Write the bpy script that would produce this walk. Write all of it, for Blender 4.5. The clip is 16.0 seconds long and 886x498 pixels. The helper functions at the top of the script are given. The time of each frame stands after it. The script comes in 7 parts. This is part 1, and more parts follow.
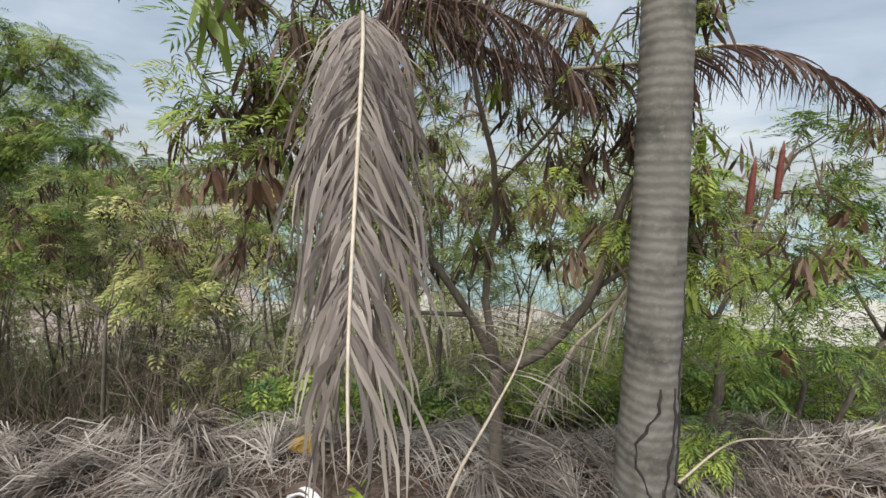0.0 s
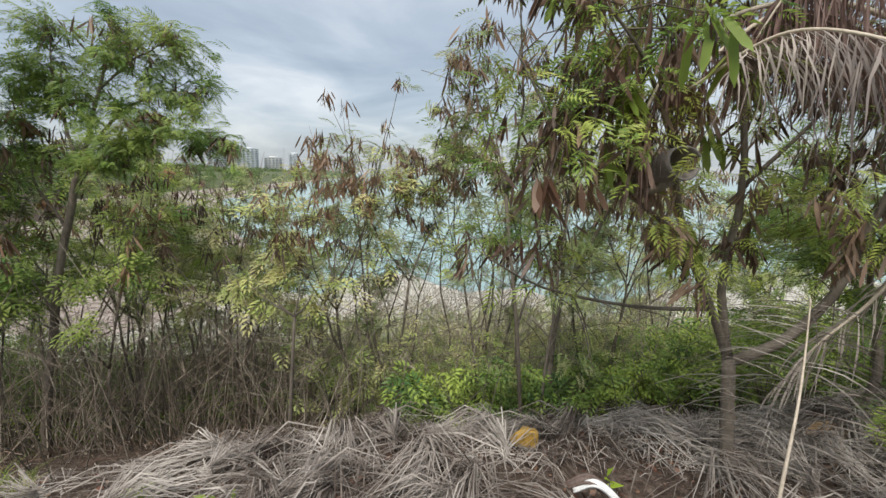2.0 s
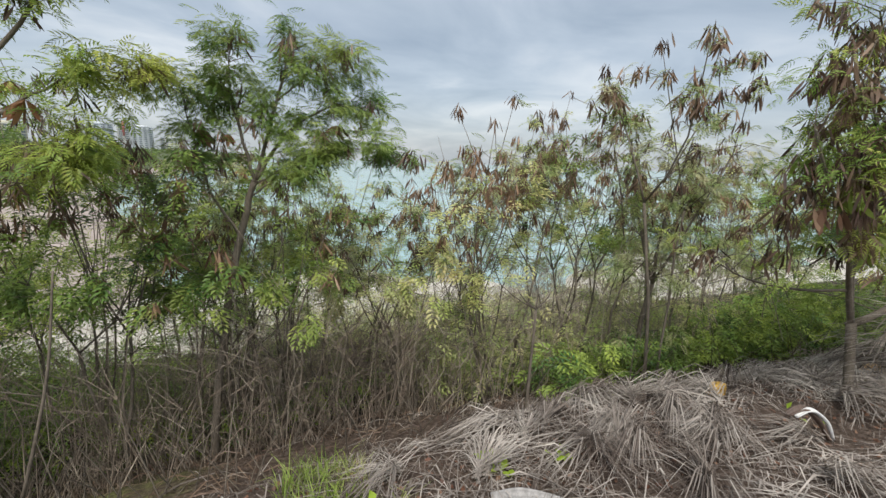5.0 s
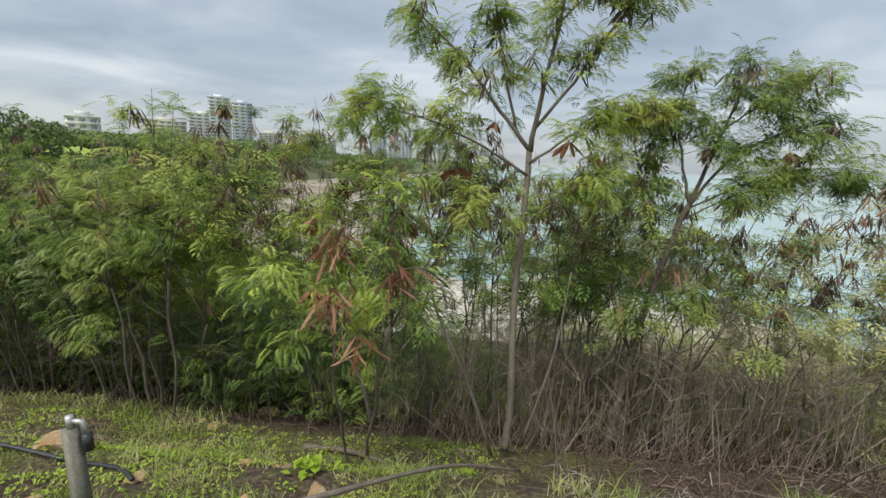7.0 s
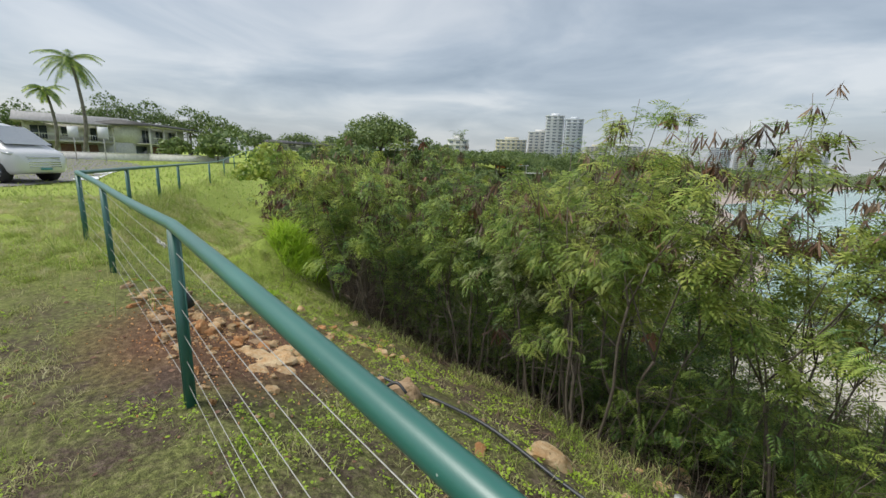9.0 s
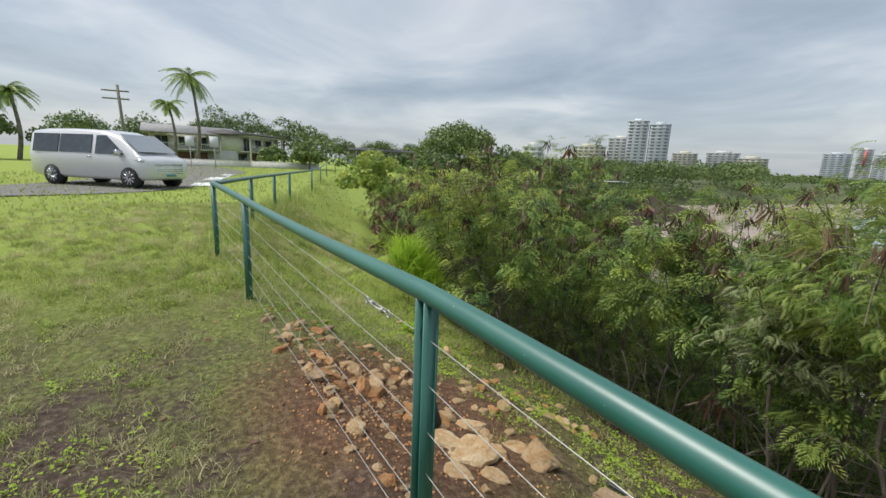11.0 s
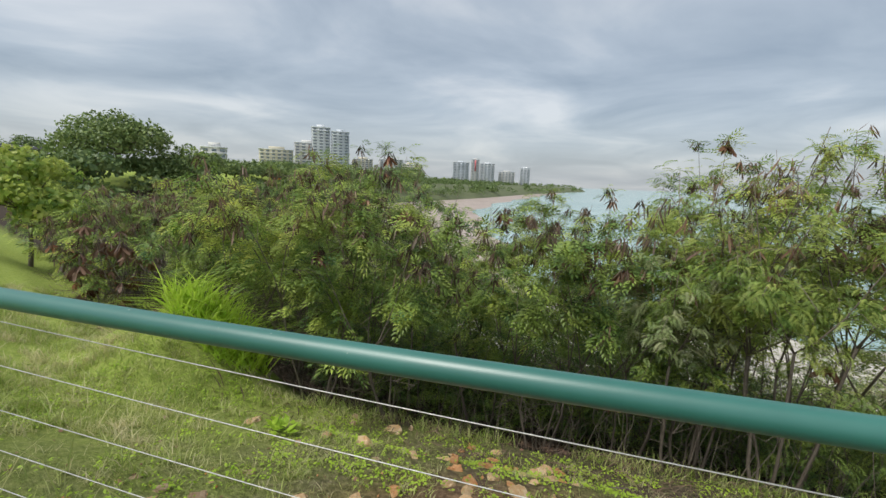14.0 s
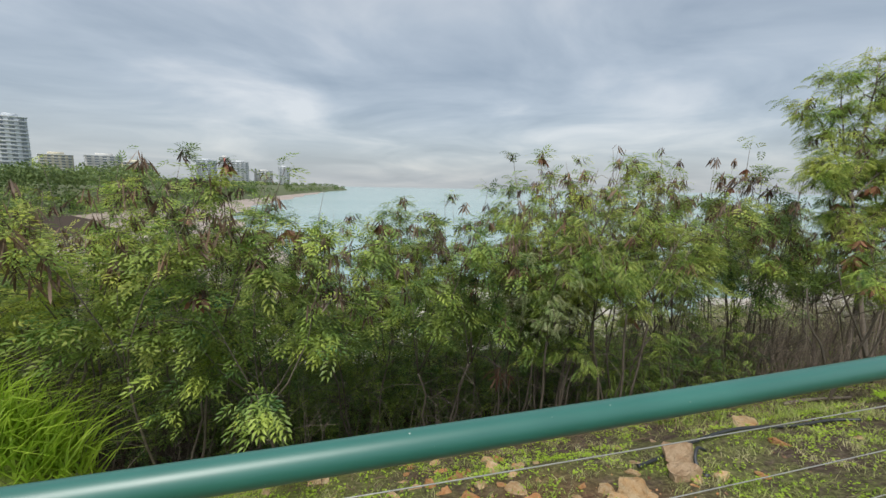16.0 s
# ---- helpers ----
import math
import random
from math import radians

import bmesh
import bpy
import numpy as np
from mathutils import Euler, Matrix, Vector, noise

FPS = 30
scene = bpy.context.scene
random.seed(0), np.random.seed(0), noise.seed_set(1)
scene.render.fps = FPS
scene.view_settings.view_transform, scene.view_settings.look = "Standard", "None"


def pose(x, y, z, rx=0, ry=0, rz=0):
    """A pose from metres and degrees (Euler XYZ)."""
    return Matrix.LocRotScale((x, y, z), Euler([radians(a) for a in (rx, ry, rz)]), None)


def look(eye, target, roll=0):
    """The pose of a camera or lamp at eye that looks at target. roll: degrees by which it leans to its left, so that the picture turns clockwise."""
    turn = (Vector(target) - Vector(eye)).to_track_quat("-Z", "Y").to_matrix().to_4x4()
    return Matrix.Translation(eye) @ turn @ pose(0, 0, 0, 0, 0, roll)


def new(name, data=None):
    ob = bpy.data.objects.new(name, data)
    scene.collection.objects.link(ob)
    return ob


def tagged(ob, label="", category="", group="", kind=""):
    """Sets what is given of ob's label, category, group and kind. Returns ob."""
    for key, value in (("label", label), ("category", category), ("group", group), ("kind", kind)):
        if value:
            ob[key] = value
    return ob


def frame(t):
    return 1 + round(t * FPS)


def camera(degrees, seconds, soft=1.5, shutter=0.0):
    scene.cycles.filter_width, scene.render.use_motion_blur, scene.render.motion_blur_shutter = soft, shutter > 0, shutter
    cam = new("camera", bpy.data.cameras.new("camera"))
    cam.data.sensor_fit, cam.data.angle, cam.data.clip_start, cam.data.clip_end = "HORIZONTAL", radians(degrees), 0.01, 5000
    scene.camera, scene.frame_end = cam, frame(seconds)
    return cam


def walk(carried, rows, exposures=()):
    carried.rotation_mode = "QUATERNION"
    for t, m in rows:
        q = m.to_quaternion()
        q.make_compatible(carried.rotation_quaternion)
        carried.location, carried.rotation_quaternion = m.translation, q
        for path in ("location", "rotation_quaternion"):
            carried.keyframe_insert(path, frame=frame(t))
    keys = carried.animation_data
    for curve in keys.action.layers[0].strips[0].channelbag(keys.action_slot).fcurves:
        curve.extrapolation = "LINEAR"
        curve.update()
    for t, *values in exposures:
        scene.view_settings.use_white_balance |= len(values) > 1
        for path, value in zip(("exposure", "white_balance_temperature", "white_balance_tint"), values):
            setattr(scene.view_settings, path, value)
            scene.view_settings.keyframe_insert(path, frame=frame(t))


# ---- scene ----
cam = camera(93.9, 16.0)
PATH = [
    (0, (0.456, 0.372, 1.229), (0.406, 2.351, 0.945), 1.5),
    (0.5, (0.088, 0.385, 1.253), (0.061, 2.361, 0.943), 1.4),
    (1, (-0.261, 0.4, 1.295), (-0.277, 2.368, 0.939), 1.1),
    (1.5, (-0.586, 0.358, 1.278), (-0.576, 2.329, 0.94), 1.2),
    (2, (-0.912, 0.353, 1.281), (-0.842, 2.319, 0.925), 1.1),
    (2.5, (-1.232, 0.413, 1.299), (-1.088, 2.365, 0.889), 1.5),
    (3, (-1.547, 0.348, 1.286), (-1.34, 2.297, 0.884), 1.6),
    (3.2, (-1.678, 0.315, 1.311), (-1.455, 2.258, 0.896), 1.4),
    (4.4, (-2.6, 0.19, 1.4), (-2.176, 2.103, 0.995), 1.7),
    (5.3, (-3.445, 0.048, 1.484), (-3.004, 1.954, 1.072), 2.1),
    (5.5, (-3.657, 0.022, 1.496), (-3.252, 1.937, 1.085), 1.9),
    (6, (-4.185, -0.158, 1.552), (-3.998, 1.789, 1.134), 2.4),
    (6.5, (-4.652, -0.287, 1.546), (-4.793, 1.666, 1.138), 2.4),
    (7, (-5.048, -0.346, 1.539), (-5.611, 1.528, 1.128), 2.5),
    (7.5, (-5.394, -0.448, 1.52), (-6.359, 1.257, 1.116), 2.4),
    (8, (-5.721, -0.594, 1.566), (-6.98, 0.905, 1.154), 1.9),
    (8.5, (-6.155, -0.596, 1.525), (-7.653, 0.663, 1.112), 2.0),
    (9, (-6.532, -0.669, 1.5), (-8.201, 0.352, 1.089), 2.0),
    (9.5, (-6.905, -0.767, 1.48), (-8.666, 0.087, 1.073), 2.0),
    (9.7, (-7.06, -0.815, 1.478), (-8.852, -0.031, 1.075), 2.0),
    (10.7, (-7.82, -1.11, 1.5), (-9.663, -0.439, 1.108), 2.2),
    (11.8, (-8.579, -1.426, 1.523), (-10.217, -0.341, 1.144), 2.4),
    (12, (-8.718, -1.472, 1.517), (-10.314, -0.326, 1.144), 2.4),
    (12.5, (-9.065, -1.587, 1.508), (-10.523, -0.266, 1.149), 2.3),
    (13, (-9.418, -1.677, 1.497), (-10.711, -0.192, 1.15), 2.2),
    (13.5, (-9.764, -1.8, 1.515), (-10.874, -0.171, 1.179), 2.2),
    (14, (-10.116, -1.874, 1.528), (-11.032, -0.126, 1.207), 2.2),
    (14.5, (-10.481, -1.922, 1.547), (-11.172, -0.071, 1.237), 1.9),
    (15, (-10.858, -2.014, 1.592), (-11.213, -0.069, 1.289), 1.9),
    (15.5, (-11.218, -2.044, 1.6), (-11.275, -0.066, 1.309), 1.7),
    (16, (-11.43, -2.06, 1.628), (-11.295, -0.084, 1.332), 1.0),
]
walk(cam, [(t, look(e, g, r)) for t, e, g, r in PATH], [(0.0, 1.26), (3.2, 1.24), (5.5, 1.2), (7.5, 1.12), (9.0, 1.06), (16.0, 1.06)])

# ---------------------------------------------------------------- world and light
SUN_EL, SUN_AZ = radians(60), radians(200)
world = bpy.data.worlds.new("overcast_sky")
scene.world = world
world.use_nodes = True
wt = world.node_tree
wt.nodes.clear()


def wnode(kind, **kw):
    n = wt.nodes.new(kind)
    for k, v in kw.items():
        n.inputs[k].default_value = v
    return n


def wmath(op, a, b=None):
    n = wt.nodes.new("ShaderNodeMath")
    n.operation = op
    for i, v in enumerate((a, b)):
        if v is None:
            continue
        if isinstance(v, (int, float)):
            n.inputs[i].default_value = v
        else:
            wt.links.new(v, n.inputs[i])
    return n.outputs[0]


sky = wt.nodes.new("ShaderNodeTexSky")
sky.sky_type, sky.sun_disc = "NISHITA", False
sky.sun_elevation, sky.sun_rotation = SUN_EL, SUN_AZ
sky.air_density, sky.dust_density = 1.0, 3.0
skybg = wnode("ShaderNodeBackground", Strength=0.02)
wt.links.new(sky.outputs[0], skybg.inputs["Color"])
# cloud deck: layered noise on a high flat sheet, flattened towards the horizon
tc = wt.nodes.new("ShaderNodeTexCoord")
sep = wt.nodes.new("ShaderNodeSeparateXYZ")
wt.links.new(tc.outputs["Generated"], sep.inputs[0])
up = wmath("MAXIMUM", sep.outputs[2], 0.0)
den = wmath("ADD", up, 0.13)
comb = wt.nodes.new("ShaderNodeCombineXYZ")
wt.links.new(wmath("DIVIDE", sep.outputs[0], den), comb.inputs[0])
wt.links.new(wmath("DIVIDE", sep.outputs[1], den), comb.inputs[1])
comb.inputs[2].default_value = 0.37
big = wnode("ShaderNodeTexNoise", Scale=0.85, Detail=6.0, Roughness=0.52, Distortion=0.5)
wt.links.new(comb.outputs[0], big.inputs["Vector"])
ramp = wt.nodes.new("ShaderNodeValToRGB")
cr = ramp.color_ramp
cr.elements[0].position, cr.elements[0].color = 0.33, (0.40, 0.475, 0.555, 1)
cr.elements[1].position, cr.elements[1].color = 0.70, (0.93, 0.96, 0.98, 1)
el = cr.elements.new(0.50)
el.color = (0.585, 0.66, 0.735, 1)
wt.links.new(big.outputs["Fac"], ramp.inputs[0])
# paler band low over the sea
hz = wt.nodes.new("ShaderNodeValToRGB")
hz.color_ramp.elements[0].position, hz.color_ramp.elements[0].color = 0.0, (1, 1, 1, 1)
hz.color_ramp.elements[1].position, hz.color_ramp.elements[1].color = 0.16, (0, 0, 0, 1)
wt.links.new(up, hz.inputs[0])
mixc = wt.nodes.new("ShaderNodeMix")
mixc.data_type = "RGBA"
wt.links.new(wmath("MULTIPLY", hz.outputs[0], 0.6), mixc.inputs["Factor"])
wt.links.new(ramp.outputs[0], mixc.inputs["A"])
mixc.inputs["B"].default_value = (0.74, 0.78, 0.80, 1)
cloudbg = wnode("ShaderNodeBackground", Strength=0.305)
wt.links.new(mixc.outputs["Result"], cloudbg.inputs["Color"])
addbg = wt.nodes.new("ShaderNodeAddShader")
wt.links.new(skybg.outputs[0], addbg.inputs[0])
wt.links.new(cloudbg.outputs[0], addbg.inputs[1])
wout = wt.nodes.new("ShaderNodeOutputWorld")
wt.links.new(addbg.outputs[0], wout.inputs[0])

sun = bpy.data.lights.new("sun", "SUN")
sun.energy, sun.angle, sun.color = 1.5, radians(25), (1.0, 0.97, 0.92)
sun_ob = new("sun", sun)
sun_ob.matrix_world = look((0, 0, 60), (math.sin(SUN_AZ) * -30, math.cos(SUN_AZ) * -30, 60 - 30 * math.tan(SUN_EL)))


# ---------------------------------------------------------------- materials
def material(name, rough=0.7, metal=0.0, spec=0.5):
    m = bpy.data.materials.new(name)
    m.use_nodes = True
    nt = m.node_tree
    b = nt.nodes["Principled BSDF"]
    b.inputs["Roughness"].default_value, b.inputs["Metallic"].default_value = rough, metal
    b.inputs["Specular IOR Level"].default_value = spec
    return m, nt, b


def ramp_node(nt, fac, stops):
    r = nt.nodes.new("ShaderNodeValToRGB")
    els = r.color_ramp.elements
    els[0].position, els[0].color = stops[0][0], (*stops[0][1], 1)
    els[1].position, els[1].color = stops[-1][0], (*stops[-1][1], 1)
    for p, c in stops[1:-1]:
        els.new(p).color = (*c, 1)
    nt.links.new(fac, r.inputs[0])
    return r.outputs[0]


def noise_node(nt, scale, detail=5.0, rough=0.55, coord="Object", stretch=(1, 1, 1), distortion=0.0):
    t = nt.nodes.new("ShaderNodeTexCoord")
    mp = nt.nodes.new("ShaderNodeMapping")
    mp.inputs["Scale"].default_value = stretch
    n = nt.nodes.new("ShaderNodeTexNoise")
    n.inputs["Scale"].default_value, n.inputs["Detail"].default_value = scale, detail
    n.inputs["Roughness"].default_value, n.inputs["Distortion"].default_value = rough, distortion
    nt.links.new(t.outputs[coord], mp.inputs[0])
    nt.links.new(mp.outputs[0], n.inputs["Vector"])
    return n.outputs["Fac"]


def mix_col(nt, fac, a, b, mode="MIX"):
    m = nt.nodes.new("ShaderNodeMix")
    m.data_type, m.blend_type = "RGBA", mode
    for sock, v in (("Factor", fac), ("A", a), ("B", b)):
        s = m.inputs[sock]
        if isinstance(v, (int, float)):
            s.default_value = v
        elif isinstance(v, tuple):
            s.default_value = (*v, 1)
        else:
            nt.links.new(v, s)
    return m.outputs["Result"]


def bump(nt, b, fac, strength, dist=0.02):
    n = nt.nodes.new("ShaderNodeBump")
    n.inputs["Strength"].default_value, n.inputs["Distance"].default_value = strength, dist
    nt.links.new(fac, n.inputs["Height"])
    nt.links.new(n.outputs[0], b.inputs["Normal"])


def simple(name, c1, c2, scale=8.0, rough=0.7, metal=0.0, bumps=0.3, dist=0.01, stretch=(1, 1, 1), coord="Object"):
    m, nt, b = material(name, rough, metal)
    f = noise_node(nt, scale, 6, 0.6, coord, stretch)
    f2 = noise_node(nt, scale * 7.3, 3, 0.6, coord, stretch)
    c = ramp_node(nt, f, ((0.3, c1), (0.7, c2)))
    c = mix_col(nt, 0.35, c, ramp_node(nt, f2, ((0.3, tuple(v * 0.6 for v in c1)), (0.7, tuple(min(1, v * 1.25) for v in c2)))))
    nt.links.new(c, b.inputs["Base Color"])
    if bumps:
        bump(nt, b, f2, bumps, dist)
    return m


def leafy(name, stops, trans=0.45, rough=0.5, vary=True):
    """Leaves: colour by single leaf, light passing through."""
    m, nt, b = material(name, rough, 0.0, 0.35)
    g = nt.nodes.new("ShaderNodeNewGeometry")
    c = ramp_node(nt, g.outputs["Random Per Island"], stops)
    wide = noise_node(nt, 2.2, 3, 0.55)
    c = mix_col(nt, wide, c, ramp_node(nt, wide, ((0.35, stops[0][1]), (0.65, stops[-1][1]))))
    info = nt.nodes.new("ShaderNodeObjectInfo")
    if vary:
        c = mix_col(nt, 1.0, c, ramp_node(nt, info.outputs["Random"], ((0.0, (0.76, 0.82, 0.82)), (0.5, (1.04, 1.03, 1.0)), (1.0, (1.38, 1.28, 1.08)))), "MULTIPLY")
    nt.links.new(c, b.inputs["Base Color"])
    tr = nt.nodes.new("ShaderNodeBsdfTranslucent")
    nt.links.new(c, tr.inputs["Color"])
    mx = nt.nodes.new("ShaderNodeMixShader")
    mx.inputs[0].default_value = trans
    out = nt.nodes["Material Output"]
    nt.links.new(b.outputs[0], mx.inputs[1])
    nt.links.new(tr.outputs[0], mx.inputs[2])
    nt.links.new(mx.outputs[0], out.inputs["Surface"])
    return m


M = {}
M["leaf"] = leafy("leucaena_leaf", ((0.0, (0.075, 0.165, 0.04)), (0.4, (0.21, 0.35, 0.075)), (0.8, (0.38, 0.52, 0.105)), (1.0, (0.55, 0.57, 0.16))), 0.45)
# deeper green; as low and inner foliage its darkness stands in for shade
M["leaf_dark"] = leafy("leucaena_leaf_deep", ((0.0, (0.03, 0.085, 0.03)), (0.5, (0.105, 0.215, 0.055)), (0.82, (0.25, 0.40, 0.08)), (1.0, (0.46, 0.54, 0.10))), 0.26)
M["leaf_yellow"] = leafy("leucaena_leaf_dry", ((0.0, (0.25, 0.37, 0.11)), (0.5, (0.42, 0.53, 0.17)), (0.8, (0.57, 0.60, 0.26)), (1.0, (0.63, 0.55, 0.37))), 0.42)
M["leaf_far"] = leafy("distant_foliage", ((0.0, (0.06, 0.11, 0.04)), (0.5, (0.115, 0.19, 0.06)), (1.0, (0.21, 0.27, 0.085))), 0.2)
M["pod"] = leafy("seed_pod", ((0.0, (0.035, 0.022, 0.018)), (0.4, (0.085, 0.046, 0.034)), (0.7, (0.17, 0.092, 0.068)), (1.0, (0.32, 0.23, 0.16))), 0.15)
M["pod_green"] = leafy("green_pod", ((0.0, (0.16, 0.24, 0.04)), (1.0, (0.30, 0.36, 0.08))), 0.3)
M["dead_leaf"] = leafy("dead_leaf", ((0.0, (0.10, 0.036, 0.024)), (0.5, (0.20, 0.085, 0.052)), (1.0, (0.38, 0.23, 0.15))), 0.25)
M["frond"] = leafy("dry_frond", ((0.0, (0.07, 0.05, 0.05)), (0.5, (0.20, 0.158, 0.15)), (0.8, (0.34, 0.285, 0.26)), (1.0, (0.66, 0.58, 0.49))), 0.2, 0.65, vary=False)
M["frond_red"] = leafy("brown_frond", ((0.0, (0.07, 0.035, 0.03)), (0.5, (0.17, 0.095, 0.08)), (1.0, (0.33, 0.23, 0.19))), 0.2, 0.65, vary=False)
M["litter"] = leafy("dry_litter", ((0.0, (0.035, 0.024, 0.018)), (0.4, (0.13, 0.095, 0.075)), (0.8, (0.32, 0.268, 0.228)), (1.0, (0.68, 0.62, 0.55))), 0.1, 0.8, vary=False)
M["grass"] = leafy("grass_blade", ((0.0, (0.15, 0.26, 0.035)), (0.5, (0.32, 0.46, 0.065)), (0.85, (0.48, 0.57, 0.13)), (1.0, (0.62, 0.56, 0.29))), 0.4, vary=False)
M["turf"] = leafy("turf_blade", ((0.0, (0.15, 0.22, 0.035)), (0.4, (0.34, 0.46, 0.07)), (0.78, (0.54, 0.62, 0.14)), (0.92, (0.64, 0.57, 0.28)), (1.0, (0.72, 0.62, 0.42))), 0.42, vary=False)
M["grass_bright"] = leafy("lush_grass_blade", ((0.0, (0.30, 0.48, 0.04)), (1.0, (0.54, 0.70, 0.09))), 0.5, vary=False)
M["bark"] = simple("grey_bark", (0.085, 0.068, 0.05), (0.22, 0.185, 0.145), 9, 0.85, 0, 0.5, 0.01, (1, 1, 0.35))
M["twig"] = simple("dry_twig", (0.06, 0.047, 0.036), (0.18, 0.15, 0.115), 5, 0.85, 0, 0)
M["twig_brown"] = simple("brown_twig", (0.15, 0.115, 0.088), (0.38, 0.305, 0.235), 5, 0.85, 0, 0)
M["twig_pale"] = simple("pale_dry_twig", (0.24, 0.195, 0.145), (0.50, 0.43, 0.345), 5, 0.85, 0, 0)


def rock_mat(name, c1, c2, stain):
    """Broken stone: cream and rust patches, pits, and a tone of its own for each stone."""
    m, nt, b = material(name, 0.9, 0.0, 0.25)
    blot = noise_node(nt, 1.6, 7, 0.65, distortion=0.4)
    pit = noise_node(nt, 9.0, 6, 0.7)
    c = ramp_node(nt, blot, ((0.34, c1), (0.6, c2)))
    c = mix_col(nt, ramp_node(nt, pit, ((0.56, (0, 0, 0)), (0.68, (0.75, 0.75, 0.75)))), c, stain)
    info = nt.nodes.new("ShaderNodeObjectInfo")
    c = mix_col(nt, 1.0, c, ramp_node(nt, info.outputs["Random"], ((0.0, (0.85, 0.83, 0.80)), (0.5, (1.05, 1.02, 0.98)), (1.0, (1.22, 1.2, 1.18)))), "MULTIPLY")
    nt.links.new(c, b.inputs["Base Color"])
    bump(nt, b, pit, 0.8, 0.08)
    return m


M["rock"] = rock_mat("sandstone", (0.44, 0.29, 0.17), (0.64, 0.49, 0.33), (0.28, 0.18, 0.11))
M["rock_pale"] = rock_mat("pale_sandstone", (0.70, 0.42, 0.19), (0.84, 0.66, 0.42), (0.52, 0.28, 0.13))
M["rock_orange"] = rock_mat("orange_sandstone", (0.64, 0.27, 0.10), (0.76, 0.47, 0.24), (0.42, 0.17, 0.07))
M["yellow_rock"] = simple("ochre_stone", (0.50, 0.27, 0.04), (0.72, 0.46, 0.10), 9, 0.8, 0, 0.6, 0.02)
M["white_plastic"] = simple("white_plastic", (0.66, 0.65, 0.62), (0.82, 0.81, 0.79), 6, 0.4, 0, 0.05)
M["steel"] = simple("galvanised_wire", (0.42, 0.42, 0.39), (0.62, 0.61, 0.57), 30, 0.5, 0.7, 0.1, 0.001)
M["black_plastic"] = simple("black_pipe", (0.018, 0.02, 0.022), (0.05, 0.055, 0.06), 20, 0.4, 0, 0.1, 0.002)
M["post_grey"] = simple("weathered_post", (0.12, 0.12, 0.09), (0.26, 0.25, 0.20), 12, 0.7, 0, 0.4, 0.004)


def paint_green():
    m, nt, b = material("green_pipe_paint", 0.5, 0.0, 0.8)
    f = noise_node(nt, 3.0, 4)
    speck = noise_node(nt, 60, 2, 0.5)
    c = ramp_node(nt, f, ((0.3, (0.009, 0.105, 0.08)), (0.7, (0.016, 0.14, 0.107))))
    chips = ramp_node(nt, speck, ((0.76, (0, 0, 0)), (0.78, (1, 1, 1))))
    c = mix_col(nt, chips, c, (0.34, 0.42, 0.36))
    nt.links.new(c, b.inputs["Base Color"])
    nt.links.new(ramp_node(nt, f, ((0.3, (0.34, 0.34, 0.34)), (0.7, (0.46, 0.46, 0.46)))), b.inputs["Roughness"])
    b.inputs["Coat Weight"].default_value, b.inputs["Coat Roughness"].default_value = 0.6, 0.5
    bump(nt, b, speck, 0.08, 0.002)
    return m


M["green_paint"] = paint_green()


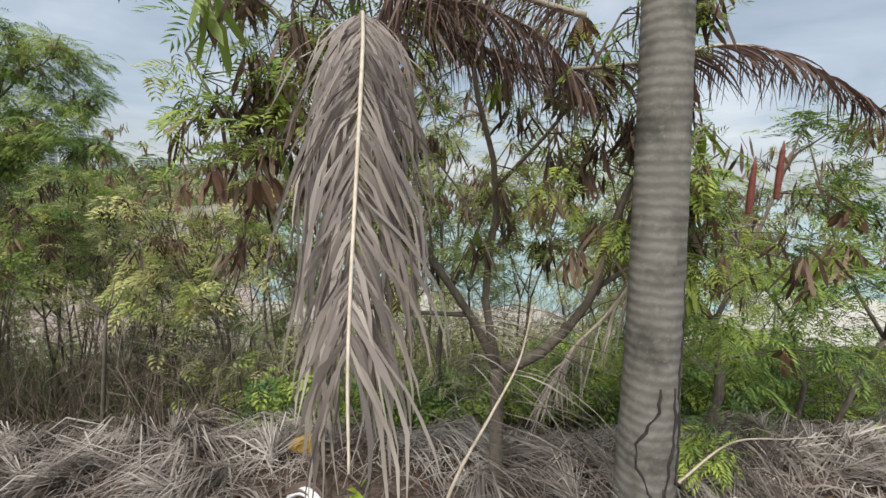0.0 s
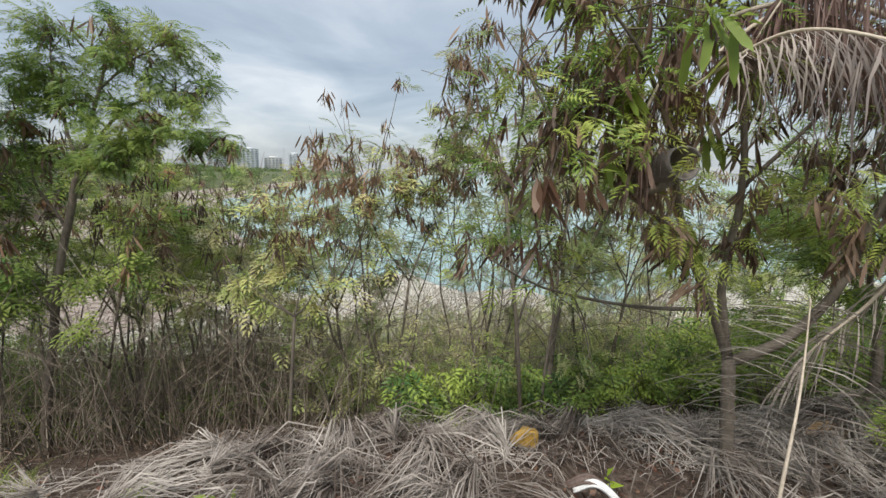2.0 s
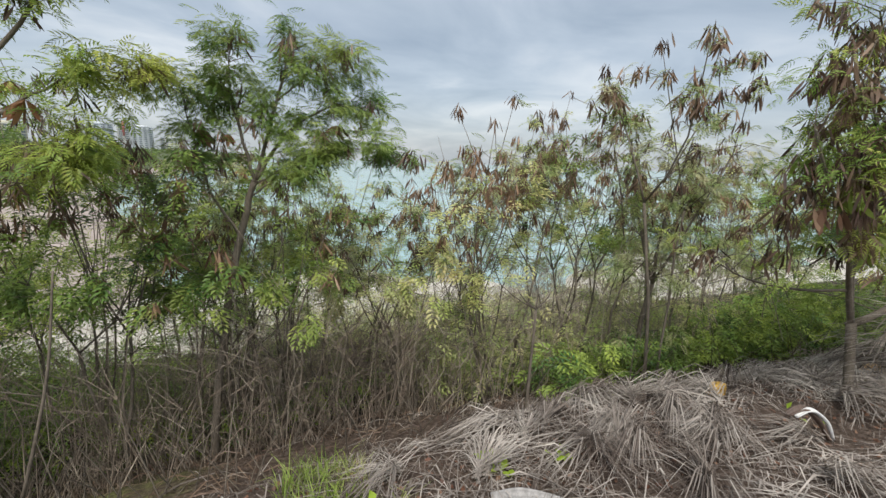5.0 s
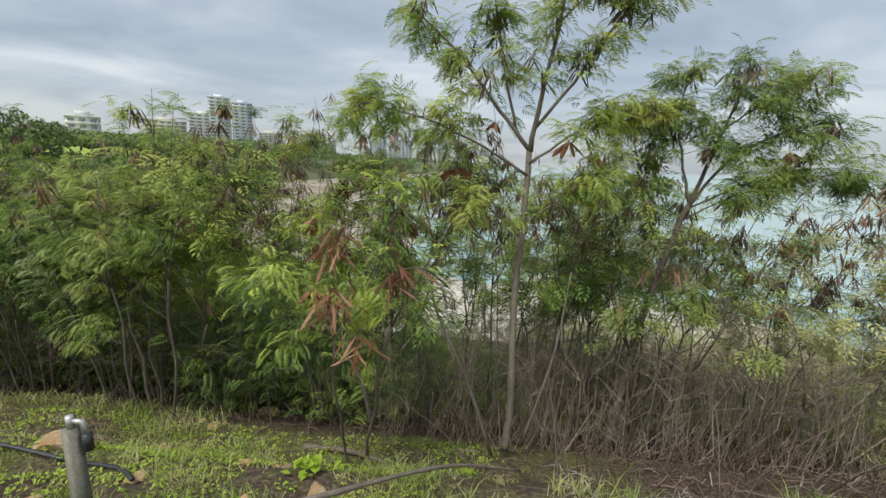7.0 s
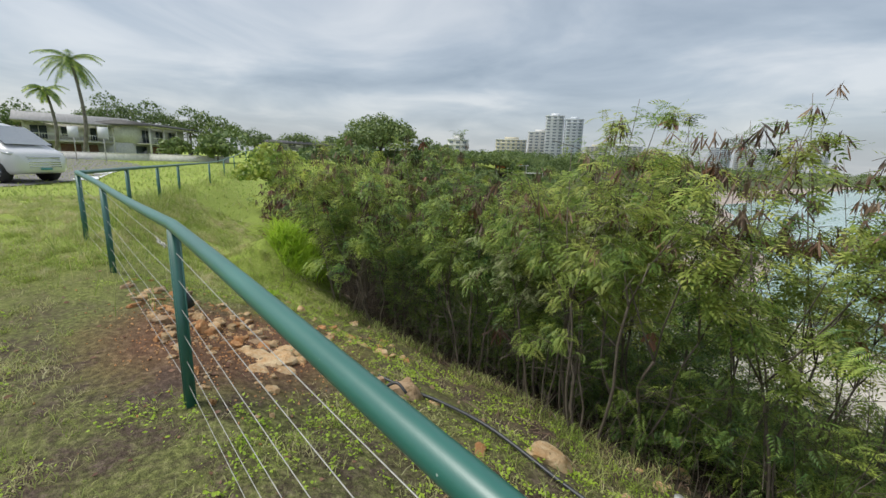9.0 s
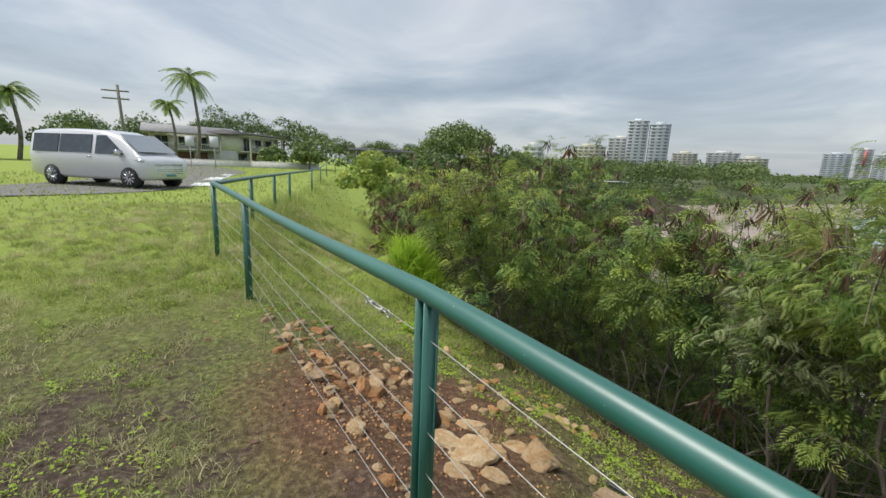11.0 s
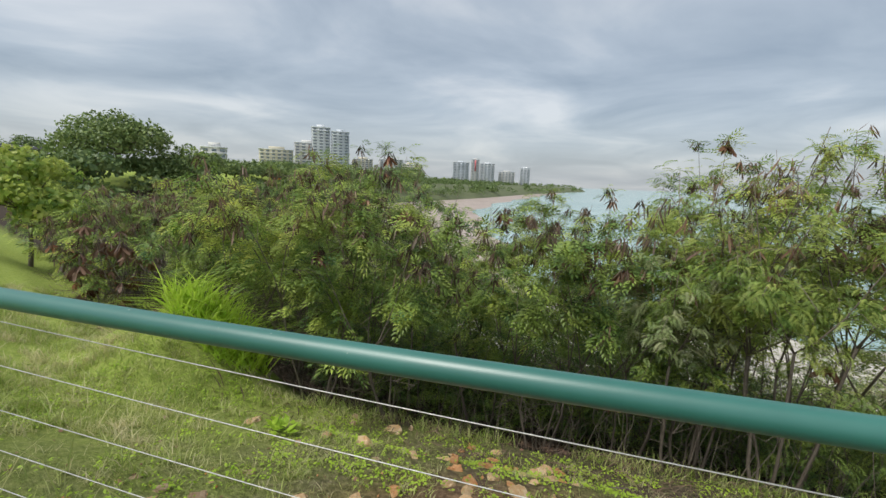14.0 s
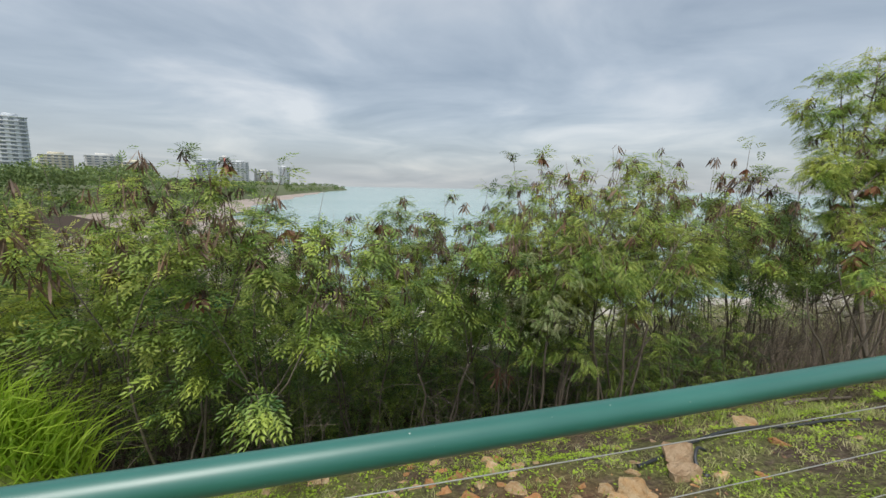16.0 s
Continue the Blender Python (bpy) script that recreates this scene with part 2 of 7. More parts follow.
# ---------------------------------------------------------------- mesh tools
class Build:
    """Collects vertices and faces, then makes one mesh object."""

    def __init__(self):
        self.v, self.q, self.t, self.n = [], [], [], 0

    def add(self, verts, quads=None, tris=None):
        verts = np.asarray(verts, dtype=np.float32).reshape(-1, 3)
        if quads is not None and len(quads):
            self.q.append(np.asarray(quads, dtype=np.int32).reshape(-1, 4) + self.n)
        if tris is not None and len(tris):
            self.t.append(np.asarray(tris, dtype=np.int32).reshape(-1, 3) + self.n)
        self.v.append(verts)
        self.n += len(verts)

    def mesh(self, name, mat, smooth=False):
        me = bpy.data.meshes.new(name)
        if self.n:
            v = np.concatenate(self.v)
            q = np.concatenate(self.q) if self.q else np.zeros((0, 4), np.int32)
            t = np.concatenate(self.t) if self.t else np.zeros((0, 3), np.int32)
            idx = np.concatenate([q.ravel(), t.ravel()])
            starts = np.concatenate([np.arange(len(q)) * 4, len(q) * 4 + np.arange(len(t)) * 3])
            me.vertices.add(len(v))
            me.vertices.foreach_set("co", v.ravel())
            me.loops.add(len(idx))
            me.loops.foreach_set("vertex_index", idx)
            me.polygons.add(len(starts))
            me.polygons.foreach_set("loop_start", starts.astype(np.int32))
            if smooth:
                me.polygons.foreach_set("use_smooth", np.ones(len(starts), bool))
            me.update(calc_edges=True)
            me.validate()
        if mat is not None:
            me.materials.append(mat)
        return me

    def tube(self, pts, radii, sides=6, cap=True):
        pts = [Vector(p) for p in pts]
        rings = []
        ref = Vector((0.31, 0.57, 0.76))
        for i, p in enumerate(pts):
            d = (pts[min(i + 1, len(pts) - 1)] - pts[max(i - 1, 0)])
            d = d.normalized() if d.length > 1e-9 else Vector((0, 0, 1))
            a = d.cross(ref)
            if a.length < 0.05:
                a = d.cross(Vector((1, 0, 0)))
            a.normalize()
            b = d.cross(a)
            r = radii[i] if hasattr(radii, "__len__") else radii
            rings.append([p + (a * math.cos(k * 2 * math.pi / sides) + b * math.sin(k * 2 * math.pi / sides)) * r for k in range(sides)])
        verts = [v for ring in rings for v in ring]
        quads = [(i * sides + k, i * sides + (k + 1) % sides, (i + 1) * sides + (k + 1) % sides, (i + 1) * sides + k)
                 for i in range(len(pts) - 1) for k in range(sides)]
        tris = []
        if cap:
            verts += [pts[0], pts[-1]]
            c0, c1, last = len(verts) - 2, len(verts) - 1, (len(pts) - 1) * sides
            tris = [(c0, (k + 1) % sides, k) for k in range(sides)] + [(c1, last + k, last + (k + 1) % sides) for k in range(sides)]
        self.add(verts, quads, tris)

    def box(self, lo, hi, m=None):
        vs = [Vector((x, y, z)) for x in (lo[0], hi[0]) for y in (lo[1], hi[1]) for z in (lo[2], hi[2])]
        if m is not None:
            vs = [m @ v for v in vs]
        self.add(vs, [(0, 1, 3, 2), (4, 6, 7, 5), (0, 4, 5, 1), (2, 3, 7, 6), (0, 2, 6, 4), (1, 5, 7, 3)])

    def stamp(self, verts, quads, mats, tris=None):
        """Copies of a template under many 3 x 4 matrices at once."""
        verts = np.asarray(verts, np.float32)
        mats = np.asarray(mats, np.float32)
        if not len(mats):
            return
        out = np.einsum("nij,vj->nvi", mats[:, :, :3], verts) + mats[:, None, :, 3]
        offs = (np.arange(len(mats)) * len(verts))[:, None, None]
        q = None if quads is None or not len(quads) else (np.asarray(quads)[None] + offs).reshape(-1, 4)
        t = None if tris is None or not len(tris) else (np.asarray(tris)[None] + offs).reshape(-1, 3)
        self.add(out.reshape(-1, 3), q, t)


def part(name, build, mat, parent=None, label="", smooth=False):
    me = build.mesh(name, mat, smooth) if isinstance(build, Build) else build
    ob = new(name, me)
    if parent is not None:
        ob.parent = parent
    if label:
        tagged(ob, label)
    return ob


def thing(name, label, category, at=(0, 0, 0), group="", kind=""):
    e = new(name)
    e.location = at
    e.empty_display_size = 0.2
    return tagged(e, label, category, group, kind)


def frames_from(dirs, ups, scales, places):
    """3 x 4 matrices whose x axis runs along dirs, z near ups."""
    d = np.asarray(dirs, float)
    d /= np.linalg.norm(d, axis=1, keepdims=True) + 1e-9
    y = np.cross(np.asarray(ups, float), d)
    y /= np.linalg.norm(y, axis=1, keepdims=True) + 1e-9
    z = np.cross(d, y)
    s = np.asarray(scales, float)[:, None]
    return np.stack([d * s, y * s, z * s, np.asarray(places, float)], axis=2)


def smooth_line(pts, n):
    """A Catmull-Rom curve through pts."""
    p = [Vector(a) for a in pts]
    p = [p[0] * 2 - p[1]] + p + [p[-1] * 2 - p[-2]]
    out = []
    for i in range(n):
        u = i / (n - 1) * (len(p) - 3)
        k = min(int(u), len(p) - 4)
        f = u - k
        a, b, c, d = p[k:k + 4]
        out.append(0.5 * ((2 * b) + (c - a) * f + (2 * a - 5 * b + 4 * c - d) * f * f + (3 * b - a - 3 * c + d) * f ** 3))
    return out


# ---------------------------------------------------------------- the lie of the land
FENCE = [(-6.15, -0.21), (-9.235, -0.772), (-12.575, -1.53), (-14.08, -1.99), (-16.3, -1.67), (-18.26, -1.3), (-20.2, -0.93), (-25.1, 0.0), (-32.0, 0.95), (-41.0, 2.2), (-52.0, 4.2), (-61.0, 6.6)]
RAIL_Z = [1.03, 1.105, 1.104, 1.182, 1.175, 1.172, 1.17, 1.17, 1.2, 1.4, 1.9, 2.3]
EDGE = [(-400, 330), (-135, 112), (-100, 74), (-76, 30), (-61, 6.6), (-52, 4.3), (-41, 2.3), (-32, 1.0), (-25, 0.1), (-20, -0.85), (-16.2, -1.55), (-14, -1.86), (-6.2, -0.1), (-3.0, 0.62), (0, 1.1), (6, 1.8), (30, 5), (400, 60)]
PROFILE = [(-500, 0.0), (0.1, 0.0), (0.9, -0.26), (1.85, -0.52), (2.2, -0.78), (2.9, -1.02), (4.5, -2.0), (5.7, -2.5), (8, -3.0), (11, -3.7), (14, -4.8), (19, -9.5), (25, -12.7), (40, -14.0), (600, -16.0)]


def edge_y(x):
    return np.interp(x, [p[0] for p in EDGE], [p[1] for p in EDGE])


def wob(x, y, f, s=0.0):
    return (np.sin(x * f * 1.13 + 1.7 * s) * np.cos(y * f * 0.91 + 0.6 + s) + 0.5 * np.sin(x * f * 2.3 + y * f * 1.9 + s) + 0.3 * np.cos(y * f * 3.7 - x * f * 2.9 + 2 * s)) / 1.8


def land(x, y):
    x, y = np.asarray(x, float), np.asarray(y, float)
    s = (y - edge_y(x)) * np.interp(x, [-60, -30, -17, 400], [0.8, 0.95, 0.975, 0.975])
    z = np.interp(s, [p[0] for p in PROFILE], [p[1] for p in PROFILE])
    inland = np.clip((1.5 - s) / 1.5, 0, 1)
    z = z + inland * np.interp(x, [-400, -75, -40, -24, -20, -16, -11.5, -4, -1], [5.0, 0.75, 0.42, 0.30, 0.40, 0.38, 0.0, 0.0, -0.14])
    z = z + 0.95 * np.exp(-(((x + 14.75) / 0.75) ** 2 + ((y - 0.85) / 0.75) ** 2))
    # heap of cut fronds
    z = z + 0.14 * np.exp(-(((x + 1.0) / 2.2) ** 2 + ((y - 2.55) / 0.45) ** 2))
    near = np.exp(-((x + 6) / 14) ** 2)
    z = z + near * (0.045 * wob(x, y, 1.3) * np.clip(s + 0.6, 0, 1) + 0.02 * wob(x, y, 5.0, 2.0) * np.clip(s + 0.6, 0.15, 1))
    return z


def hz_at(x, y):
    return float(land(x, y))


# ---------------------------------------------------------------- ground, sea, far shore
def ground_material():
    m, nt, b = material("ground_soil_and_turf", 0.92, 0, 0.2)
    tcn = nt.nodes.new("ShaderNodeTexCoord")
    sp = nt.nodes.new("ShaderNodeSeparateXYZ")
    nt.links.new(tcn.outputs["Object"], sp.inputs[0])
    patch = noise_node(nt, 1.1, 12, 0.86, distortion=0.3)
    fine = noise_node(nt, 22, 8, 0.75)
    grit = noise_node(nt, 55, 4, 0.7)
    soil = ramp_node(nt, fine, ((0.3, (0.038, 0.026, 0.020)), (0.5, (0.10, 0.072, 0.056)), (0.72, (0.26, 0.20, 0.16))))
    turf = ramp_node(nt, fine, ((0.3, (0.05, 0.045, 0.022)), (0.45, (0.12, 0.13, 0.045)), (0.58, (0.24, 0.26, 0.085)), (0.72, (0.42, 0.38, 0.20))))
    fac = ramp_node(nt, patch, ((0.44, (0, 0, 0)), (0.56, (1, 1, 1))))
    near = mix_col(nt, fac, turf, soil)
    # washed-out reddish soil round the stones
    dist = nt.nodes.new("ShaderNodeVectorMath")
    dist.operation = "DISTANCE"
    dist.inputs[1].default_value = (-10.55, -0.35, 0.0)
    nt.links.new(tcn.outputs["Object"], dist.inputs[0])
    edge = nt.nodes.new("ShaderNodeMath")
    edge.operation = "MULTIPLY_ADD"
    edge.inputs[1].default_value = 1.6
    nt.links.new(patch, edge.inputs[0])
    nt.links.new(dist.outputs["Value"], edge.inputs[2])
    washed = ramp_node(nt, fine, ((0.3, (0.065, 0.034, 0.021)), (0.5, (0.165, 0.093, 0.056)), (0.72, (0.38, 0.24, 0.145))))
    gap = nt.nodes.new("ShaderNodeMapRange")
    gap.inputs["From Min"].default_value, gap.inputs["From Max"].default_value = 2.15, 1.5
    nt.links.new(edge.outputs[0], gap.inputs["Value"])
    near = mix_col(nt, gap.outputs[0], near, washed)
    # turf closes up away from the trodden strip
    mr = nt.nodes.new("ShaderNodeMapRange")
    mr.inputs["From Min"].default_value, mr.inputs["From Max"].default_value = -11.2, -14.5
    nt.links.new(sp.outputs[0], mr.inputs["Value"])
    lush = ramp_node(nt, fine, ((0.3, (0.17, 0.24, 0.045)), (0.5, (0.30, 0.38, 0.075)), (0.75, (0.45, 0.48, 0.16))))
    c = mix_col(nt, mr.outputs[0], near, lush)
    # bare soil under the cut fronds
    mr2 = nt.nodes.new("ShaderNodeMapRange")
    rim = nt.nodes.new("ShaderNodeMath")
    rim.operation = "MULTIPLY_ADD"
    rim.inputs[1].default_value = 3.0
    nt.links.new(patch, rim.inputs[0])
    nt.links.new(sp.outputs[0], rim.inputs[2])
    mr2.inputs["From Min"].default_value, mr2.inputs["From Max"].default_value = -3.6, -2.6
    nt.links.new(rim.outputs[0], mr2.inputs["Value"])
    rim_y = nt.nodes.new("ShaderNodeMath")
    rim_y.operation = "MULTIPLY_ADD"
    rim_y.inputs[1].default_value = 3.0
    nt.links.new(patch, rim_y.inputs[0])
    nt.links.new(sp.outputs[1], rim_y.inputs[2])
    mr4 = nt.nodes.new("ShaderNodeMapRange")
    mr4.inputs["From Min"].default_value, mr4.inputs["From Max"].default_value = 0.6, 1.4
    nt.links.new(rim_y.outputs[0], mr4.inputs["Value"])
    both = nt.nodes.new("ShaderNodeMath")
    both.operation = "MULTIPLY"
    nt.links.new(mr2.outputs[0], both.inputs[0])
    nt.links.new(mr4.outputs[0], both.inputs[1])
    c = mix_col(nt, both.outputs[0], c, soil)
    # soil and leaf mould below the edge, darkened to paint shade under the scrub
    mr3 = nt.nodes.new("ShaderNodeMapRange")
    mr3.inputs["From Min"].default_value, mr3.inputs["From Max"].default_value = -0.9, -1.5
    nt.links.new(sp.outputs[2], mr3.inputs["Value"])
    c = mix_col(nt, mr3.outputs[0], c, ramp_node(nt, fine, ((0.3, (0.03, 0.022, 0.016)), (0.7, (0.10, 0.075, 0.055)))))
    nt.links.new(c, b.inputs["Base Color"])
    bump(nt, b, grit, 0.9, 0.03)
    return m


M["ground"] = ground_material()


def steps(lo, hi, near_lo, near_hi, fine, coarse):
    a = list(np.arange(near_lo, near_hi, fine))
    x, d = near_hi, fine
    while x < hi:
        a.append(x)
        d = min(d * 1.35, coarse)
        x += d
    a.append(hi)
    x, d, b = near_lo, fine, []
    while x > lo:
        d = min(d * 1.35, coarse)
        x -= d
        b.append(max(x, lo))
    return np.array(sorted(set(np.round(b + a, 4))))


gx, gy = steps(-480, 420, -19, 5, 0.11, 25), steps(-420, 420, -5, 7, 0.11, 25)
GX, GY = np.meshgrid(gx, gy, indexing="ij")
gb = Build()
gi = np.arange(len(gx) * len(gy)).reshape(len(gx), len(gy))
gb.add(np.stack([GX, GY, land(GX, GY)], -1).reshape(-1, 3),
       np.stack([gi[:-1, :-1], gi[1:, :-1], gi[1:, 1:], gi[:-1, 1:]], -1).reshape(-1, 4))
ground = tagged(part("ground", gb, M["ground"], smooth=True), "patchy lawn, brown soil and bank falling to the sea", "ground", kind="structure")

SEA_Z = -12.0


def sea_material():
    m, nt, b = material("sea_water", 0.16, 0, 0.5)
    f = noise_node(nt, 0.01, 4, 0.5, stretch=(0.4, 1.6, 1))
    c = ramp_node(nt, f, ((0.3, (0.27, 0.42, 0.41)), (0.7, (0.36, 0.50, 0.48))))
    nt.links.new(c, b.inputs["Base Color"])
    bump(nt, b, noise_node(nt, 0.5, 4, 0.6, stretch=(0.6, 1.3, 1)), 0.25, 0.3)
    return m


M["sea"] = sea_material()
sb = Build()
sx = steps(-4500, 4500, -40, 40, 20, 600)
sy = steps(10, 4600, 10, 60, 20, 600)
SX, SY = np.meshgrid(sx, sy, indexing="ij")
si = np.arange(len(sx) * len(sy)).reshape(len(sx), len(sy))
sb.add(np.stack([SX, SY, np.full_like(SX, SEA_Z)], -1).reshape(-1, 3), np.stack([si[:-1, :-1], si[1:, :-1], si[1:, 1:], si[:-1, 1:]], -1).reshape(-1, 4))
tagged(part("sea", sb, M["sea"]), "calm pale teal sea under a grey sky", "water", kind="structure")

# mud flat below the far woods
M["mud"] = simple("tidal_mud", (0.27, 0.20, 0.16), (0.46, 0.38, 0.32), 0.05, 0.5, 0, 0.2, 0.1, (0.5, 1.6, 1))
mud = Build()
shore = smooth_line([(-45, 30, 0), (-75, 95, 0), (-118, 190, 0), (-140, 300, 0), (-150, 420, 0), (-165, 560, 0), (-185, 800, 0)], 40)
for i, p in enumerate(shore):
    w = 46 * (1 - i / 39) ** 0.8 + 3 + 4 * math.sin(i * 1.3)
    mud.add([(p.x - 90, p.y, SEA_Z + 0.5), (p.x, p.y, SEA_Z + 0.3), (p.x + w * 0.6, p.y - w * 0.2, SEA_Z + 0.12), (p.x + w, p.y - w * 0.3, SEA_Z - 0.1)])
mud.q.append(np.array([(i * 4 + k, i * 4 + 4 + k, i * 4 + 5 + k, i * 4 + 1 + k) for i in range(39) for k in range(3)], np.int32))
tagged(part("mud_flat", mud, M["mud"]), "brown tidal mud flat at the foot of the far woods", "beach", kind="structure")

# pale sand bared by the tide below the bank
M["sand"] = simple("wet_pale_sand", (0.42, 0.38, 0.30), (0.60, 0.56, 0.48), 0.12, 0.55, 0, 0.2, 0.1, (0.4, 1.4, 1))
flat = Build()
SAND_N = 70
for i in range(SAND_N):
    x = -70 + 230 * i / (SAND_N - 1)
    y0 = float(edge_y(x))
    out_ = 46 + 7 * math.sin(i * 0.41) + 3.5 * math.sin(i * 1.37)
    for k in range(5):
        u = k / 4
        flat.add([(x, y0 + 17 + (out_ - 17) * u, SEA_Z + 0.34 - 0.36 * u ** 2)])
flat.q.append(np.array([(i * 5 + k, i * 5 + 5 + k, i * 5 + 6 + k, i * 5 + 1 + k) for i in range(SAND_N - 1) for k in range(4)], np.int32))
tagged(part("sand_flat", flat, M["sand"], smooth=True), "pale wet sand at the foot of the bank", "beach", kind="structure")

# headland: land under the far woods
HEAD = smooth_line([(-135, 105, 0), (-140, 150, 0), (-147, 215, 0), (-150, 300, 0), (-158, 400, 0), (-175, 560, 0), (-195, 850, 0), (-210, 1250, 0)], 60)
M["far_soil"] = simple("far_soil", (0.07, 0.09, 0.04), (0.14, 0.16, 0.07), 0.05, 0.9, 0, 0)
hb = Build()
for i, p in enumerate(HEAD):
    u = i / 59
    hgt = 9 * (1 - u) + 10 * u
    hb.add([(p.x, p.y, SEA_Z - 0.5), (p.x - 8, p.y + 2, SEA_Z + 4), (p.x - 30, p.y + 6, SEA_Z + hgt), (p.x - 330, p.y + 40, SEA_Z + hgt + 8)])
hb.q.append(np.array([(i * 4 + k, i * 4 + 4 + k, i * 4 + 5 + k, i * 4 + 1 + k) for i in range(59) for k in range(3)], np.int32))
tagged(part("headland", hb, M["far_soil"], smooth=True), "low wooded headland across the bay", "ground", kind="structure")

rng = np.random.default_rng(5)


def clump_cloud(build, centre, radius, count, size, flat=0.75):
    """A crown as many small leaf clumps: short blades round an uneven shell."""
    d = rng.normal(size=(count, 3))
    d /= np.linalg.norm(d, axis=1, keepdims=True)
    d[:, 2] = np.abs(d[:, 2]) * 1.15 - 0.28
    lump = 1 + 0.22 * np.sin(d[:, 0] * 5 + centre[0]) * np.cos(d[:, 1] * 6 + centre[1]) + 0.12 * np.sin(d[:, 2] * 9 + d[:, 0] * 7)
    r = radius * lump * rng.uniform(0.72, 1.04, count)
    p = np.asarray(centre) + d * r[:, None] * np.array([1, 1, flat])
    n = d + rng.normal(scale=0.55, size=(count, 3))
    m = frames_from(np.cross(n, rng.normal(size=(count, 3))), n, size * rng.uniform(0.6, 1.4, count), p)
    build.stamp([(-0.5, -0.1, 0), (0, -0.42, 0.1), (0.55, 0.05, 0), (0.05, 0.4, -0.08)], [(0, 1, 2, 3)], m)


fw = Build()
for i in range(520):
    u = rng.uniform(0, 1) ** 1.3
    p = HEAD[int(u * 59)]
    back = rng.uniform(0, 1) ** 1.5 * 170 + 3
    r = rng.uniform(2.6, 5.2) * (1 + 0.4 * u)
    x, y = p.x - back, p.y + rng.uniform(-6, 6) + back * 0.15
    z = SEA_Z + 2 + min(back, 30) * 0.3 + max(0, back - 30) * 0.02
    clump_cloud(fw, (x, y, z + r * 0.3), r, 130 if u < 0.3 else 80 if u < 0.6 else 45, r * (0.2 if u < 0.5 else 0.3), 0.8)
for i in range(240):
    x = -60 - 85 * rng.uniform() ** 0.8
    s = rng.uniform(-4, 22)
    y = float(edge_y(x)) + s
    r = rng.uniform(1.6, 3.4)
    clump_cloud(fw, (x, y, hz_at(x, y) + r * 0.4), r, 130, r * 0.2, 0.8)
for i in range(120):
    az, d_ = radians(rng.uniform(121, 147)), rng.uniform(215, 300)
    r = rng.uniform(4.0, 7.0)
    clump_cloud(fw, (-11 + d_ * math.cos(az), -2 + d_ * math.sin(az), d_ * math.tan(radians(rng.uniform(0.6, 1.9))) - r * 0.45), r, 170, r * 0.16, 0.8)
tagged(part("far_woods", fw, M["leaf_far"]), "dense dark green coastal woods on the headland", "woods", kind="stuff")


# ---------------------------------------------------------------- fence of green pipe and wire
fence = thing("pipe_fence", "dark green painted pipe rail fence with steel wires", "fence", (FENCE[1][0], FENCE[1][1], 0))
inv = Matrix.Translation((-FENCE[1][0], -FENCE[1][1], 0))


def fpart(name, b, mat, label="", smooth=True, parent=None):
    """A fence part built in world places."""
    me = b.mesh(name, mat, smooth)
    me.transform(inv)
    return part(name, me, mat, parent or fence, label)


tops = [Vector((x, y, RAIL_Z[i])) for i, (x, y) in enumerate(FENCE)]
head0 = tops[0] + (tops[0] - tops[1]).normalized() * 0.5
head0.z -= 0.01
rb = Build()
near_pts = [head0] + tops[:3] + [tops[3]]
pts = []
for a, c in zip(near_pts[:-1], near_pts[1:]):
    pts += [a.lerp(c, k / 10) for k in range(10)]
pts.append(near_pts[-1])
pts = [p + Vector((0, 0, 0.008 * math.sin(p.x * 1.3))) for p in pts]
rb.tube(pts, 0.033, 20)
fpart("top_rail", rb, M["green_paint"])
rb = Build()
far_line = smooth_line(tops[3:], 70)
rb.tube(far_line, 0.031, 10)
fpart("far_rail", rb, M["green_paint"])
for i, p in enumerate(tops):
    pb = Build()
    g = hz_at(p.x, p.y)
    d = (tops[min(i + 1, len(tops) - 1)] - tops[max(i - 1, 0)])
    a = math.degrees(math.atan2(d.y, d.x))
    mm = pose(p.x, p.y, 0, 0, 0, a)
    if i < 4:
        # a steel channel post: a flat web and two flanges
        pb.box((-0.03, -0.030, g - 0.25), (0.03, -0.022, p.z - 0.015), mm)
        pb.box((-0.03, -0.0221, g - 0.25), (-0.022, 0.026, p.z - 0.015), mm)
        pb.box((0.022, -0.0221, g - 0.25), (0.03, 0.026, p.z - 0.015), mm)
    else:
        pb.tube([(p.x, p.y, g - 0.2), (p.x, p.y, p.z)], 0.035, 8)
    post = fpart("post", pb, M["green_paint"], smooth=False)
    if i in (1,):
        cb = Build()
        cb.tube([mm @ Vector((0, -0.045, g + 0.62)), mm @ Vector((0, -0.02, g + 0.70))], [0.03, 0.026], 10)
        fpart("cap", cb, M["black_plastic"], "black plastic cap", parent=post)
WIRES = (0.95, 0.79, 0.62, 0.46, 0.30, 0.14)
for k, h in enumerate(WIRES):
    wb = Build()
    line = []
    prev = [tops[0]] + tops[1:4]
    for a, c in zip(prev[:-1], prev[1:]):
        for j in range(8):
            q = a.lerp(c, j / 8)
            gz = hz_at(a.x, a.y) * (1 - j / 8) + hz_at(c.x, c.y) * j / 8
            line.append(Vector((q.x, q.y, gz + h - 0.012 * math.sin(j / 8 * math.pi))))
    q = tops[3]
    line.append(Vector((q.x, q.y, hz_at(q.x, q.y) + h)))
    wb.tube(line, 0.0017, 5)
    fpart("wire", wb, M["steel"])
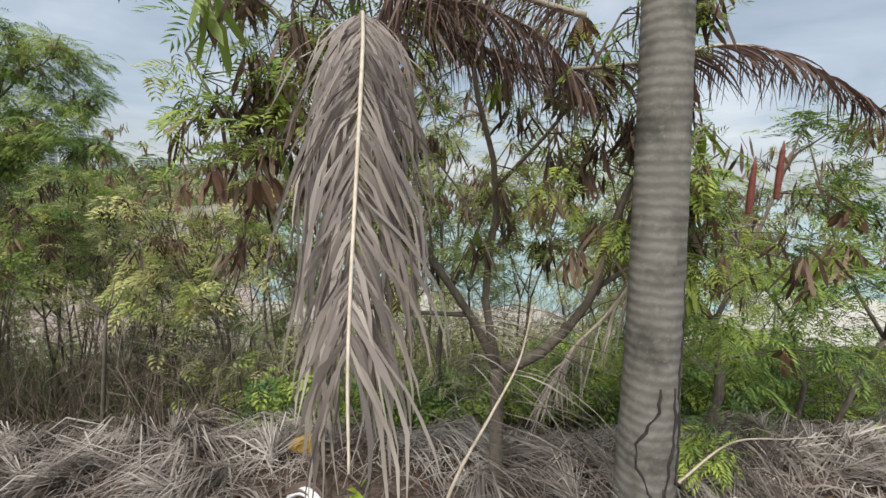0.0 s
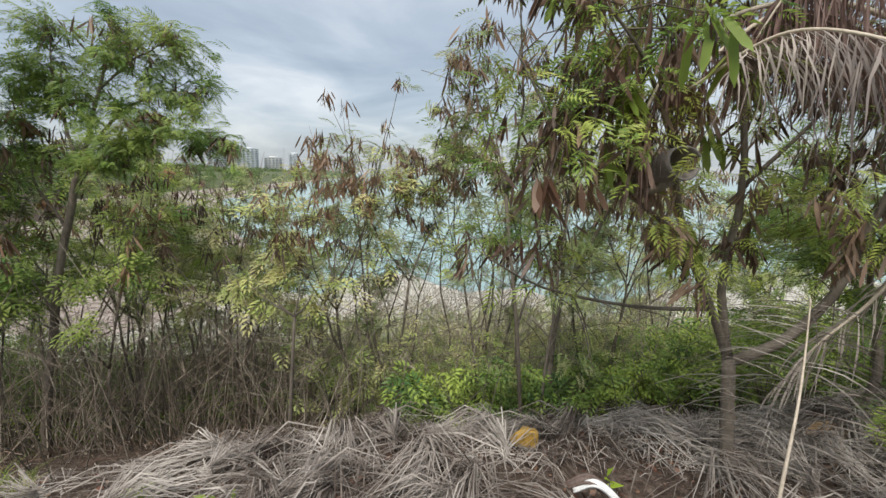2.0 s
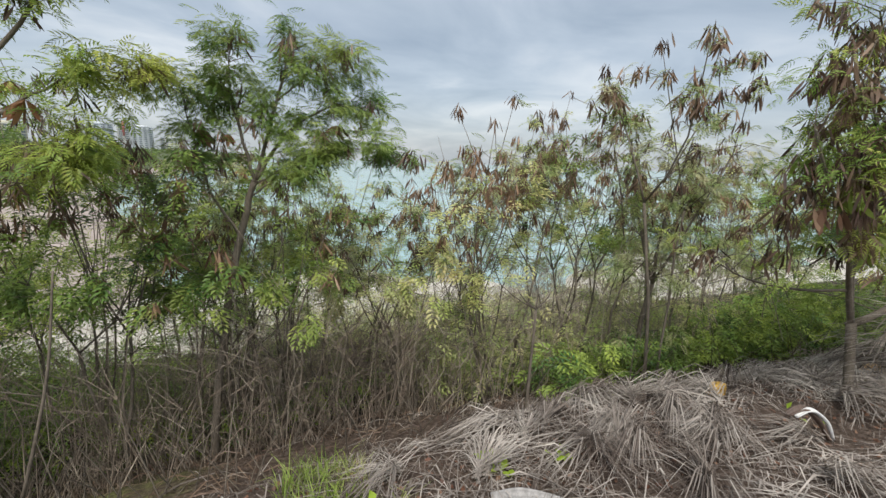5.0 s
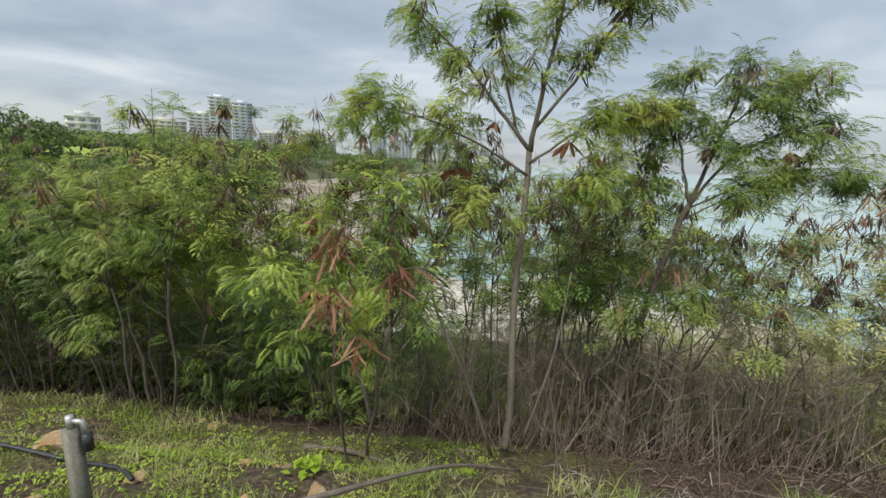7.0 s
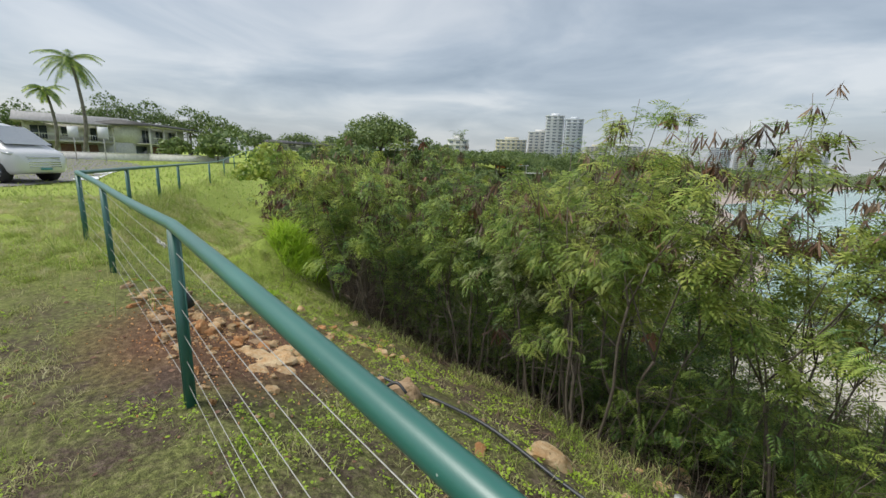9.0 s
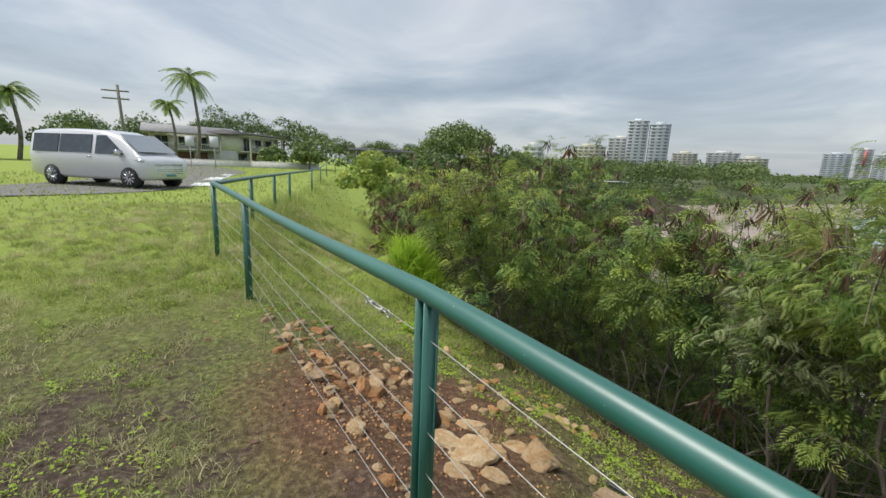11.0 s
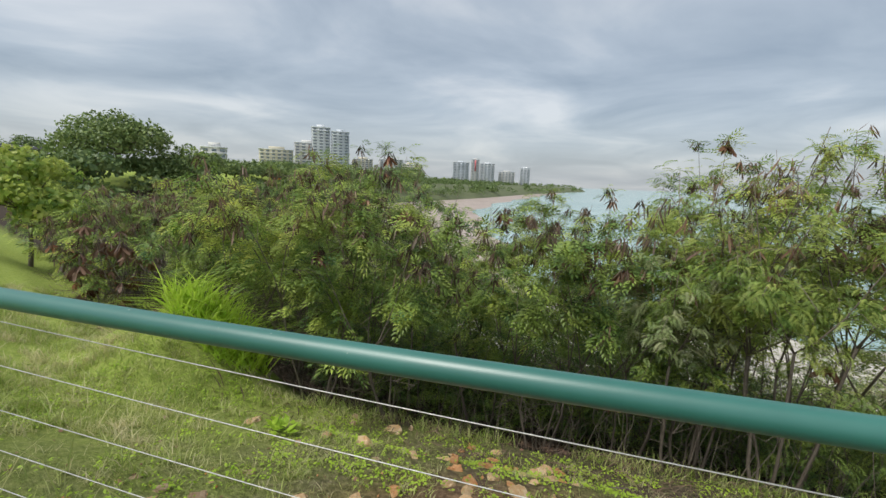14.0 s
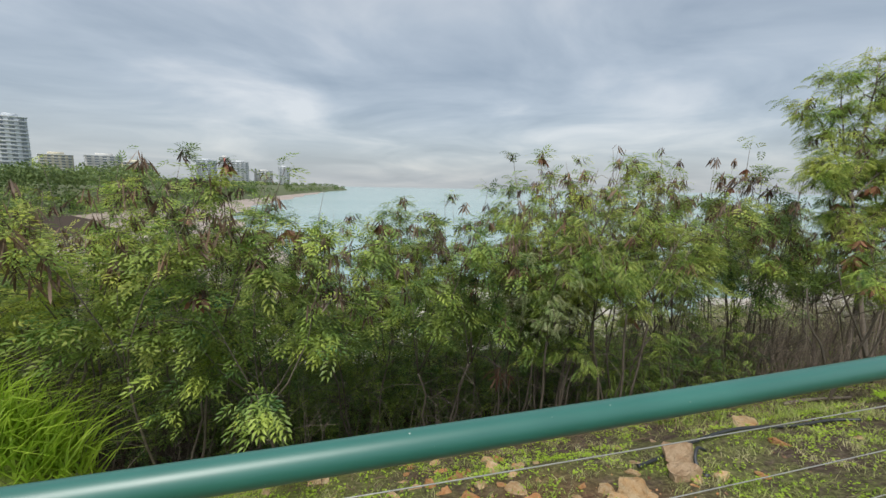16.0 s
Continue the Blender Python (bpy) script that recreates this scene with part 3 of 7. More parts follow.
# wire strainer on the upper wire
a, c = tops[1], tops[2]
d = (c - a).normalized()
tbk = Build()
w0 = a + d * 0.27
w0.z = 0.948
for side in (-1, 1):
    n = Vector((-d.y, d.x, 0)) * 0.008 * side
    tbk.tube([w0 + n + d * 0.05, w0 + n + d * 0.15], 0.0032, 6)
tbk.tube([w0 + d * 0.045 + Vector((0, 0, 0)), w0 + d * 0.06], 0.011, 8)
tbk.tube([w0 + d * 0.14, w0 + d * 0.155], 0.011, 8)
for q in (0.0, 0.2):
    o = w0 + d * q
    ring = [o + d * (0.016 * math.cos(k * 0.785)) + Vector((0, 0, 0.016 * math.sin(k * 0.785))) for k in range(9)]
    tbk.tube(ring, 0.0035, 6, False)
tbk.tube([w0 + d * 0.016, w0 + d * 0.06], 0.004, 6)
tbk.tube([w0 + d * 0.14, w0 + d * 0.184], 0.004, 6)
fpart("turnbuckle", tbk, M["steel"], "galvanised wire strainer")


# ---------------------------------------------------------------- leucaena trees and scrub
def leaf_template(nodes=4, length=1.0, pin=0.5, width=0.085, droop=0.3):
    """One feathery leaf, 1 long: a thin stalk with paired narrow pinnae. Vertices and triangles."""
    v, t = [(0, 0, 0)], []
    for i in range(nodes):
        u = i / (nodes - 1)
        v.append((length * (0.22 + 0.68 * u), 0, -droop * u * u))
    for i in range(nodes):
        k = len(v)
        x, _, z = v[i]
        v.append((x + 0.02, 0.012, z))
        t.append((i, i + 1, k))
    for i in range(1, nodes + 1):
        u = (i - 1) / (nodes - 1)
        L = pin * (0.66 + 0.34 * math.sin((0.18 + 0.75 * u) * math.pi))
        sweep = 0.42 + 0.62 * u
        bx, _, bz = v[i]
        for side in (1, -1):
            dx, dy = math.sin(sweep) * L, math.cos(sweep) * L * side
            px, py = -dy / L * width * side, dx / L * width * side
            n = len(v)
            v += [(bx + dx * 0.5 + px, dy * 0.5 + py, bz - 0.01), (bx + dx - px * 0.4, dy - py * 0.4, bz - 0.1)]
            t.append((i, n, n + 1))
    return np.array(v, np.float32), t


LEAF = leaf_template(4, 1.0, 0.53, 0.108)
FINE_LEAF = leaf_template(6, 1.0, 0.42, 0.048)
TINY_LEAF = leaf_template(8, 1.0, 0.36, 0.03)
POD = (np.array([(0, 0, 0), (0.35, 0.055, 0.01), (0.8, 0.05, 0.02), (1.0, 0, 0.01), (0.8, -0.05, 0), (0.35, -0.055, -0.01)], np.float32), [(0, 1, 4, 5), (1, 2, 3, 4)])


def tree(name, label, base, top, radius, seed, leaves=1300, pods=60, mat="leaf", stems=1, fork=0.45, lean=(0, 0), leaf_size=0.135, shift=(0, 0), skirt=0.0, bare=0.0,
         low=0.35, group="", trunk_r=0.035, dead=0, category="tree", drop=0.3, template=None):
    """A thin open tree: bending trunks, limbs and twigs, sprays of feathery leaves, hanging pods."""
    r = np.random.default_rng(seed)
    bx, by = base
    bz = hz_at(bx, by) - 0.08
    H = top - bz
    tb, ends, ends_d = Build(), [], []
    for s in range(stems):
        a0 = r.uniform(0, 6.28)
        sx, sy = (0, 0) if stems == 1 else (0.12 * math.cos(a0), 0.12 * math.sin(a0))
        sl = (lean[0] + (0 if stems == 1 else 0.28 * radius * math.cos(a0)), lean[1] + (0 if stems == 1 else 0.28 * radius * math.sin(a0)))
        fz = H * fork * r.uniform(0.9, 1.1)
        k = [Vector((sx, sy, 0))]
        for j in range(1, 5):
            u = j / 4
            k.append(Vector((sx + sl[0] * u + r.normal() * 0.03, sy + sl[1] * u + r.normal() * 0.03, fz * u)))
        tr = trunk_r * (1 if stems == 1 else r.uniform(0.55, 0.9))
        line = smooth_line(k, 9)
        tb.tube(line, np.linspace(tr, tr * 0.72, 9), 6)
        tipz = line[-1]
        limbs = r.integers(3, 5) if stems == 1 else r.integers(2, 4)
        for b in range(limbs):
            a = b * 6.28 / limbs + r.uniform(-0.5, 0.5)
            reach = radius * r.uniform(0.5, 0.95)
            end = Vector((tipz.x + math.cos(a) * reach * 0.8, tipz.y + math.sin(a) * reach * 0.8, H * r.uniform(0.74, 1.02))) + Vector((shift[0], shift[1], 0))
            mid = tipz.lerp(end, 0.45) + Vector((r.normal() * 0.08, r.normal() * 0.08, -0.06 * H * r.uniform(0, 1)))
            limb = smooth_line([tipz, mid, end], 8)
            tb.tube(limb[::2] + limb[-1:], np.linspace(tr * 0.62, tr * 0.16, 5), 4)
            for e in (5, 6, 7, 7):
                ends.append(limb[e])
                ends_d.append((limb[7] - limb[5]).normalized())
            for w in range(r.integers(5, 8)):
                u = r.uniform(0.25, 1.0)
                st = limb[int(u * 7)]
                ta = a + r.uniform(-1.7, 1.7)
                ln = radius * r.uniform(0.3, 0.62)
                en = st + Vector((math.cos(ta) * ln, math.sin(ta) * ln, r.uniform(-drop, 0.45) * ln * 1.3))
                en.z = min(en.z, H * 1.06)
                tw = smooth_line([st, st.lerp(en, 0.5) + Vector((0, 0, 0.07)), en], 5)
                tb.tube(tw[::2], np.linspace(tr * 0.22, 0.003, 3), 3, False)
                for e in range(1, 5):
                    ends.append(tw[e])
                    ends_d.append((tw[e] - tw[e - 1]).normalized())
        # low side shoots
        for w in range(int(5 * (1 - low) * 2)):
            st = line[int(r.uniform(low, 1.0) * 8)]
            ta = r.uniform(0, 6.28)
            ln = radius * r.uniform(0.35, 0.85)
            en = st + Vector((math.cos(ta) * ln, math.sin(ta) * ln, r.uniform(0.0, 0.5) * ln))
            tw = smooth_line([st, st.lerp(en, 0.5) + Vector((0, 0, 0.05)), en], 5)
            tb.tube(tw[::2], np.linspace(tr * 0.25, 0.003, 3), 3, False)
            for e in range(2, 5):
                ends.append(tw[e])
                ends_d.append((tw[e] - tw[e - 1]).normalized())
    E, D = np.array([tuple(e) for e in ends]), np.array([tuple(d) for d in ends_d])
    high = E[:, 2] > skirt * H
    E, D = E[high], D[high]
    root = thing(name, label, category, (bx, by, bz), group)
    part("trunk", tb, M["bark"], root, smooth=True)
    nl = int(leaves * 1.18 * (1 - bare))
    sprays = r.integers(0, len(E), max(8, nl // 9))
    pick = np.repeat(sprays, 9)[:nl]
    nl = len(pick)
    out = r.normal(size=(nl, 3)) * 0.75 + D[pick] * 0.8
    out[:, 2] = out[:, 2] * 0.35 - 0.1
    ups = np.tile((0, 0, 1.0), (nl, 1)) + r.normal(scale=0.27, size=(nl, 3))
    places = E[pick] + r.normal(scale=0.035, size=(nl, 3)) * (1 + radius * 0.6)
    lb = Build()
    leaf_v, leaf_t = template or LEAF
    lb.stamp(leaf_v, None, frames_from(out, ups, leaf_size * r.uniform(0.65, 1.3, nl), places), leaf_t)
    tagged(part("crown", lb, M[mat], root), kind="stuff")
    if pods:
        pb = Build()
        order = np.argsort(E[:, 2] + 0.35 * np.hypot(E[:, 0], E[:, 1]))[len(E) // 2:]
        cl = order[r.integers(0, len(order), max(1, pods // 9))]
        pk = np.repeat(cl, 9)
        n = len(pk)
        dd = r.normal(scale=0.42, size=(n, 3))
        dd[:, 2] = -1
        pb.stamp(POD[0] * np.array([1, 0.95, 1]), POD[1], frames_from(dd, r.normal(size=(n, 3)), r.uniform(0.11, 0.18, n), E[pk] + np.array([0, 0, 0.05]) + r.normal(scale=0.025, size=(n, 3))))
        tagged(part("pod_cluster", pb, M["pod"], root, "dark brown dry hanging seed pods"), kind="stuff")
    if dead:
        db = Build()
        cl = r.integers(0, len(E), dead)
        pk = np.repeat(cl, 10)
        n = len(pk)
        dd = r.normal(scale=0.55, size=(n, 3))
        dd[:, 2] = -0.8
        db.stamp(POD[0] * np.array([1, 2.2, 1]), POD[1], frames_from(dd, r.normal(size=(n, 3)), r.uniform(0.12, 0.2, n), E[pk]))
        tagged(part("dead_foliage", db, M["dead_leaf"], root, "withered rust-brown leaves"), kind="stuff")
    return root


LEUC = "slender leucaena tree with feathery green leaves and brown pods"
SCRUB = "dense leucaena scrub with feathery leaves on the bank"
# trees that stand out
BOUGHS_TALL = [
    ([(-5.37, 2.80, -0.85), (-5.36, 2.86, -0.50), (-5.41, 3.08, 0.60), (-5.42, 3.34, 1.68)], 0.034, 0.025),
    ([(-5.42, 3.34, 1.66), (-5.36, 3.37, 2.15), (-5.26, 3.40, 2.75), (-5.22, 3.42, 3.35)], 0.026, 0.008),
    ([(-5.42, 3.34, 1.66), (-5.72, 3.27, 2.02), (-6.05, 3.20, 2.42), (-6.42, 3.15, 2.75)], 0.020, 0.006),
    ([(-5.40, 3.36, 1.85), (-5.10, 3.40, 2.25), (-4.86, 3.42, 2.62), (-4.62, 3.42, 2.95)], 0.016, 0.005),
    ([(-5.55, 3.30, 1.85), (-5.70, 3.30, 2.40), (-5.82, 3.32, 3.05)], 0.014, 0.005),
    ([(-5.42, 3.30, 1.55), (-5.10, 3.40, 1.80), (-4.78, 3.50, 1.98), (-4.55, 3.55, 1.95)], 0.013, 0.004),
    ([(-5.42, 3.28, 1.45), (-5.80, 3.05, 1.70), (-6.25, 2.80, 1.88), (-6.62, 2.60, 1.95)], 0.013, 0.004),
    ([(-5.41, 3.15, 0.95), (-5.70, 3.00, 1.20), (-6.05, 2.90, 1.35)], 0.010, 0.004),
    ([(-5.41, 3.18, 1.05), (-5.10, 3.20, 1.30), (-4.85, 3.30, 1.50)], 0.010, 0.004),
    ([(-5.26, 3.40, 2.70), (-5.00, 3.40, 2.95), (-4.85, 3.40, 3.25)], 0.008, 0.003),
]
BOUGHS_LEAN = [
    ([(-4.42, 3.88, -1.45), (-4.36, 3.93, -0.80), (-4.22, 4.03, 0.20), (-4.05, 4.10, 0.95), (-3.97, 4.12, 1.25)], 0.040, 0.026),
    ([(-3.97, 4.12, 1.23), (-3.72, 4.16, 1.62), (-3.35, 4.20, 1.90), (-2.92, 4.20, 1.93)], 0.018, 0.005),
    ([(-3.97, 4.12, 1.23), (-3.82, 4.18, 1.75), (-3.70, 4.22, 2.15), (-3.62, 4.25, 2.48)], 0.020, 0.006),
    ([(-3.97, 4.12, 1.23), (-4.08, 4.18, 1.70), (-4.15, 4.20, 2.05), (-4.12, 4.22, 2.36)], 0.016, 0.005),
    ([(-4.12, 4.08, 0.75), (-4.35, 4.12, 1.20), (-4.46, 4.18, 1.62), (-4.52, 4.20, 1.95)], 0.014, 0.004),
    ([(-3.75, 4.20, 1.95), (-3.45, 4.22, 2.20), (-3.15, 4.25, 2.38)], 0.010, 0.004),
    ([(-4.00, 4.10, 1.10), (-3.70, 4.00, 1.32), (-3.42, 3.90, 1.45)], 0.009, 0.003),
    ([(-3.97, 4.12, 1.20), (-3.55, 4.10, 1.45), (-3.10, 4.05, 1.55), (-2.75, 4.00, 1.48)], 0.010, 0.003),
]


def boughed_tree(label, boughs, seed, leaves, pods, mat, reach=0.26, lowest=0.9, leaf_size=(0.10, 0.17), dead=()):
    """A tree whose trunk and limbs follow given lines, with twigs, sprays of leaves and bunches of pods."""
    r = np.random.default_rng(seed)
    o = Vector(boughs[0][0][0])
    root = thing("leucaena_tree", label, "tree", tuple(o))
    for n_, (pts_, ra, rb_) in enumerate(boughs):
        b = Build()
        line = smooth_line(pts_, 14)
        b.tube([p - o + Vector(r.normal(size=3)) * 0.006 for p in line], np.linspace(ra, rb_, 14), 9 if n_ == 0 else 6)
        part("limb" if n_ else "trunk", b, M["bark"], root, smooth=True)
    E, D, tw_ = [], [], Build()
    for pts_, ra, rb_ in boughs[1:]:
        line = smooth_line(pts_, 16)
        for i in range(5, 16):
            along = (line[i] - line[i - 1]).normalized()
            for k in range(2 if i < 13 else 3):
                v = Vector(r.normal(size=3)) * 0.75 + along * 0.7
                v.z = v.z * 0.6 + 0.12
                e = line[i] + v.normalized() * reach * r.uniform(0.35, 1.15)
                m_ = line[i].lerp(e, 0.55) + Vector((0, 0, 0.03))
                tw_.tube([line[i] - o, m_ - o, e - o], [0.0045, 0.003, 0.0018], 3, False)
                for q in (m_, e, e):
                    if q.z > lowest:
                        E.append(tuple(q))
                        D.append(tuple(v.normalized()))
    tagged(part("twig_mass", tw_, M["bark"], root), kind="stuff")
    E, D = np.array(E) - np.array(o), np.array(D)
    pk = np.repeat(r.integers(0, len(E), leaves // 7), 7)
    n_ = len(pk)
    out_ = r.normal(size=(n_, 3)) * 0.8 + D[pk] * 0.7
    out_[:, 2] = out_[:, 2] * 0.4 - 0.12
    b = Build()
    b.stamp(FINE_LEAF[0], None, frames_from(out_, np.tile((0, 0, 1.0), (n_, 1)) + r.normal(scale=0.3, size=(n_, 3)), r.uniform(*leaf_size, n_), E[pk] + r.normal(scale=0.045, size=(n_, 3))), FINE_LEAF[1])
    tagged(part("crown", b, M[mat], root), kind="stuff")
    b = Build()
    a_ = np.repeat(E[r.integers(0, len(E), pods)], 8, axis=0)
    d_ = r.normal(scale=0.45, size=(len(a_), 3))
    d_[:, 2] = -1
    b.stamp(POD[0], POD[1], frames_from(d_, r.normal(size=d_.shape), r.uniform(0.09, 0.17, len(a_)), a_ + r.normal(scale=0.03, size=a_.shape)))
    tagged(part("pod_cluster", b, M["pod"], root, "dark brown dry hanging seed pods"), kind="stuff")
    if dead:
        b = Build()
        a_ = np.repeat(np.array(dead) - np.array(o), 14, axis=0)
        d_ = r.normal(scale=0.6, size=(len(a_), 3))
        d_[:, 2] = -0.8
        b.stamp(POD[0] * np.array([1, 1.8, 1]), POD[1], frames_from(d_, r.normal(size=d_.shape), r.uniform(0.10, 0.2, len(a_)), a_))
        tagged(part("dead_foliage", b, M["dead_leaf"], root, "withered rust-brown leaves"), kind="stuff")
    return root


boughed_tree("tall slender leucaena with a forked trunk and open crown", BOUGHS_TALL, 11, 3300, 110, "leaf", dead=((-5.95, 3.0, 1.5), (-5.1, 3.3, 1.75)))
boughed_tree("leaning leucaena with forked trunk and drooping brown pods", BOUGHS_LEAN, 12, 2700, 70, "leaf", reach=0.28, dead=((-3.25, 4.1, 1.75),))
for pts_, rad0 in (([(-5.46, 2.65, -0.80), (-5.70, 2.67, -0.20), (-5.99, 2.70, 0.34), (-6.1, 2.75, 0.75)], 0.017), ([(-6.40, 2.38, -0.62), (-6.52, 2.40, -0.20), (-6.69, 2.42, 0.06), (-6.72, 2.5, 0.5)], 0.016), ([(-5.25, 2.9, -0.85), (-5.05, 3.0, 0.0), (-4.98, 3.1, 0.7)], 0.013)):
    b = Build()
    o = Vector(pts_[0])
    b.tube([p - o for p in smooth_line(pts_, 10)], np.linspace(rad0, rad0 * 0.45, 10), 7)
    ob = part("sapling", b, M["bark"], smooth=True)
    ob.location = o
    tagged(ob, "bare leaning grey sapling at the foot of the tree", "sapling", "bare saplings")
tree("leucaena_tree", "small leucaena with yellowing leaves and a pale trunk", (0.35, 4.2), 1.75, 0.95, 14, 700, 200, "leaf_yellow", 1, 0.45, template=FINE_LEAF)
tree("leucaena_tree", "thin leucaena thick with dark pods", (0.0, 3.45), 2.85, 0.9, 19, 380, 640, "leaf_yellow", 2, 0.5, trunk_r=0.022, low=0.7, template=FINE_LEAF)
tree("leucaena_tree", LEUC, (2.15, 2.9), 1.7, 0.95, 15, 1100, 120, "leaf_dark", 1, 0.4, dead=3, template=FINE_LEAF)
tree("leucaena_tree", LEUC, (3.4, 3.6), 2.0, 1.1, 16, 900, 80, "leaf_dark", 2, 0.4, template=FINE_LEAF)
tree("leucaena_shrub", "bushy leucaena with pale new leaves and red withered sprays", (-6.55, 2.35), 1.5, 0.62, 21, 1000, 60, "leaf_dark", 2, 0.55, (0.1, -0.25), trunk_r=0.018, dead=5, low=0.8, leaf_size=0.10, drop=0.1, template=TINY_LEAF)
tree("leucaena_shrub", "bushy yellow-green leucaena on the bank", (-9.6, 3.1), 2.05, 0.95, 22, 1700, 160, "leaf", 4, 0.45, trunk_r=0.025, low=0.5, skirt=0.35, template=FINE_LEAF)
tree("leucaena_shrub", "bushy yellow-green leucaena on the bank", (-8.95, 2.6), 1.75, 0.85, 23, 1700, 160, "leaf", 4, 0.5, trunk_r=0.022, low=0.5, skirt=0.45, leaf_size=0.11, template=TINY_LEAF)
tree("leucaena_shrub", "pale new-leaved leucaena at the edge of the bank", (-9.75, 2.75), 1.25, 0.7, 24, 1100, 60, "leaf_yellow", 3, 0.5, trunk_r=0.02, low=0.5, skirt=0.45, leaf_size=0.11, template=TINY_LEAF)
tree("leucaena_shrub", "sparse leucaena with many dry pods and thin grey stems", (-1.3, 4.6), 2.3, 0.9, 17, 430, 640, "leaf_yellow", 3, 0.5, trunk_r=0.02, template=FINE_LEAF)
tree("leucaena_shrub", "sparse leucaena with many dry pods and thin grey stems", (-0.5, 5.0), 2.4, 0.9, 18, 430, 600, "leaf_yellow", 3, 0.5, trunk_r=0.02, template=FINE_LEAF)
for k, (x, y, top) in enumerate(((-3.75, 6.0, 1.55), (-4.3, 6.4, 1.75), (-5.0, 6.9, 1.9), (-5.9, 7.2, 2.0), (-4.7, 5.6, 1.55))):
    tree("leucaena_shrub", "bright green leucaena scrub above brown stems", (x, y), top, 1.0, 700 + k, 620, 200, "leaf" if k % 2 else "leaf_yellow", 3, 0.5, trunk_r=0.02, low=0.6, skirt=0.5, category="shrub", template=FINE_LEAF)
SKYLINE = [(-30, 0.2), (-25, 0.8), (-21, 1.0), (-18.3, 1.3), (-17, 1.5), (-15.7, 1.7), (-14.5, 2.05), (-13.6, 1.95), (-12.9, 1.35), (-12.3, 1.25), (-11.5, 1.45), (-10.7, 1.4), (-10.1, 1.45), (-9.5, 1.95), (-9.0, 2.2), (-8, 2.2),
           (-7.2, 2.15), (-6, 2.4), (-4.9, 1.7), (-4.2, 1.5), (-3.4, 1.45), (-2.9, 0.95), (-2.5, 0.9), (-2.1, 1.65), (-1.4, 2.1), (0, 2.3), (2, 2.0), (6, 1.7)]
r0 = np.random.default_rng(77)
SCR = []
for k in range(84):
    x = -28 + k * 0.4 + r0.uniform(-0.2, 0.2)
    row = k % 3
    s = (3.7, 4.9, 6.4)[row] + r0.uniform(-0.35, 0.35)
    if row == 2 and x > -2.6:
        continue
    top = float(np.interp(x, [p[0] for p in SKYLINE], [p[1] for p in SKYLINE]))
    SCR.append((x, float(edge_y(x)) + s, top - (0.15, -0.06, -0.14)[row] + r0.uniform(-0.15, 0.12)))
for k, (x, y, top) in enumerate(SCR):
    right = x > -2.6
    open_ = -8.7 < x < -5.2 and k % 3
    mid = -5 < x <= -2.6
    far = x < -17
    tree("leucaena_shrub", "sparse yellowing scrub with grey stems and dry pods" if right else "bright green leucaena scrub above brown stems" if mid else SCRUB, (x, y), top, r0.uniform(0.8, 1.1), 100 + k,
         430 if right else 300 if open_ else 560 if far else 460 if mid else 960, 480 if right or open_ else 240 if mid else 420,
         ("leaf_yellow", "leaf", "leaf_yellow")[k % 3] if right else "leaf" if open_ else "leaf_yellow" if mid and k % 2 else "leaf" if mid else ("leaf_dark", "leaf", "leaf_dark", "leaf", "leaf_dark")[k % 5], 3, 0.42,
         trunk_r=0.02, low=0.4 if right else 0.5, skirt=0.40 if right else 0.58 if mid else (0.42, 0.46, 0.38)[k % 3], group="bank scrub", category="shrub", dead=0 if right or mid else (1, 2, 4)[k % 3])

# a lower row further down the bank
for k in range(26):
    x = -24 + k * 1.15 + r0.uniform(-0.3, 0.3)
    if -4.2 < x < 3:
        continue
    tree("leucaena_shrub", SCRUB, (x, float(edge_y(x)) + r0.uniform(8.2, 9.6)), r0.uniform(0.0, 0.35), r0.uniform(1.1, 1.4), 400 + k, 420, 24,
         "leaf_yellow" if x > -4.4 else "leaf", 3, 0.4, trunk_r=0.02, low=0.4, group="bank scrub", category="shrub", leaf_size=0.2, skirt=0.4)

# low growth that fills the bank between the trunks
def stems(name, n, lo, hi, mat, label, tall):
    ub = Build()
    ux = r0.uniform(lo, hi, n)
    uy = edge_y(ux) + 3.0 + 6.5 * r0.uniform(0, 1, n) ** 1.2
    uz = land(ux, uy)
    for x, y, z in zip(ux, uy, uz):
        h = 0.2 + (tall - 0.2) * r0.uniform() ** 1.5
        a = r0.uniform(0, 6.28)
        l = r0.uniform(0.03, 0.42) * h
        bent = r0.normal(size=4) * 0.07 * h
        mx, my = x + math.cos(a) * l * 0.4 + bent[0], y + math.sin(a) * l * 0.4 + bent[1]
        ub.tube([(x, y, z - 0.05), (mx + bent[2], my + bent[3], z + h * 0.3), (mx, my, z + h * 0.55), (x + math.cos(a) * l + bent[2], y + math.sin(a) * l - bent[0], z + h)],
                [r0.uniform(0.003, 0.0075), 0.0036, 0.0028, 0.0012], 3, False)
        for side_ in range(int(r0.integers(0, 4))):
            a += r0.uniform(-1.5, 1.5)
            ub.tube([(mx, my, z + h * 0.55), (mx + math.cos(a) * h * 0.16, my + math.sin(a) * h * 0.16, z + h * 0.66), (mx + math.cos(a) * h * 0.34, my + math.sin(a) * h * 0.34, z + h * (0.72 + 0.08 * side_))], [0.003, 0.002, 0.001], 3, False)
    return tagged(part(name, ub, mat, smooth=True), label, "undergrowth", kind="stuff")


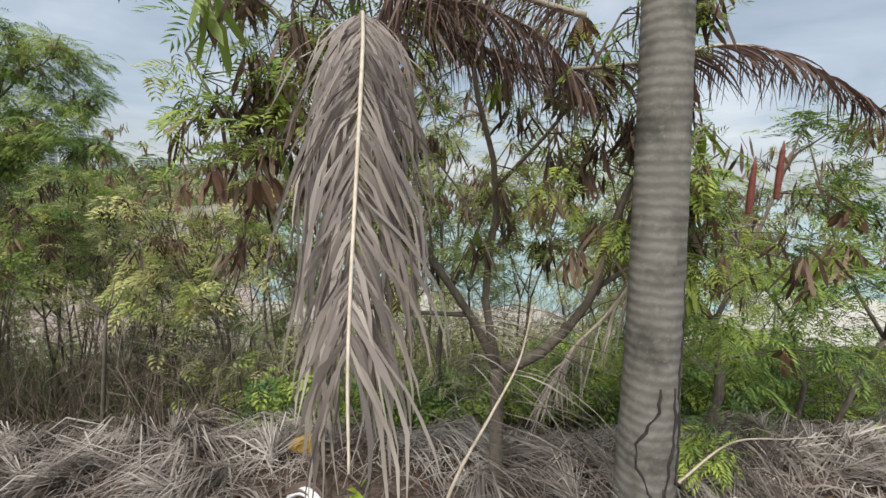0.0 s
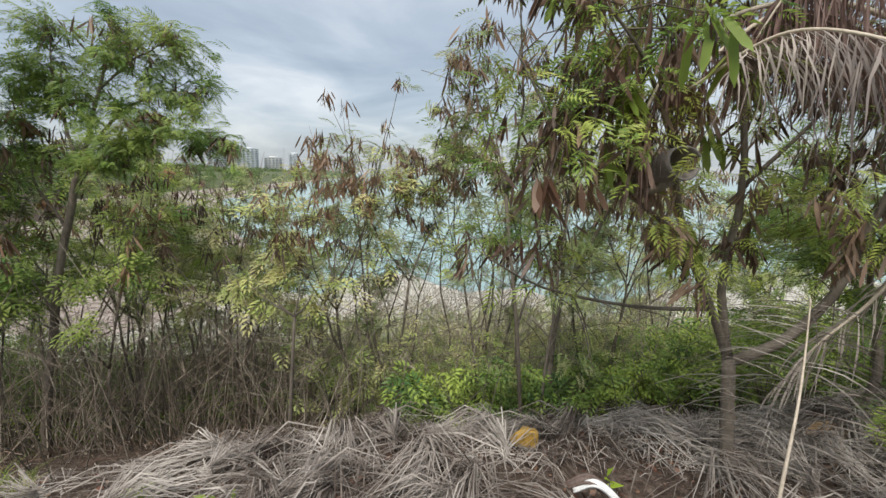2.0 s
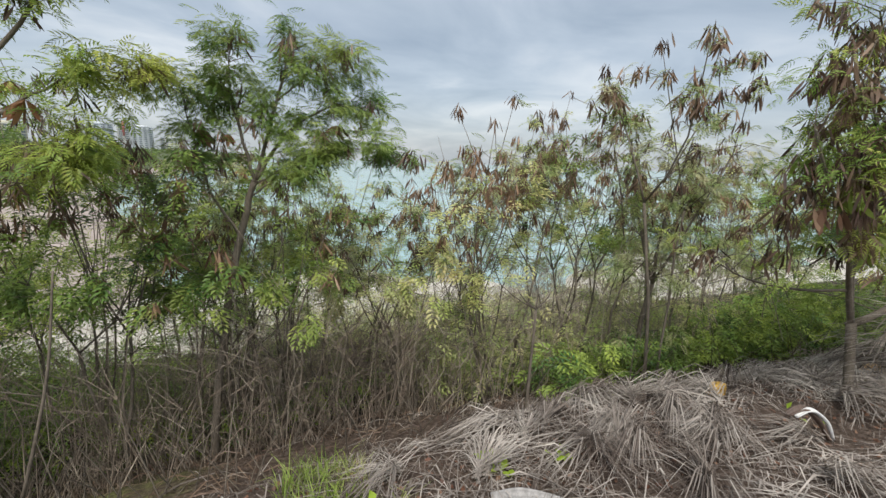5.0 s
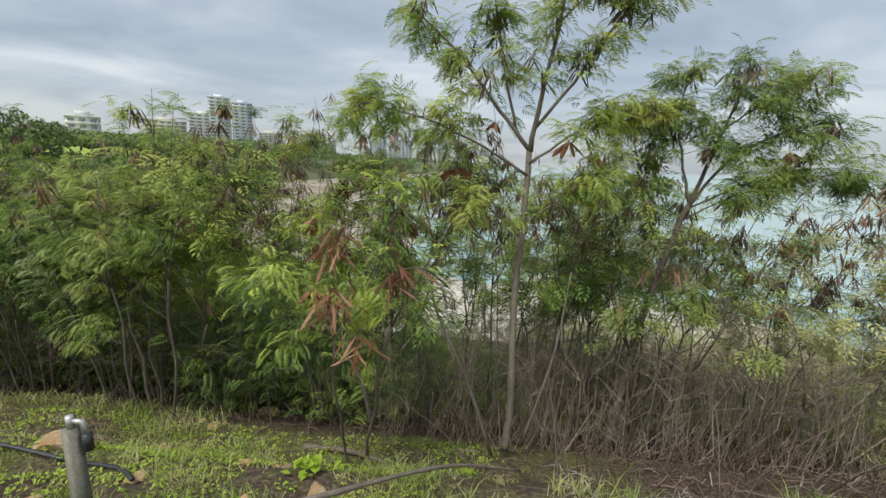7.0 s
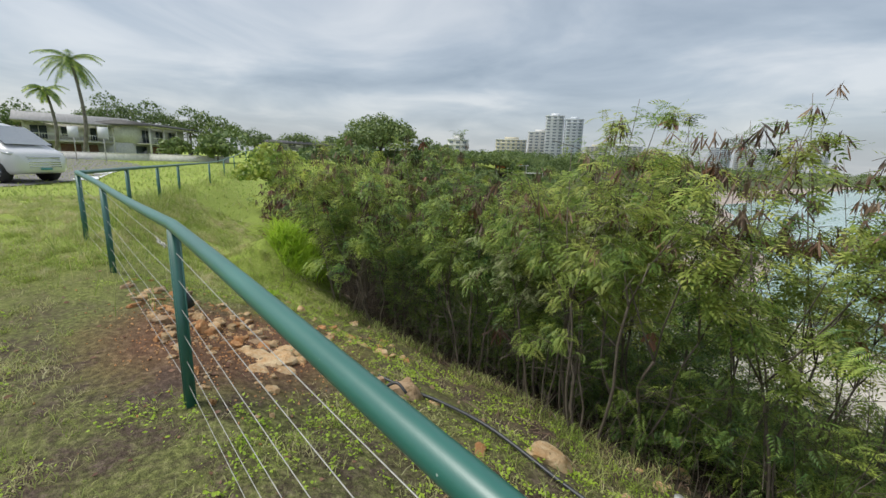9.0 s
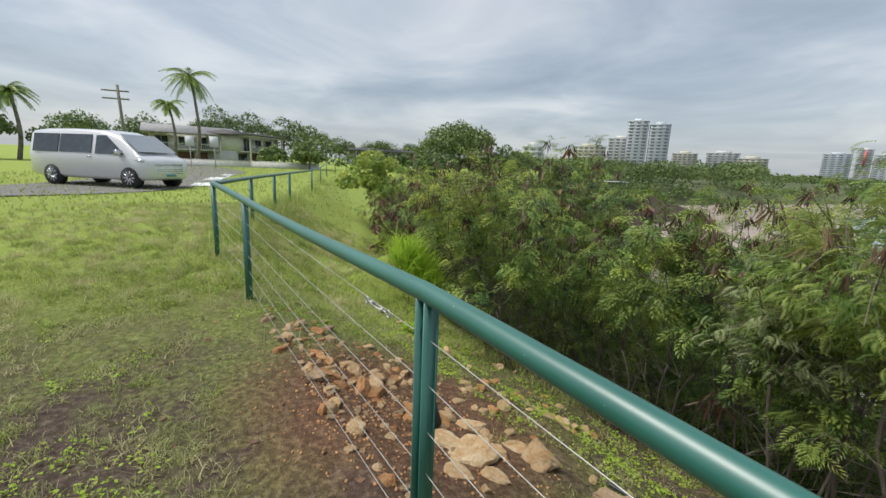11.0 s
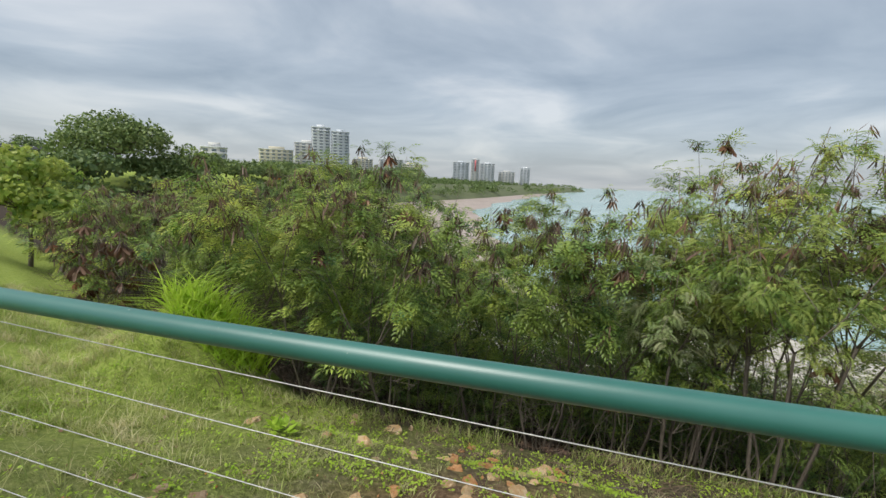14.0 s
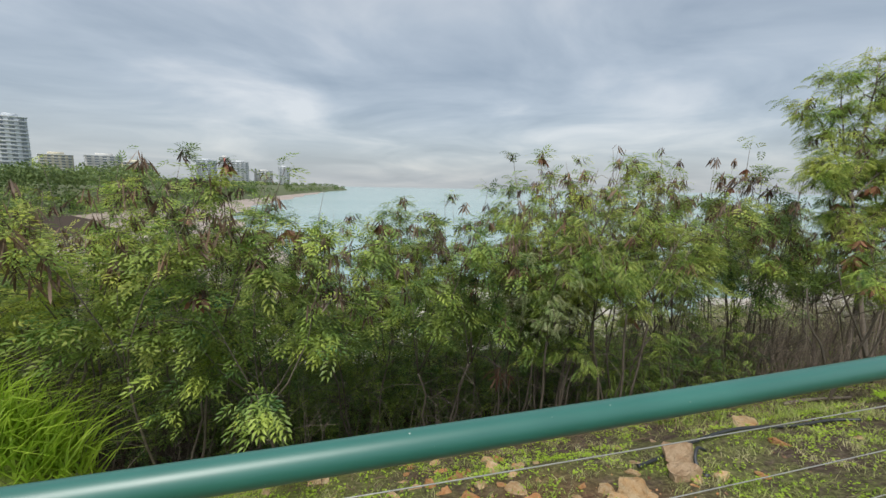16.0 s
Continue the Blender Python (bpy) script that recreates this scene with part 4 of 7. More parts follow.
# the darkest twig colour here, with the shade under the scrub painted in
stems("undergrowth_stems", 1900, -24, -6.4, M["twig"], "thicket of thin grey-brown dead stems under the scrub", 1.7)
stems("thicket_stems", 1900, -6.6, -2.1, M["twig_brown"], "thicket of thin brown-grey stems under the trees", 1.75)
stems("dry_stems", 800, -2.6, 5.5, M["twig_pale"], "pale dry stems and bare twigs in the scrub", 2.2)
stems("pale_twigs", 420, -6.0, -3.2, M["twig_pale"], "pale bare twigs between the tree trunks", 2.4)
stems("bare_twigs", 1300, -2.6, 2.6, M["twig_pale"], "tangle of pale bare twigs behind the straw heap", 2.7)


def low_leaves(name, n, lo, hi, s0, deep, tall, label, mat="leaf_dark", size=(0.10, 0.18), template=LEAF):
    """Feathery leaves close to the ground of the bank."""
    lb = Build()
    ux = r0.uniform(lo, hi, n)
    uy = edge_y(ux) + s0 + r0.uniform(0, 1, n) ** 1.3 * deep
    uz = land(ux, uy) + r0.uniform(0.05, 1, n) ** 0.8 * tall * (0.65 + 0.35 * wob(ux, uy, 1.7, 4.0))
    o = r0.normal(size=(n, 3))
    o[:, 2] *= 0.4
    lb.stamp(template[0], None, frames_from(o, np.tile((0, 0, 1.0), (n, 1)) + r0.normal(scale=0.4, size=(n, 3)), r0.uniform(*size, n), np.stack([ux, uy, uz], 1)), template[1])
    return tagged(part(name, lb, M[mat]), label, "undergrowth", kind="stuff")


# leaf_dark fill here paints the shaded inside and foot of the scrub
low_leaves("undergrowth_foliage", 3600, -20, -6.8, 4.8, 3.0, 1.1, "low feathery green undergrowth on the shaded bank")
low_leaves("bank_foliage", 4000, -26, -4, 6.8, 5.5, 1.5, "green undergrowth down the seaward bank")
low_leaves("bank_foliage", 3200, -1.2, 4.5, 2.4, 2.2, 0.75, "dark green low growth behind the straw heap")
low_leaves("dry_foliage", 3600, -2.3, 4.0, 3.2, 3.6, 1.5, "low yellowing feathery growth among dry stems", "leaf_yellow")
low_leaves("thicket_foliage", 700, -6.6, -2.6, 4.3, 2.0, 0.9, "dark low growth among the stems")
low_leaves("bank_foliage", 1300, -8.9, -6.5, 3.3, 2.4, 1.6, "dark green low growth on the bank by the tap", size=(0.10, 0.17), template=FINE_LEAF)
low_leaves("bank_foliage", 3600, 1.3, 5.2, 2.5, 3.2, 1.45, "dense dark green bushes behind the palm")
low_leaves("seaward_foliage", 6500, -25, -9.6, 7.0, 4.5, 3.1, "dense foliage down the seaward bank, darkened as a shaded backing", size=(0.2, 0.34))
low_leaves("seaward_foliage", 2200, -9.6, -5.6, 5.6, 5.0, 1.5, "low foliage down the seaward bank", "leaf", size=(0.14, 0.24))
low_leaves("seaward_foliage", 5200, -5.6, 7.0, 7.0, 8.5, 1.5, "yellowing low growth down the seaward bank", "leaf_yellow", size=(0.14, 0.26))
low_leaves("bank_foliage", 5200, -15, -8.8, 4.6, 3.0, 2.4, "dense foliage inside the scrub, coloured dark for shade")


# ---------------------------------------------------------------- podded tree beside the palm
def tube_part(name, specs, mat, root, at, sides=7):
    b = Build()
    for pts, r0_, r1_ in specs:
        line = smooth_line(pts, 10)
        b.tube([p - Vector(at) for p in line], np.linspace(r0_, r1_, 10), sides)
    return part(name, b, mat, root, smooth=True)


def hang(build, anchors, count, spread, length, r, template=POD, wide=1.0, side=0.42):
    """Bunches of pods or withered leaflets hanging from anchor points."""
    a = np.repeat(np.asarray(anchors, float), count, axis=0)
    n = len(a)
    d = r.normal(scale=side, size=(n, 3))
    d[:, 2] = -1
    build.stamp(template[0] * np.array([1, wide, 1]), template[1], frames_from(d, r.normal(size=(n, 3)), r.uniform(*length, n), a + r.normal(scale=spread, size=(n, 3))))


rr = np.random.default_rng(31)
BASE = (0.71, 2.27, hz_at(0.71, 2.27) - 0.05)
pod_tree = thing("leucaena_tree", "forked leucaena hung with dark pods beside the palm", "tree", BASE)
BOUGHS = [
    ([(0.71, 2.27, -0.4), (0.70, 2.32, 0.0), (0.70, 2.375, 0.34)], 0.036, 0.033),
    ([(0.70, 2.375, 0.32), (0.55, 2.35, 0.62), (0.30, 2.25, 1.0), (0.12, 2.15, 1.45), (0.02, 2.1, 2.0)], 0.024, 0.010),
    ([(0.70, 2.375, 0.32), (0.92, 2.30, 0.48), (1.12, 2.25, 0.80), (1.18, 2.2, 1.2), (1.40, 2.2, 1.55)], 0.030, 0.012),
    ([(0.70, 2.375, 0.32), (0.62, 2.4, 0.75), (0.66, 2.4, 1.25), (0.50, 2.3, 1.85), (0.55, 2.3, 2.4)], 0.024, 0.009),
    ([(0.30, 2.25, 1.0), (-0.05, 2.1, 1.2), (-0.38, 2.0, 1.42), (-0.58, 2.0, 1.72)], 0.013, 0.005),
    ([(0.12, 2.15, 1.45), (-0.12, 2.0, 1.75), (-0.40, 1.95, 2.0)], 0.011, 0.004),
    ([(1.12, 2.25, 0.80), (1.45, 2.3, 1.0), (1.85, 2.35, 1.1)], 0.013, 0.005),
    ([(0.55, 2.35, 0.62), (0.15, 2.4, 0.62), (-0.3, 2.45, 0.70), (-0.6, 2.5, 0.85)], 0.012, 0.004),
    ([(0.66, 2.4, 1.25), (0.95, 2.35, 1.6), (1.15, 2.3, 2.0)], 0.012, 0.005),
    ([(0.50, 2.3, 1.85), (0.15, 2.2, 2.2), (-0.15, 2.1, 2.4)], 0.009, 0.004),
]
tube_part("trunk", BOUGHS[:1], M["bark"], pod_tree, BASE, 9)
for l in BOUGHS[1:]:
    tube_part("limb", [l], M["bark"], pod_tree, BASE, 6)
tips, dirs = [], []
tw = Build()
for pts, a, b in BOUGHS[1:]:
    line = smooth_line(pts, 12)
    for i in range(4, 12):
        for k in range(3):
            e = line[i] + Vector(rr.normal(size=3)) * 0.17
            tw.tube([line[i] - Vector(BASE), line[i].lerp(e, 0.5) + Vector((0, 0, 0.03)) - Vector(BASE), e - Vector(BASE)], [0.004, 0.003, 0.002], 3, False)
            if e.z > 0.85:
                tips.append(tuple(e))
                dirs.append(tuple((e - line[i]).normalized()))
tagged(part("twig_mass", tw, M["bark"], pod_tree), kind="stuff")
tips, dirs = np.array(tips), np.array(dirs)
pb = Build()
sel = tips[rr.integers(0, len(tips), 400)] - np.array(BASE)
hang(pb, sel, 8, 0.03, (0.08, 0.16), rr)
tagged(part("pod_cluster", pb, M["pod"], pod_tree, "bunches of dark dry seed pods"), kind="stuff")
pb = Build()
sel = tips[rr.integers(0, len(tips), 30)] - np.array(BASE)
hang(pb, sel, 7, 0.02, (0.12, 0.2), rr, POD, 1.4)
tagged(part("green_pod_cluster", pb, M["pod_green"], pod_tree, "flat yellow-green young pods"), kind="stuff")
pb = Build()
n = 1500
pk = rr.integers(0, len(tips), n)
o = rr.normal(size=(n, 3)) * 0.8 + dirs[pk]
o[:, 2] *= 0.5
pb.stamp(FINE_LEAF[0], None, frames_from(o, np.tile((0, 0, 1.0), (n, 1)) + rr.normal(scale=0.4, size=(n, 3)), rr.uniform(0.08, 0.14, n), tips[pk] - np.array(BASE) + rr.normal(scale=0.06, size=(n, 3))), FINE_LEAF[1])
tagged(part("crown", pb, M["leaf"], pod_tree), kind="stuff")
pb = Build()
hang(pb, np.array([(-0.47, 1.95, 1.27), (-0.30, 1.98, 1.25), (0.1, 2.0, 1.66), (1.3, 2.1, 1.7), (0.95, 2.2, 1.95)]) - np.array(BASE), 9, 0.02, (0.1, 0.16), rr, POD, 2.0)
tagged(part("dead_foliage", pb, M["dead_leaf"], pod_tree, "withered wine-red leaves"), kind="stuff")

# withered red sprays on thin branches by the tap
for base, tip in (((-6.6, 2.4, 0.55), (-6.26, 1.64, 1.10)), ((-6.6, 2.4, 0.35), (-6.28, 1.62, 0.74)), ((-5.8, 2.3, 0.7), (-5.95, 1.8, 0.92)), ((-10.6, 3.2, -0.6), (-10.39, 2.6, -0.55)), ((-6.4, 2.3, 0.2), (-6.2, 1.75, 0.45))):
    wsp = thing("withered_branch", "thin branch ending in rust-red withered leaves", "branch", base, "withered branches")
    b = Build()
    d = Vector(tip) - Vector(base)
    b.tube(smooth_line([(0, 0, 0), d * 0.5 + Vector((0, 0, 0.06)), d], 8), np.linspace(0.008, 0.003, 8), 5)
    part("stem", b, M["bark"], wsp, smooth=True)
    b = Build()
    hang(b, [tuple(d)], 34, 0.045, (0.10, 0.22), rr, POD, 0.8, 0.8)
    tagged(part("dead_foliage", b, M["dead_leaf"], wsp), kind="stuff")

# red pods beside the trunk
for at in ((1.72, 2.05, 1.40), (1.62, 2.05, 1.34)):
    b = Build()
    n = 34
    b.tube([(0, 0, 0.05)] + [(0, 0.001 * (k % 2), -k * 0.0053) for k in range(n)], [0.002] + [0.0135 * (0.75 + 0.25 * math.sin(k / n * math.pi)) * (0.84 if k % 2 else 1.0) for k in range(n)], 8)
    p = part("seed_pod", b, simple("red_pod", (0.13, 0.035, 0.028), (0.30, 0.09, 0.065), 40, 0.6), smooth=True)
    p.location = at
    tagged(p, "ribbed dark red seed pod hanging from a twig", "seed pod", "red pods")

# ---------------------------------------------------------------- coconut palm trunk
PALM = smooth_line([(1.12, 1.65, -0.35), (1.13, 1.68, 0.26), (1.14, 1.76, 0.97), (1.145, 1.85, 1.69), (1.14, 1.95, 2.6), (1.12, 2.1, 4.6)], 150)
palm = thing("coconut_palm", "coconut palm with grey ringed cracked trunk", "palm tree", tuple(PALM[0]))


def palm_bark():
    m, nt, b = material("palm_bark", 0.85)
    t_ = nt.nodes.new("ShaderNodeTexCoord")
    wv = nt.nodes.new("ShaderNodeTexWave")
    wv.wave_type, wv.bands_direction, wv.wave_profile = "BANDS", "Z", "SIN"
    for k, v in (("Scale", 9.0), ("Distortion", 2.6), ("Detail", 4.0), ("Detail Scale", 2.2), ("Detail Roughness", 0.6)):
        wv.inputs[k].default_value = v
    nt.links.new(t_.outputs["Object"], wv.inputs["Vector"])
    rings = wv.outputs["Fac"]
    fine = noise_node(nt, 45, 6, 0.7)
    blot = noise_node(nt, 3.2, 6, 0.68)
    streak = noise_node(nt, 14, 5, 0.65, stretch=(1, 1, 0.25))
    c = ramp_node(nt, rings, ((0.0, (0.168, 0.154, 0.131)), (0.3, (0.19, 0.175, 0.15)), (0.7, (0.205, 0.189, 0.163)), (1.0, (0.222, 0.206, 0.178))))
    c = mix_col(nt, ramp_node(nt, streak, ((0.45, (0, 0, 0)), (0.7, (0.7, 0.7, 0.7)))), c, (0.15, 0.135, 0.11))
    c = mix_col(nt, ramp_node(nt, blot, ((0.48, (0, 0, 0)), (0.62, (0.9, 0.9, 0.9)))), c, (0.075, 0.07, 0.056))
    c = mix_col(nt, ramp_node(nt, fine, ((0.58, (0, 0, 0)), (0.75, (0.4, 0.4, 0.4)))), c, (0.42, 0.41, 0.36))
    nt.links.new(c, b.inputs["Base Color"])
    both = nt.nodes.new("ShaderNodeMath")
    both.operation = "MULTIPLY_ADD"
    both.inputs[1].default_value = 0.6
    nt.links.new(fine, both.inputs[0])
    nt.links.new(rings, both.inputs[2])
    bump(nt, b, both.outputs[0], 0.3, 0.005)
    return m


M["palm_bark"] = palm_bark()
pb = Build()
rad = []
for i, p in enumerate(PALM):
    ringed = 0.0012 * ((i * 0.62) % 1.0)
    rad.append((0.088 + 0.022 * math.exp(-max(0, p.z + 0.1) * 2.2)) * (1 - 0.035 * max(0, p.z)) - ringed)
sides = 28
vs = []
for i, p in enumerate(PALM):
    for k in range(sides):
        a = k * 2 * math.pi / sides
        rk = rad[i] * (1 + 0.02 * math.sin(3 * a + i * 0.05) + 0.008 * math.sin(7 * a + i * 0.9))
        vs.append((p.x - PALM[0].x + math.cos(a) * rk, p.y - PALM[0].y + math.sin(a) * rk, p.z - PALM[0].z))
pb.add(vs, [(i * sides + k, i * sides + (k + 1) % sides, (i + 1) * sides + (k + 1) % sides, (i + 1) * sides + k) for i in range(149) for k in range(sides)])
part("trunk", pb, M["palm_bark"], palm, smooth=True)
# cracks and a dark vine-like fissure on the bark
M["crack"] = simple("bark_crack", (0.02, 0.018, 0.016), (0.06, 0.05, 0.045), 20, 0.95)
for a0, z0, z1, wav in ((-2.0, 0.02, 0.62, 0.7), (-1.15, -0.15, 0.62, 0.3), (-1.55, -0.3, 0.3, 0.45), (-2.45, -0.3, 0.25, 0.4), (-0.75, 0.3, 0.95, 0.2)):
    cb = Build()
    line = []
    for k in range(26):
        z = z0 + (z1 - z0) * k / 25
        i = min(range(150), key=lambda q: abs(PALM[q].z - z))
        a = a0 + wav * math.sin(k * 0.42 + a0) * 0.5 + 0.06 * math.sin(k * 2.1)
        rk = rad[i] + 0.0005
        line.append((PALM[i].x - PALM[0].x + math.cos(a) * rk, PALM[i].y - PALM[0].y + math.sin(a) * rk, z - PALM[0].z))
    cb.tube(line, [0.0022 + 0.0038 * abs(math.sin(k * 0.7 + a0)) for k in range(26)], 5)
    part("crack", cb, M["crack"], palm, "dark crack in the bark")


# ---------------------------------------------------------------- dry palm fronds
def frond(name, label, spine, pin_len, mat, seed, count=90, width=0.011, spine_r=(0.011, 0.003), fall=0.75, start=0.05, sway=0.25, spread=0.55, spine_mat=None, taper=0.0, stop=1.0):
    """A dry palm leaf: a tapering midrib with long strips that hang from both sides."""
    r = np.random.default_rng(seed)
    line = smooth_line(spine, 60)
    o = line[0].copy()
    root = thing(name, label, "palm frond", tuple(o))
    sb_ = Build()
    sb_.tube([p - o for p in line], np.linspace(spine_r[0], spine_r[1], 60), 7)
    part("midrib", sb_, spine_mat or M["midrib"], root, smooth=True)
    lb_ = Build()
    for k in range(count):
        u = start + (stop - start) * (k + r.uniform(0, 0.8)) / count
        i = min(58, int(u * 59))
        p = line[i].lerp(line[i + 1], u * 59 - i) - o
        d = (line[i + 1] - line[i]).normalized()
        for sgn in (1, -1):
            if r.uniform() < 0.04:
                continue
            out = d.cross(Vector((0, 0, 1)))
            out = out.normalized() * sgn if out.length > 0.05 else Vector((sgn, 0, 0))
            L = pin_len * (0.35 + 0.65 * math.sin((0.22 + 0.68 * u) * math.pi)) * r.uniform(0.6, 1.2) * (1 - taper * u)
            v = (out * spread + d * 0.55 + Vector((0, 0, -0.2)) + Vector(r.normal(size=3)) * 0.12).normalized()
            q, pts_ = p.copy(), [p.copy()]
            f = fall * r.uniform(0.7, 1.2)
            for s in range(6):
                v = (v + Vector((0, 0, -1)) * f * 0.42 + Vector(r.normal(size=3)) * 0.05 * (1 + sway)).normalized()
                q = q + v * (L / 6)
                pts_.append(q.copy())
            wv = d.cross(v)
            wv = (wv.normalized() if wv.length > 0.05 else d) + Vector(r.normal(size=3)) * 0.5
            wv.normalize()
            ws = [width * w * r.uniform(0.8, 1.3) for w in (0.35, 0.8, 1.0, 0.9, 0.7, 0.45, 0.12)]
            vs_ = []
            for s, a in enumerate(pts_):
                tw_ = wv + Vector(r.normal(size=3)) * 0.18
                vs_ += [a + tw_ * ws[s] * 0.5, a - tw_ * ws[s] * 0.5]
            lb_.add(vs_, [(2 * s, 2 * s + 1, 2 * s + 3, 2 * s + 2) for s in range(6)])
    tagged(part("leaflet_fringe", lb_, M[mat], root), kind="stuff")
    return root


M["midrib"] = simple("pale_midrib", (0.44, 0.36, 0.27), (0.66, 0.57, 0.45), 9, 0.6, 0, 0.2)
frond("hanging_frond", "dead grey-brown palm frond hanging from the crown", [(0.02, 1.90, 1.60), (0.16, 1.66, 1.72), (0.241, 1.345, 1.585), (0.293, 1.09, 1.38), (0.314, 0.962, 1.215), (0.342, 0.81, 1.05), (0.36, 0.74, 0.95)], 0.50, "frond", 41, 170, 0.0068, (0.006, 0.0015), 1.2, 0.08, 2.2, 0.62, taper=0.6, stop=0.84)
frond("hanging_frond", "dead reddish-brown palm frond across the sky", [(0.30, 1.97, 1.86), (0.73, 2.1, 1.72), (1.2, 2.2, 1.77), (1.66, 2.3, 1.88), (2.1, 2.35, 1.77), (2.5, 2.3, 1.5)], 0.30, "frond_red", 42, 230, 0.009, (0.012, 0.003), 0.5, 0.0)
frond("hanging_frond", "dead purple-brown palm frond above the grey one", [(0.1, 1.95, 1.7), (0.3, 1.92, 1.86), (0.5, 1.95, 1.88), (0.75, 2.0, 1.80), (0.95, 2.05, 1.6)], 0.36, "frond_red", 48, 130, 0.009, (0.010, 0.003), 0.7, 0.0)
frond("hanging_frond", "dead brown palm frond hanging in a tangle", [(0.9, 1.95, 1.85), (0.5, 2.0, 1.95), (0.1, 2.02, 1.82), (-0.08, 2.02, 1.5), (-0.1, 2.0, 1.3)], 0.40, "frond_red", 43, 170, 0.008, (0.012, 0.004), 0.9, 0.0)
frond("hanging_frond", "dead dark brown palm frond drooping in the crown", [(1.0, 2.0, 2.1), (0.6, 1.9, 2.1), (0.3, 1.8, 1.95), (0.15, 1.85, 1.65)], 0.42, "frond_red", 47, 150, 0.008, (0.01, 0.003), 0.9)
frond("hanging_frond", "dead brown palm frond hanging behind the trunk", [(1.3, 2.1, 1.0), (1.15, 2.15, 0.72), (1.0, 2.2, 0.5), (0.95, 2.3, 0.25)], 0.4, "frond", 44, 50, 0.008, (0.01, 0.003), 0.5)
frond("leaning_frond", "dry grey palm frond leaning on the cut heap", [(0.36, 1.62, -0.15), (0.48, 1.735, 0.17), (0.62, 1.87, 0.37), (0.74, 2.0, 0.54), (0.80, 2.08, 0.76)], 0.6, "litter", 45, 95, 0.005, (0.008, 0.003), 0.42, 0.15, spread=1.1)
frond("fallen_frond", "grey fallen palm frond on the heap", [(1.5, 2.1, -0.05), (1.9, 2.35, 0.0), (2.4, 2.6, -0.12), (2.9, 2.8, -0.2)], 0.45, "litter", 46, 60, 0.007, (0.006, 0.002), 0.8)

# curled grey leaf sheath caught in the tree
nb = Build()
sh = thing("leaf_sheath", "curled grey palm leaf sheath caught in branches", "leaf sheath", (0.03, 1.95, 1.34))
ring = []
for i in range(9):
    u = i / 8
    for k in range(19):
        a = 0.35 + k / 18 * 5.6
        rr_ = (0.058 - 0.018 * u) * (1 + 0.05 * math.sin(3 * a))
        ring.append((rr_ * math.cos(a) - 0.06 * u, -0.07 + 0.2 * u + rr_ * 0.2 * math.sin(a), rr_ * math.sin(a) - 0.10 * u * u))
nb.add(ring, [(i * 19 + k, i * 19 + k + 1, (i + 1) * 19 + k + 1, (i + 1) * 19 + k) for i in range(8) for k in range(18)])
shell = part("shell", nb, simple("grey_sheath", (0.12, 0.10, 0.09), (0.26, 0.235, 0.215), 12, 0.8, 0, 0.4, 0.004, (4, 1, 1)), sh, smooth=True)
sm = shell.modifiers.new("thick", "SOLIDIFY")
sm.thickness = 0.006
nb = Build()
nb.tube([(0.0, 0.02, -0.06), (-0.05, 0.03, -0.1), (-0.12, 0.05, -0.13)], [0.03, 0.02, 0.008], 8)
part("stub", nb, M["bark"], sh, smooth=True)

# ---------------------------------------------------------------- heap of cut fronds, litter on the ground
lr = np.random.default_rng(61)


def strips(build, x, y, z, length, width, lift, r, yaw=None):
    """Thin dry strips lying on the ground, each slightly arched."""
    n = len(x)
    a = r.uniform(0, 6.283, n) if yaw is None else yaw
    d = np.stack([np.cos(a), np.sin(a)], 1)
    side = np.stack([-np.sin(a), np.cos(a)], 1)
    k = np.array([-0.5, 0.0, 0.5])
    px = x[:, None] + d[:, :1] * length[:, None] * k
    py = y[:, None] + d[:, 1:] * length[:, None] * k
    tilt = r.normal(scale=0.5, size=n) * lift
    pz = land(px, py) + z[:, None] + np.array([0.0, 1.0, 0.0]) * lift[:, None] + k * tilt[:, None]
    pz = np.maximum(pz, land(px, py) + 0.002)
    w = width[:, None] * np.array([0.6, 1.0, 0.4]) * 0.5
    up_ = r.normal(scale=0.4, size=(n, 1)) * w
    A = np.stack([px + side[:, :1] * w, py + side[:, 1:] * w, pz + up_], -1)
    B = np.stack([px - side[:, :1] * w, py - side[:, 1:] * w, pz - up_], -1)
    v = np.stack([A, B], 2).reshape(n, 6, 3)
    q = np.array([(0, 1, 3, 2), (2, 3, 5, 4)])[None] + (np.arange(n) * 6)[:, None, None]
    build.add(v.reshape(-1, 3), q.reshape(-1, 4))


lb = Build()
n = 17000
x = lr.uniform(-5.0, 5.5, n)
y = edge_y(x) + lr.normal(1.3, 0.75, n)
keep = (lr.uniform(size=n) < np.interp(x, [-4.6, -3.6, -2.6, -1.4], [0.15, 0.35, 0.6, 1.0])) & ((lr.uniform(size=n) < 0.25) | (np.hypot((x - 0.35) / 0.95, (y - 2.05) / 0.32) > 1))
x, y = x[keep], y[keep]
n = len(x)
strips(lb, x, y, lr.uniform(0, 0.05, n), 0.05 + 0.5 * lr.uniform(0, 1, n) ** 2, 0.0022 + 0.007 * lr.uniform(0, 1, n) ** 2.4, lr.uniform(0.0, 0.08, n), lr)
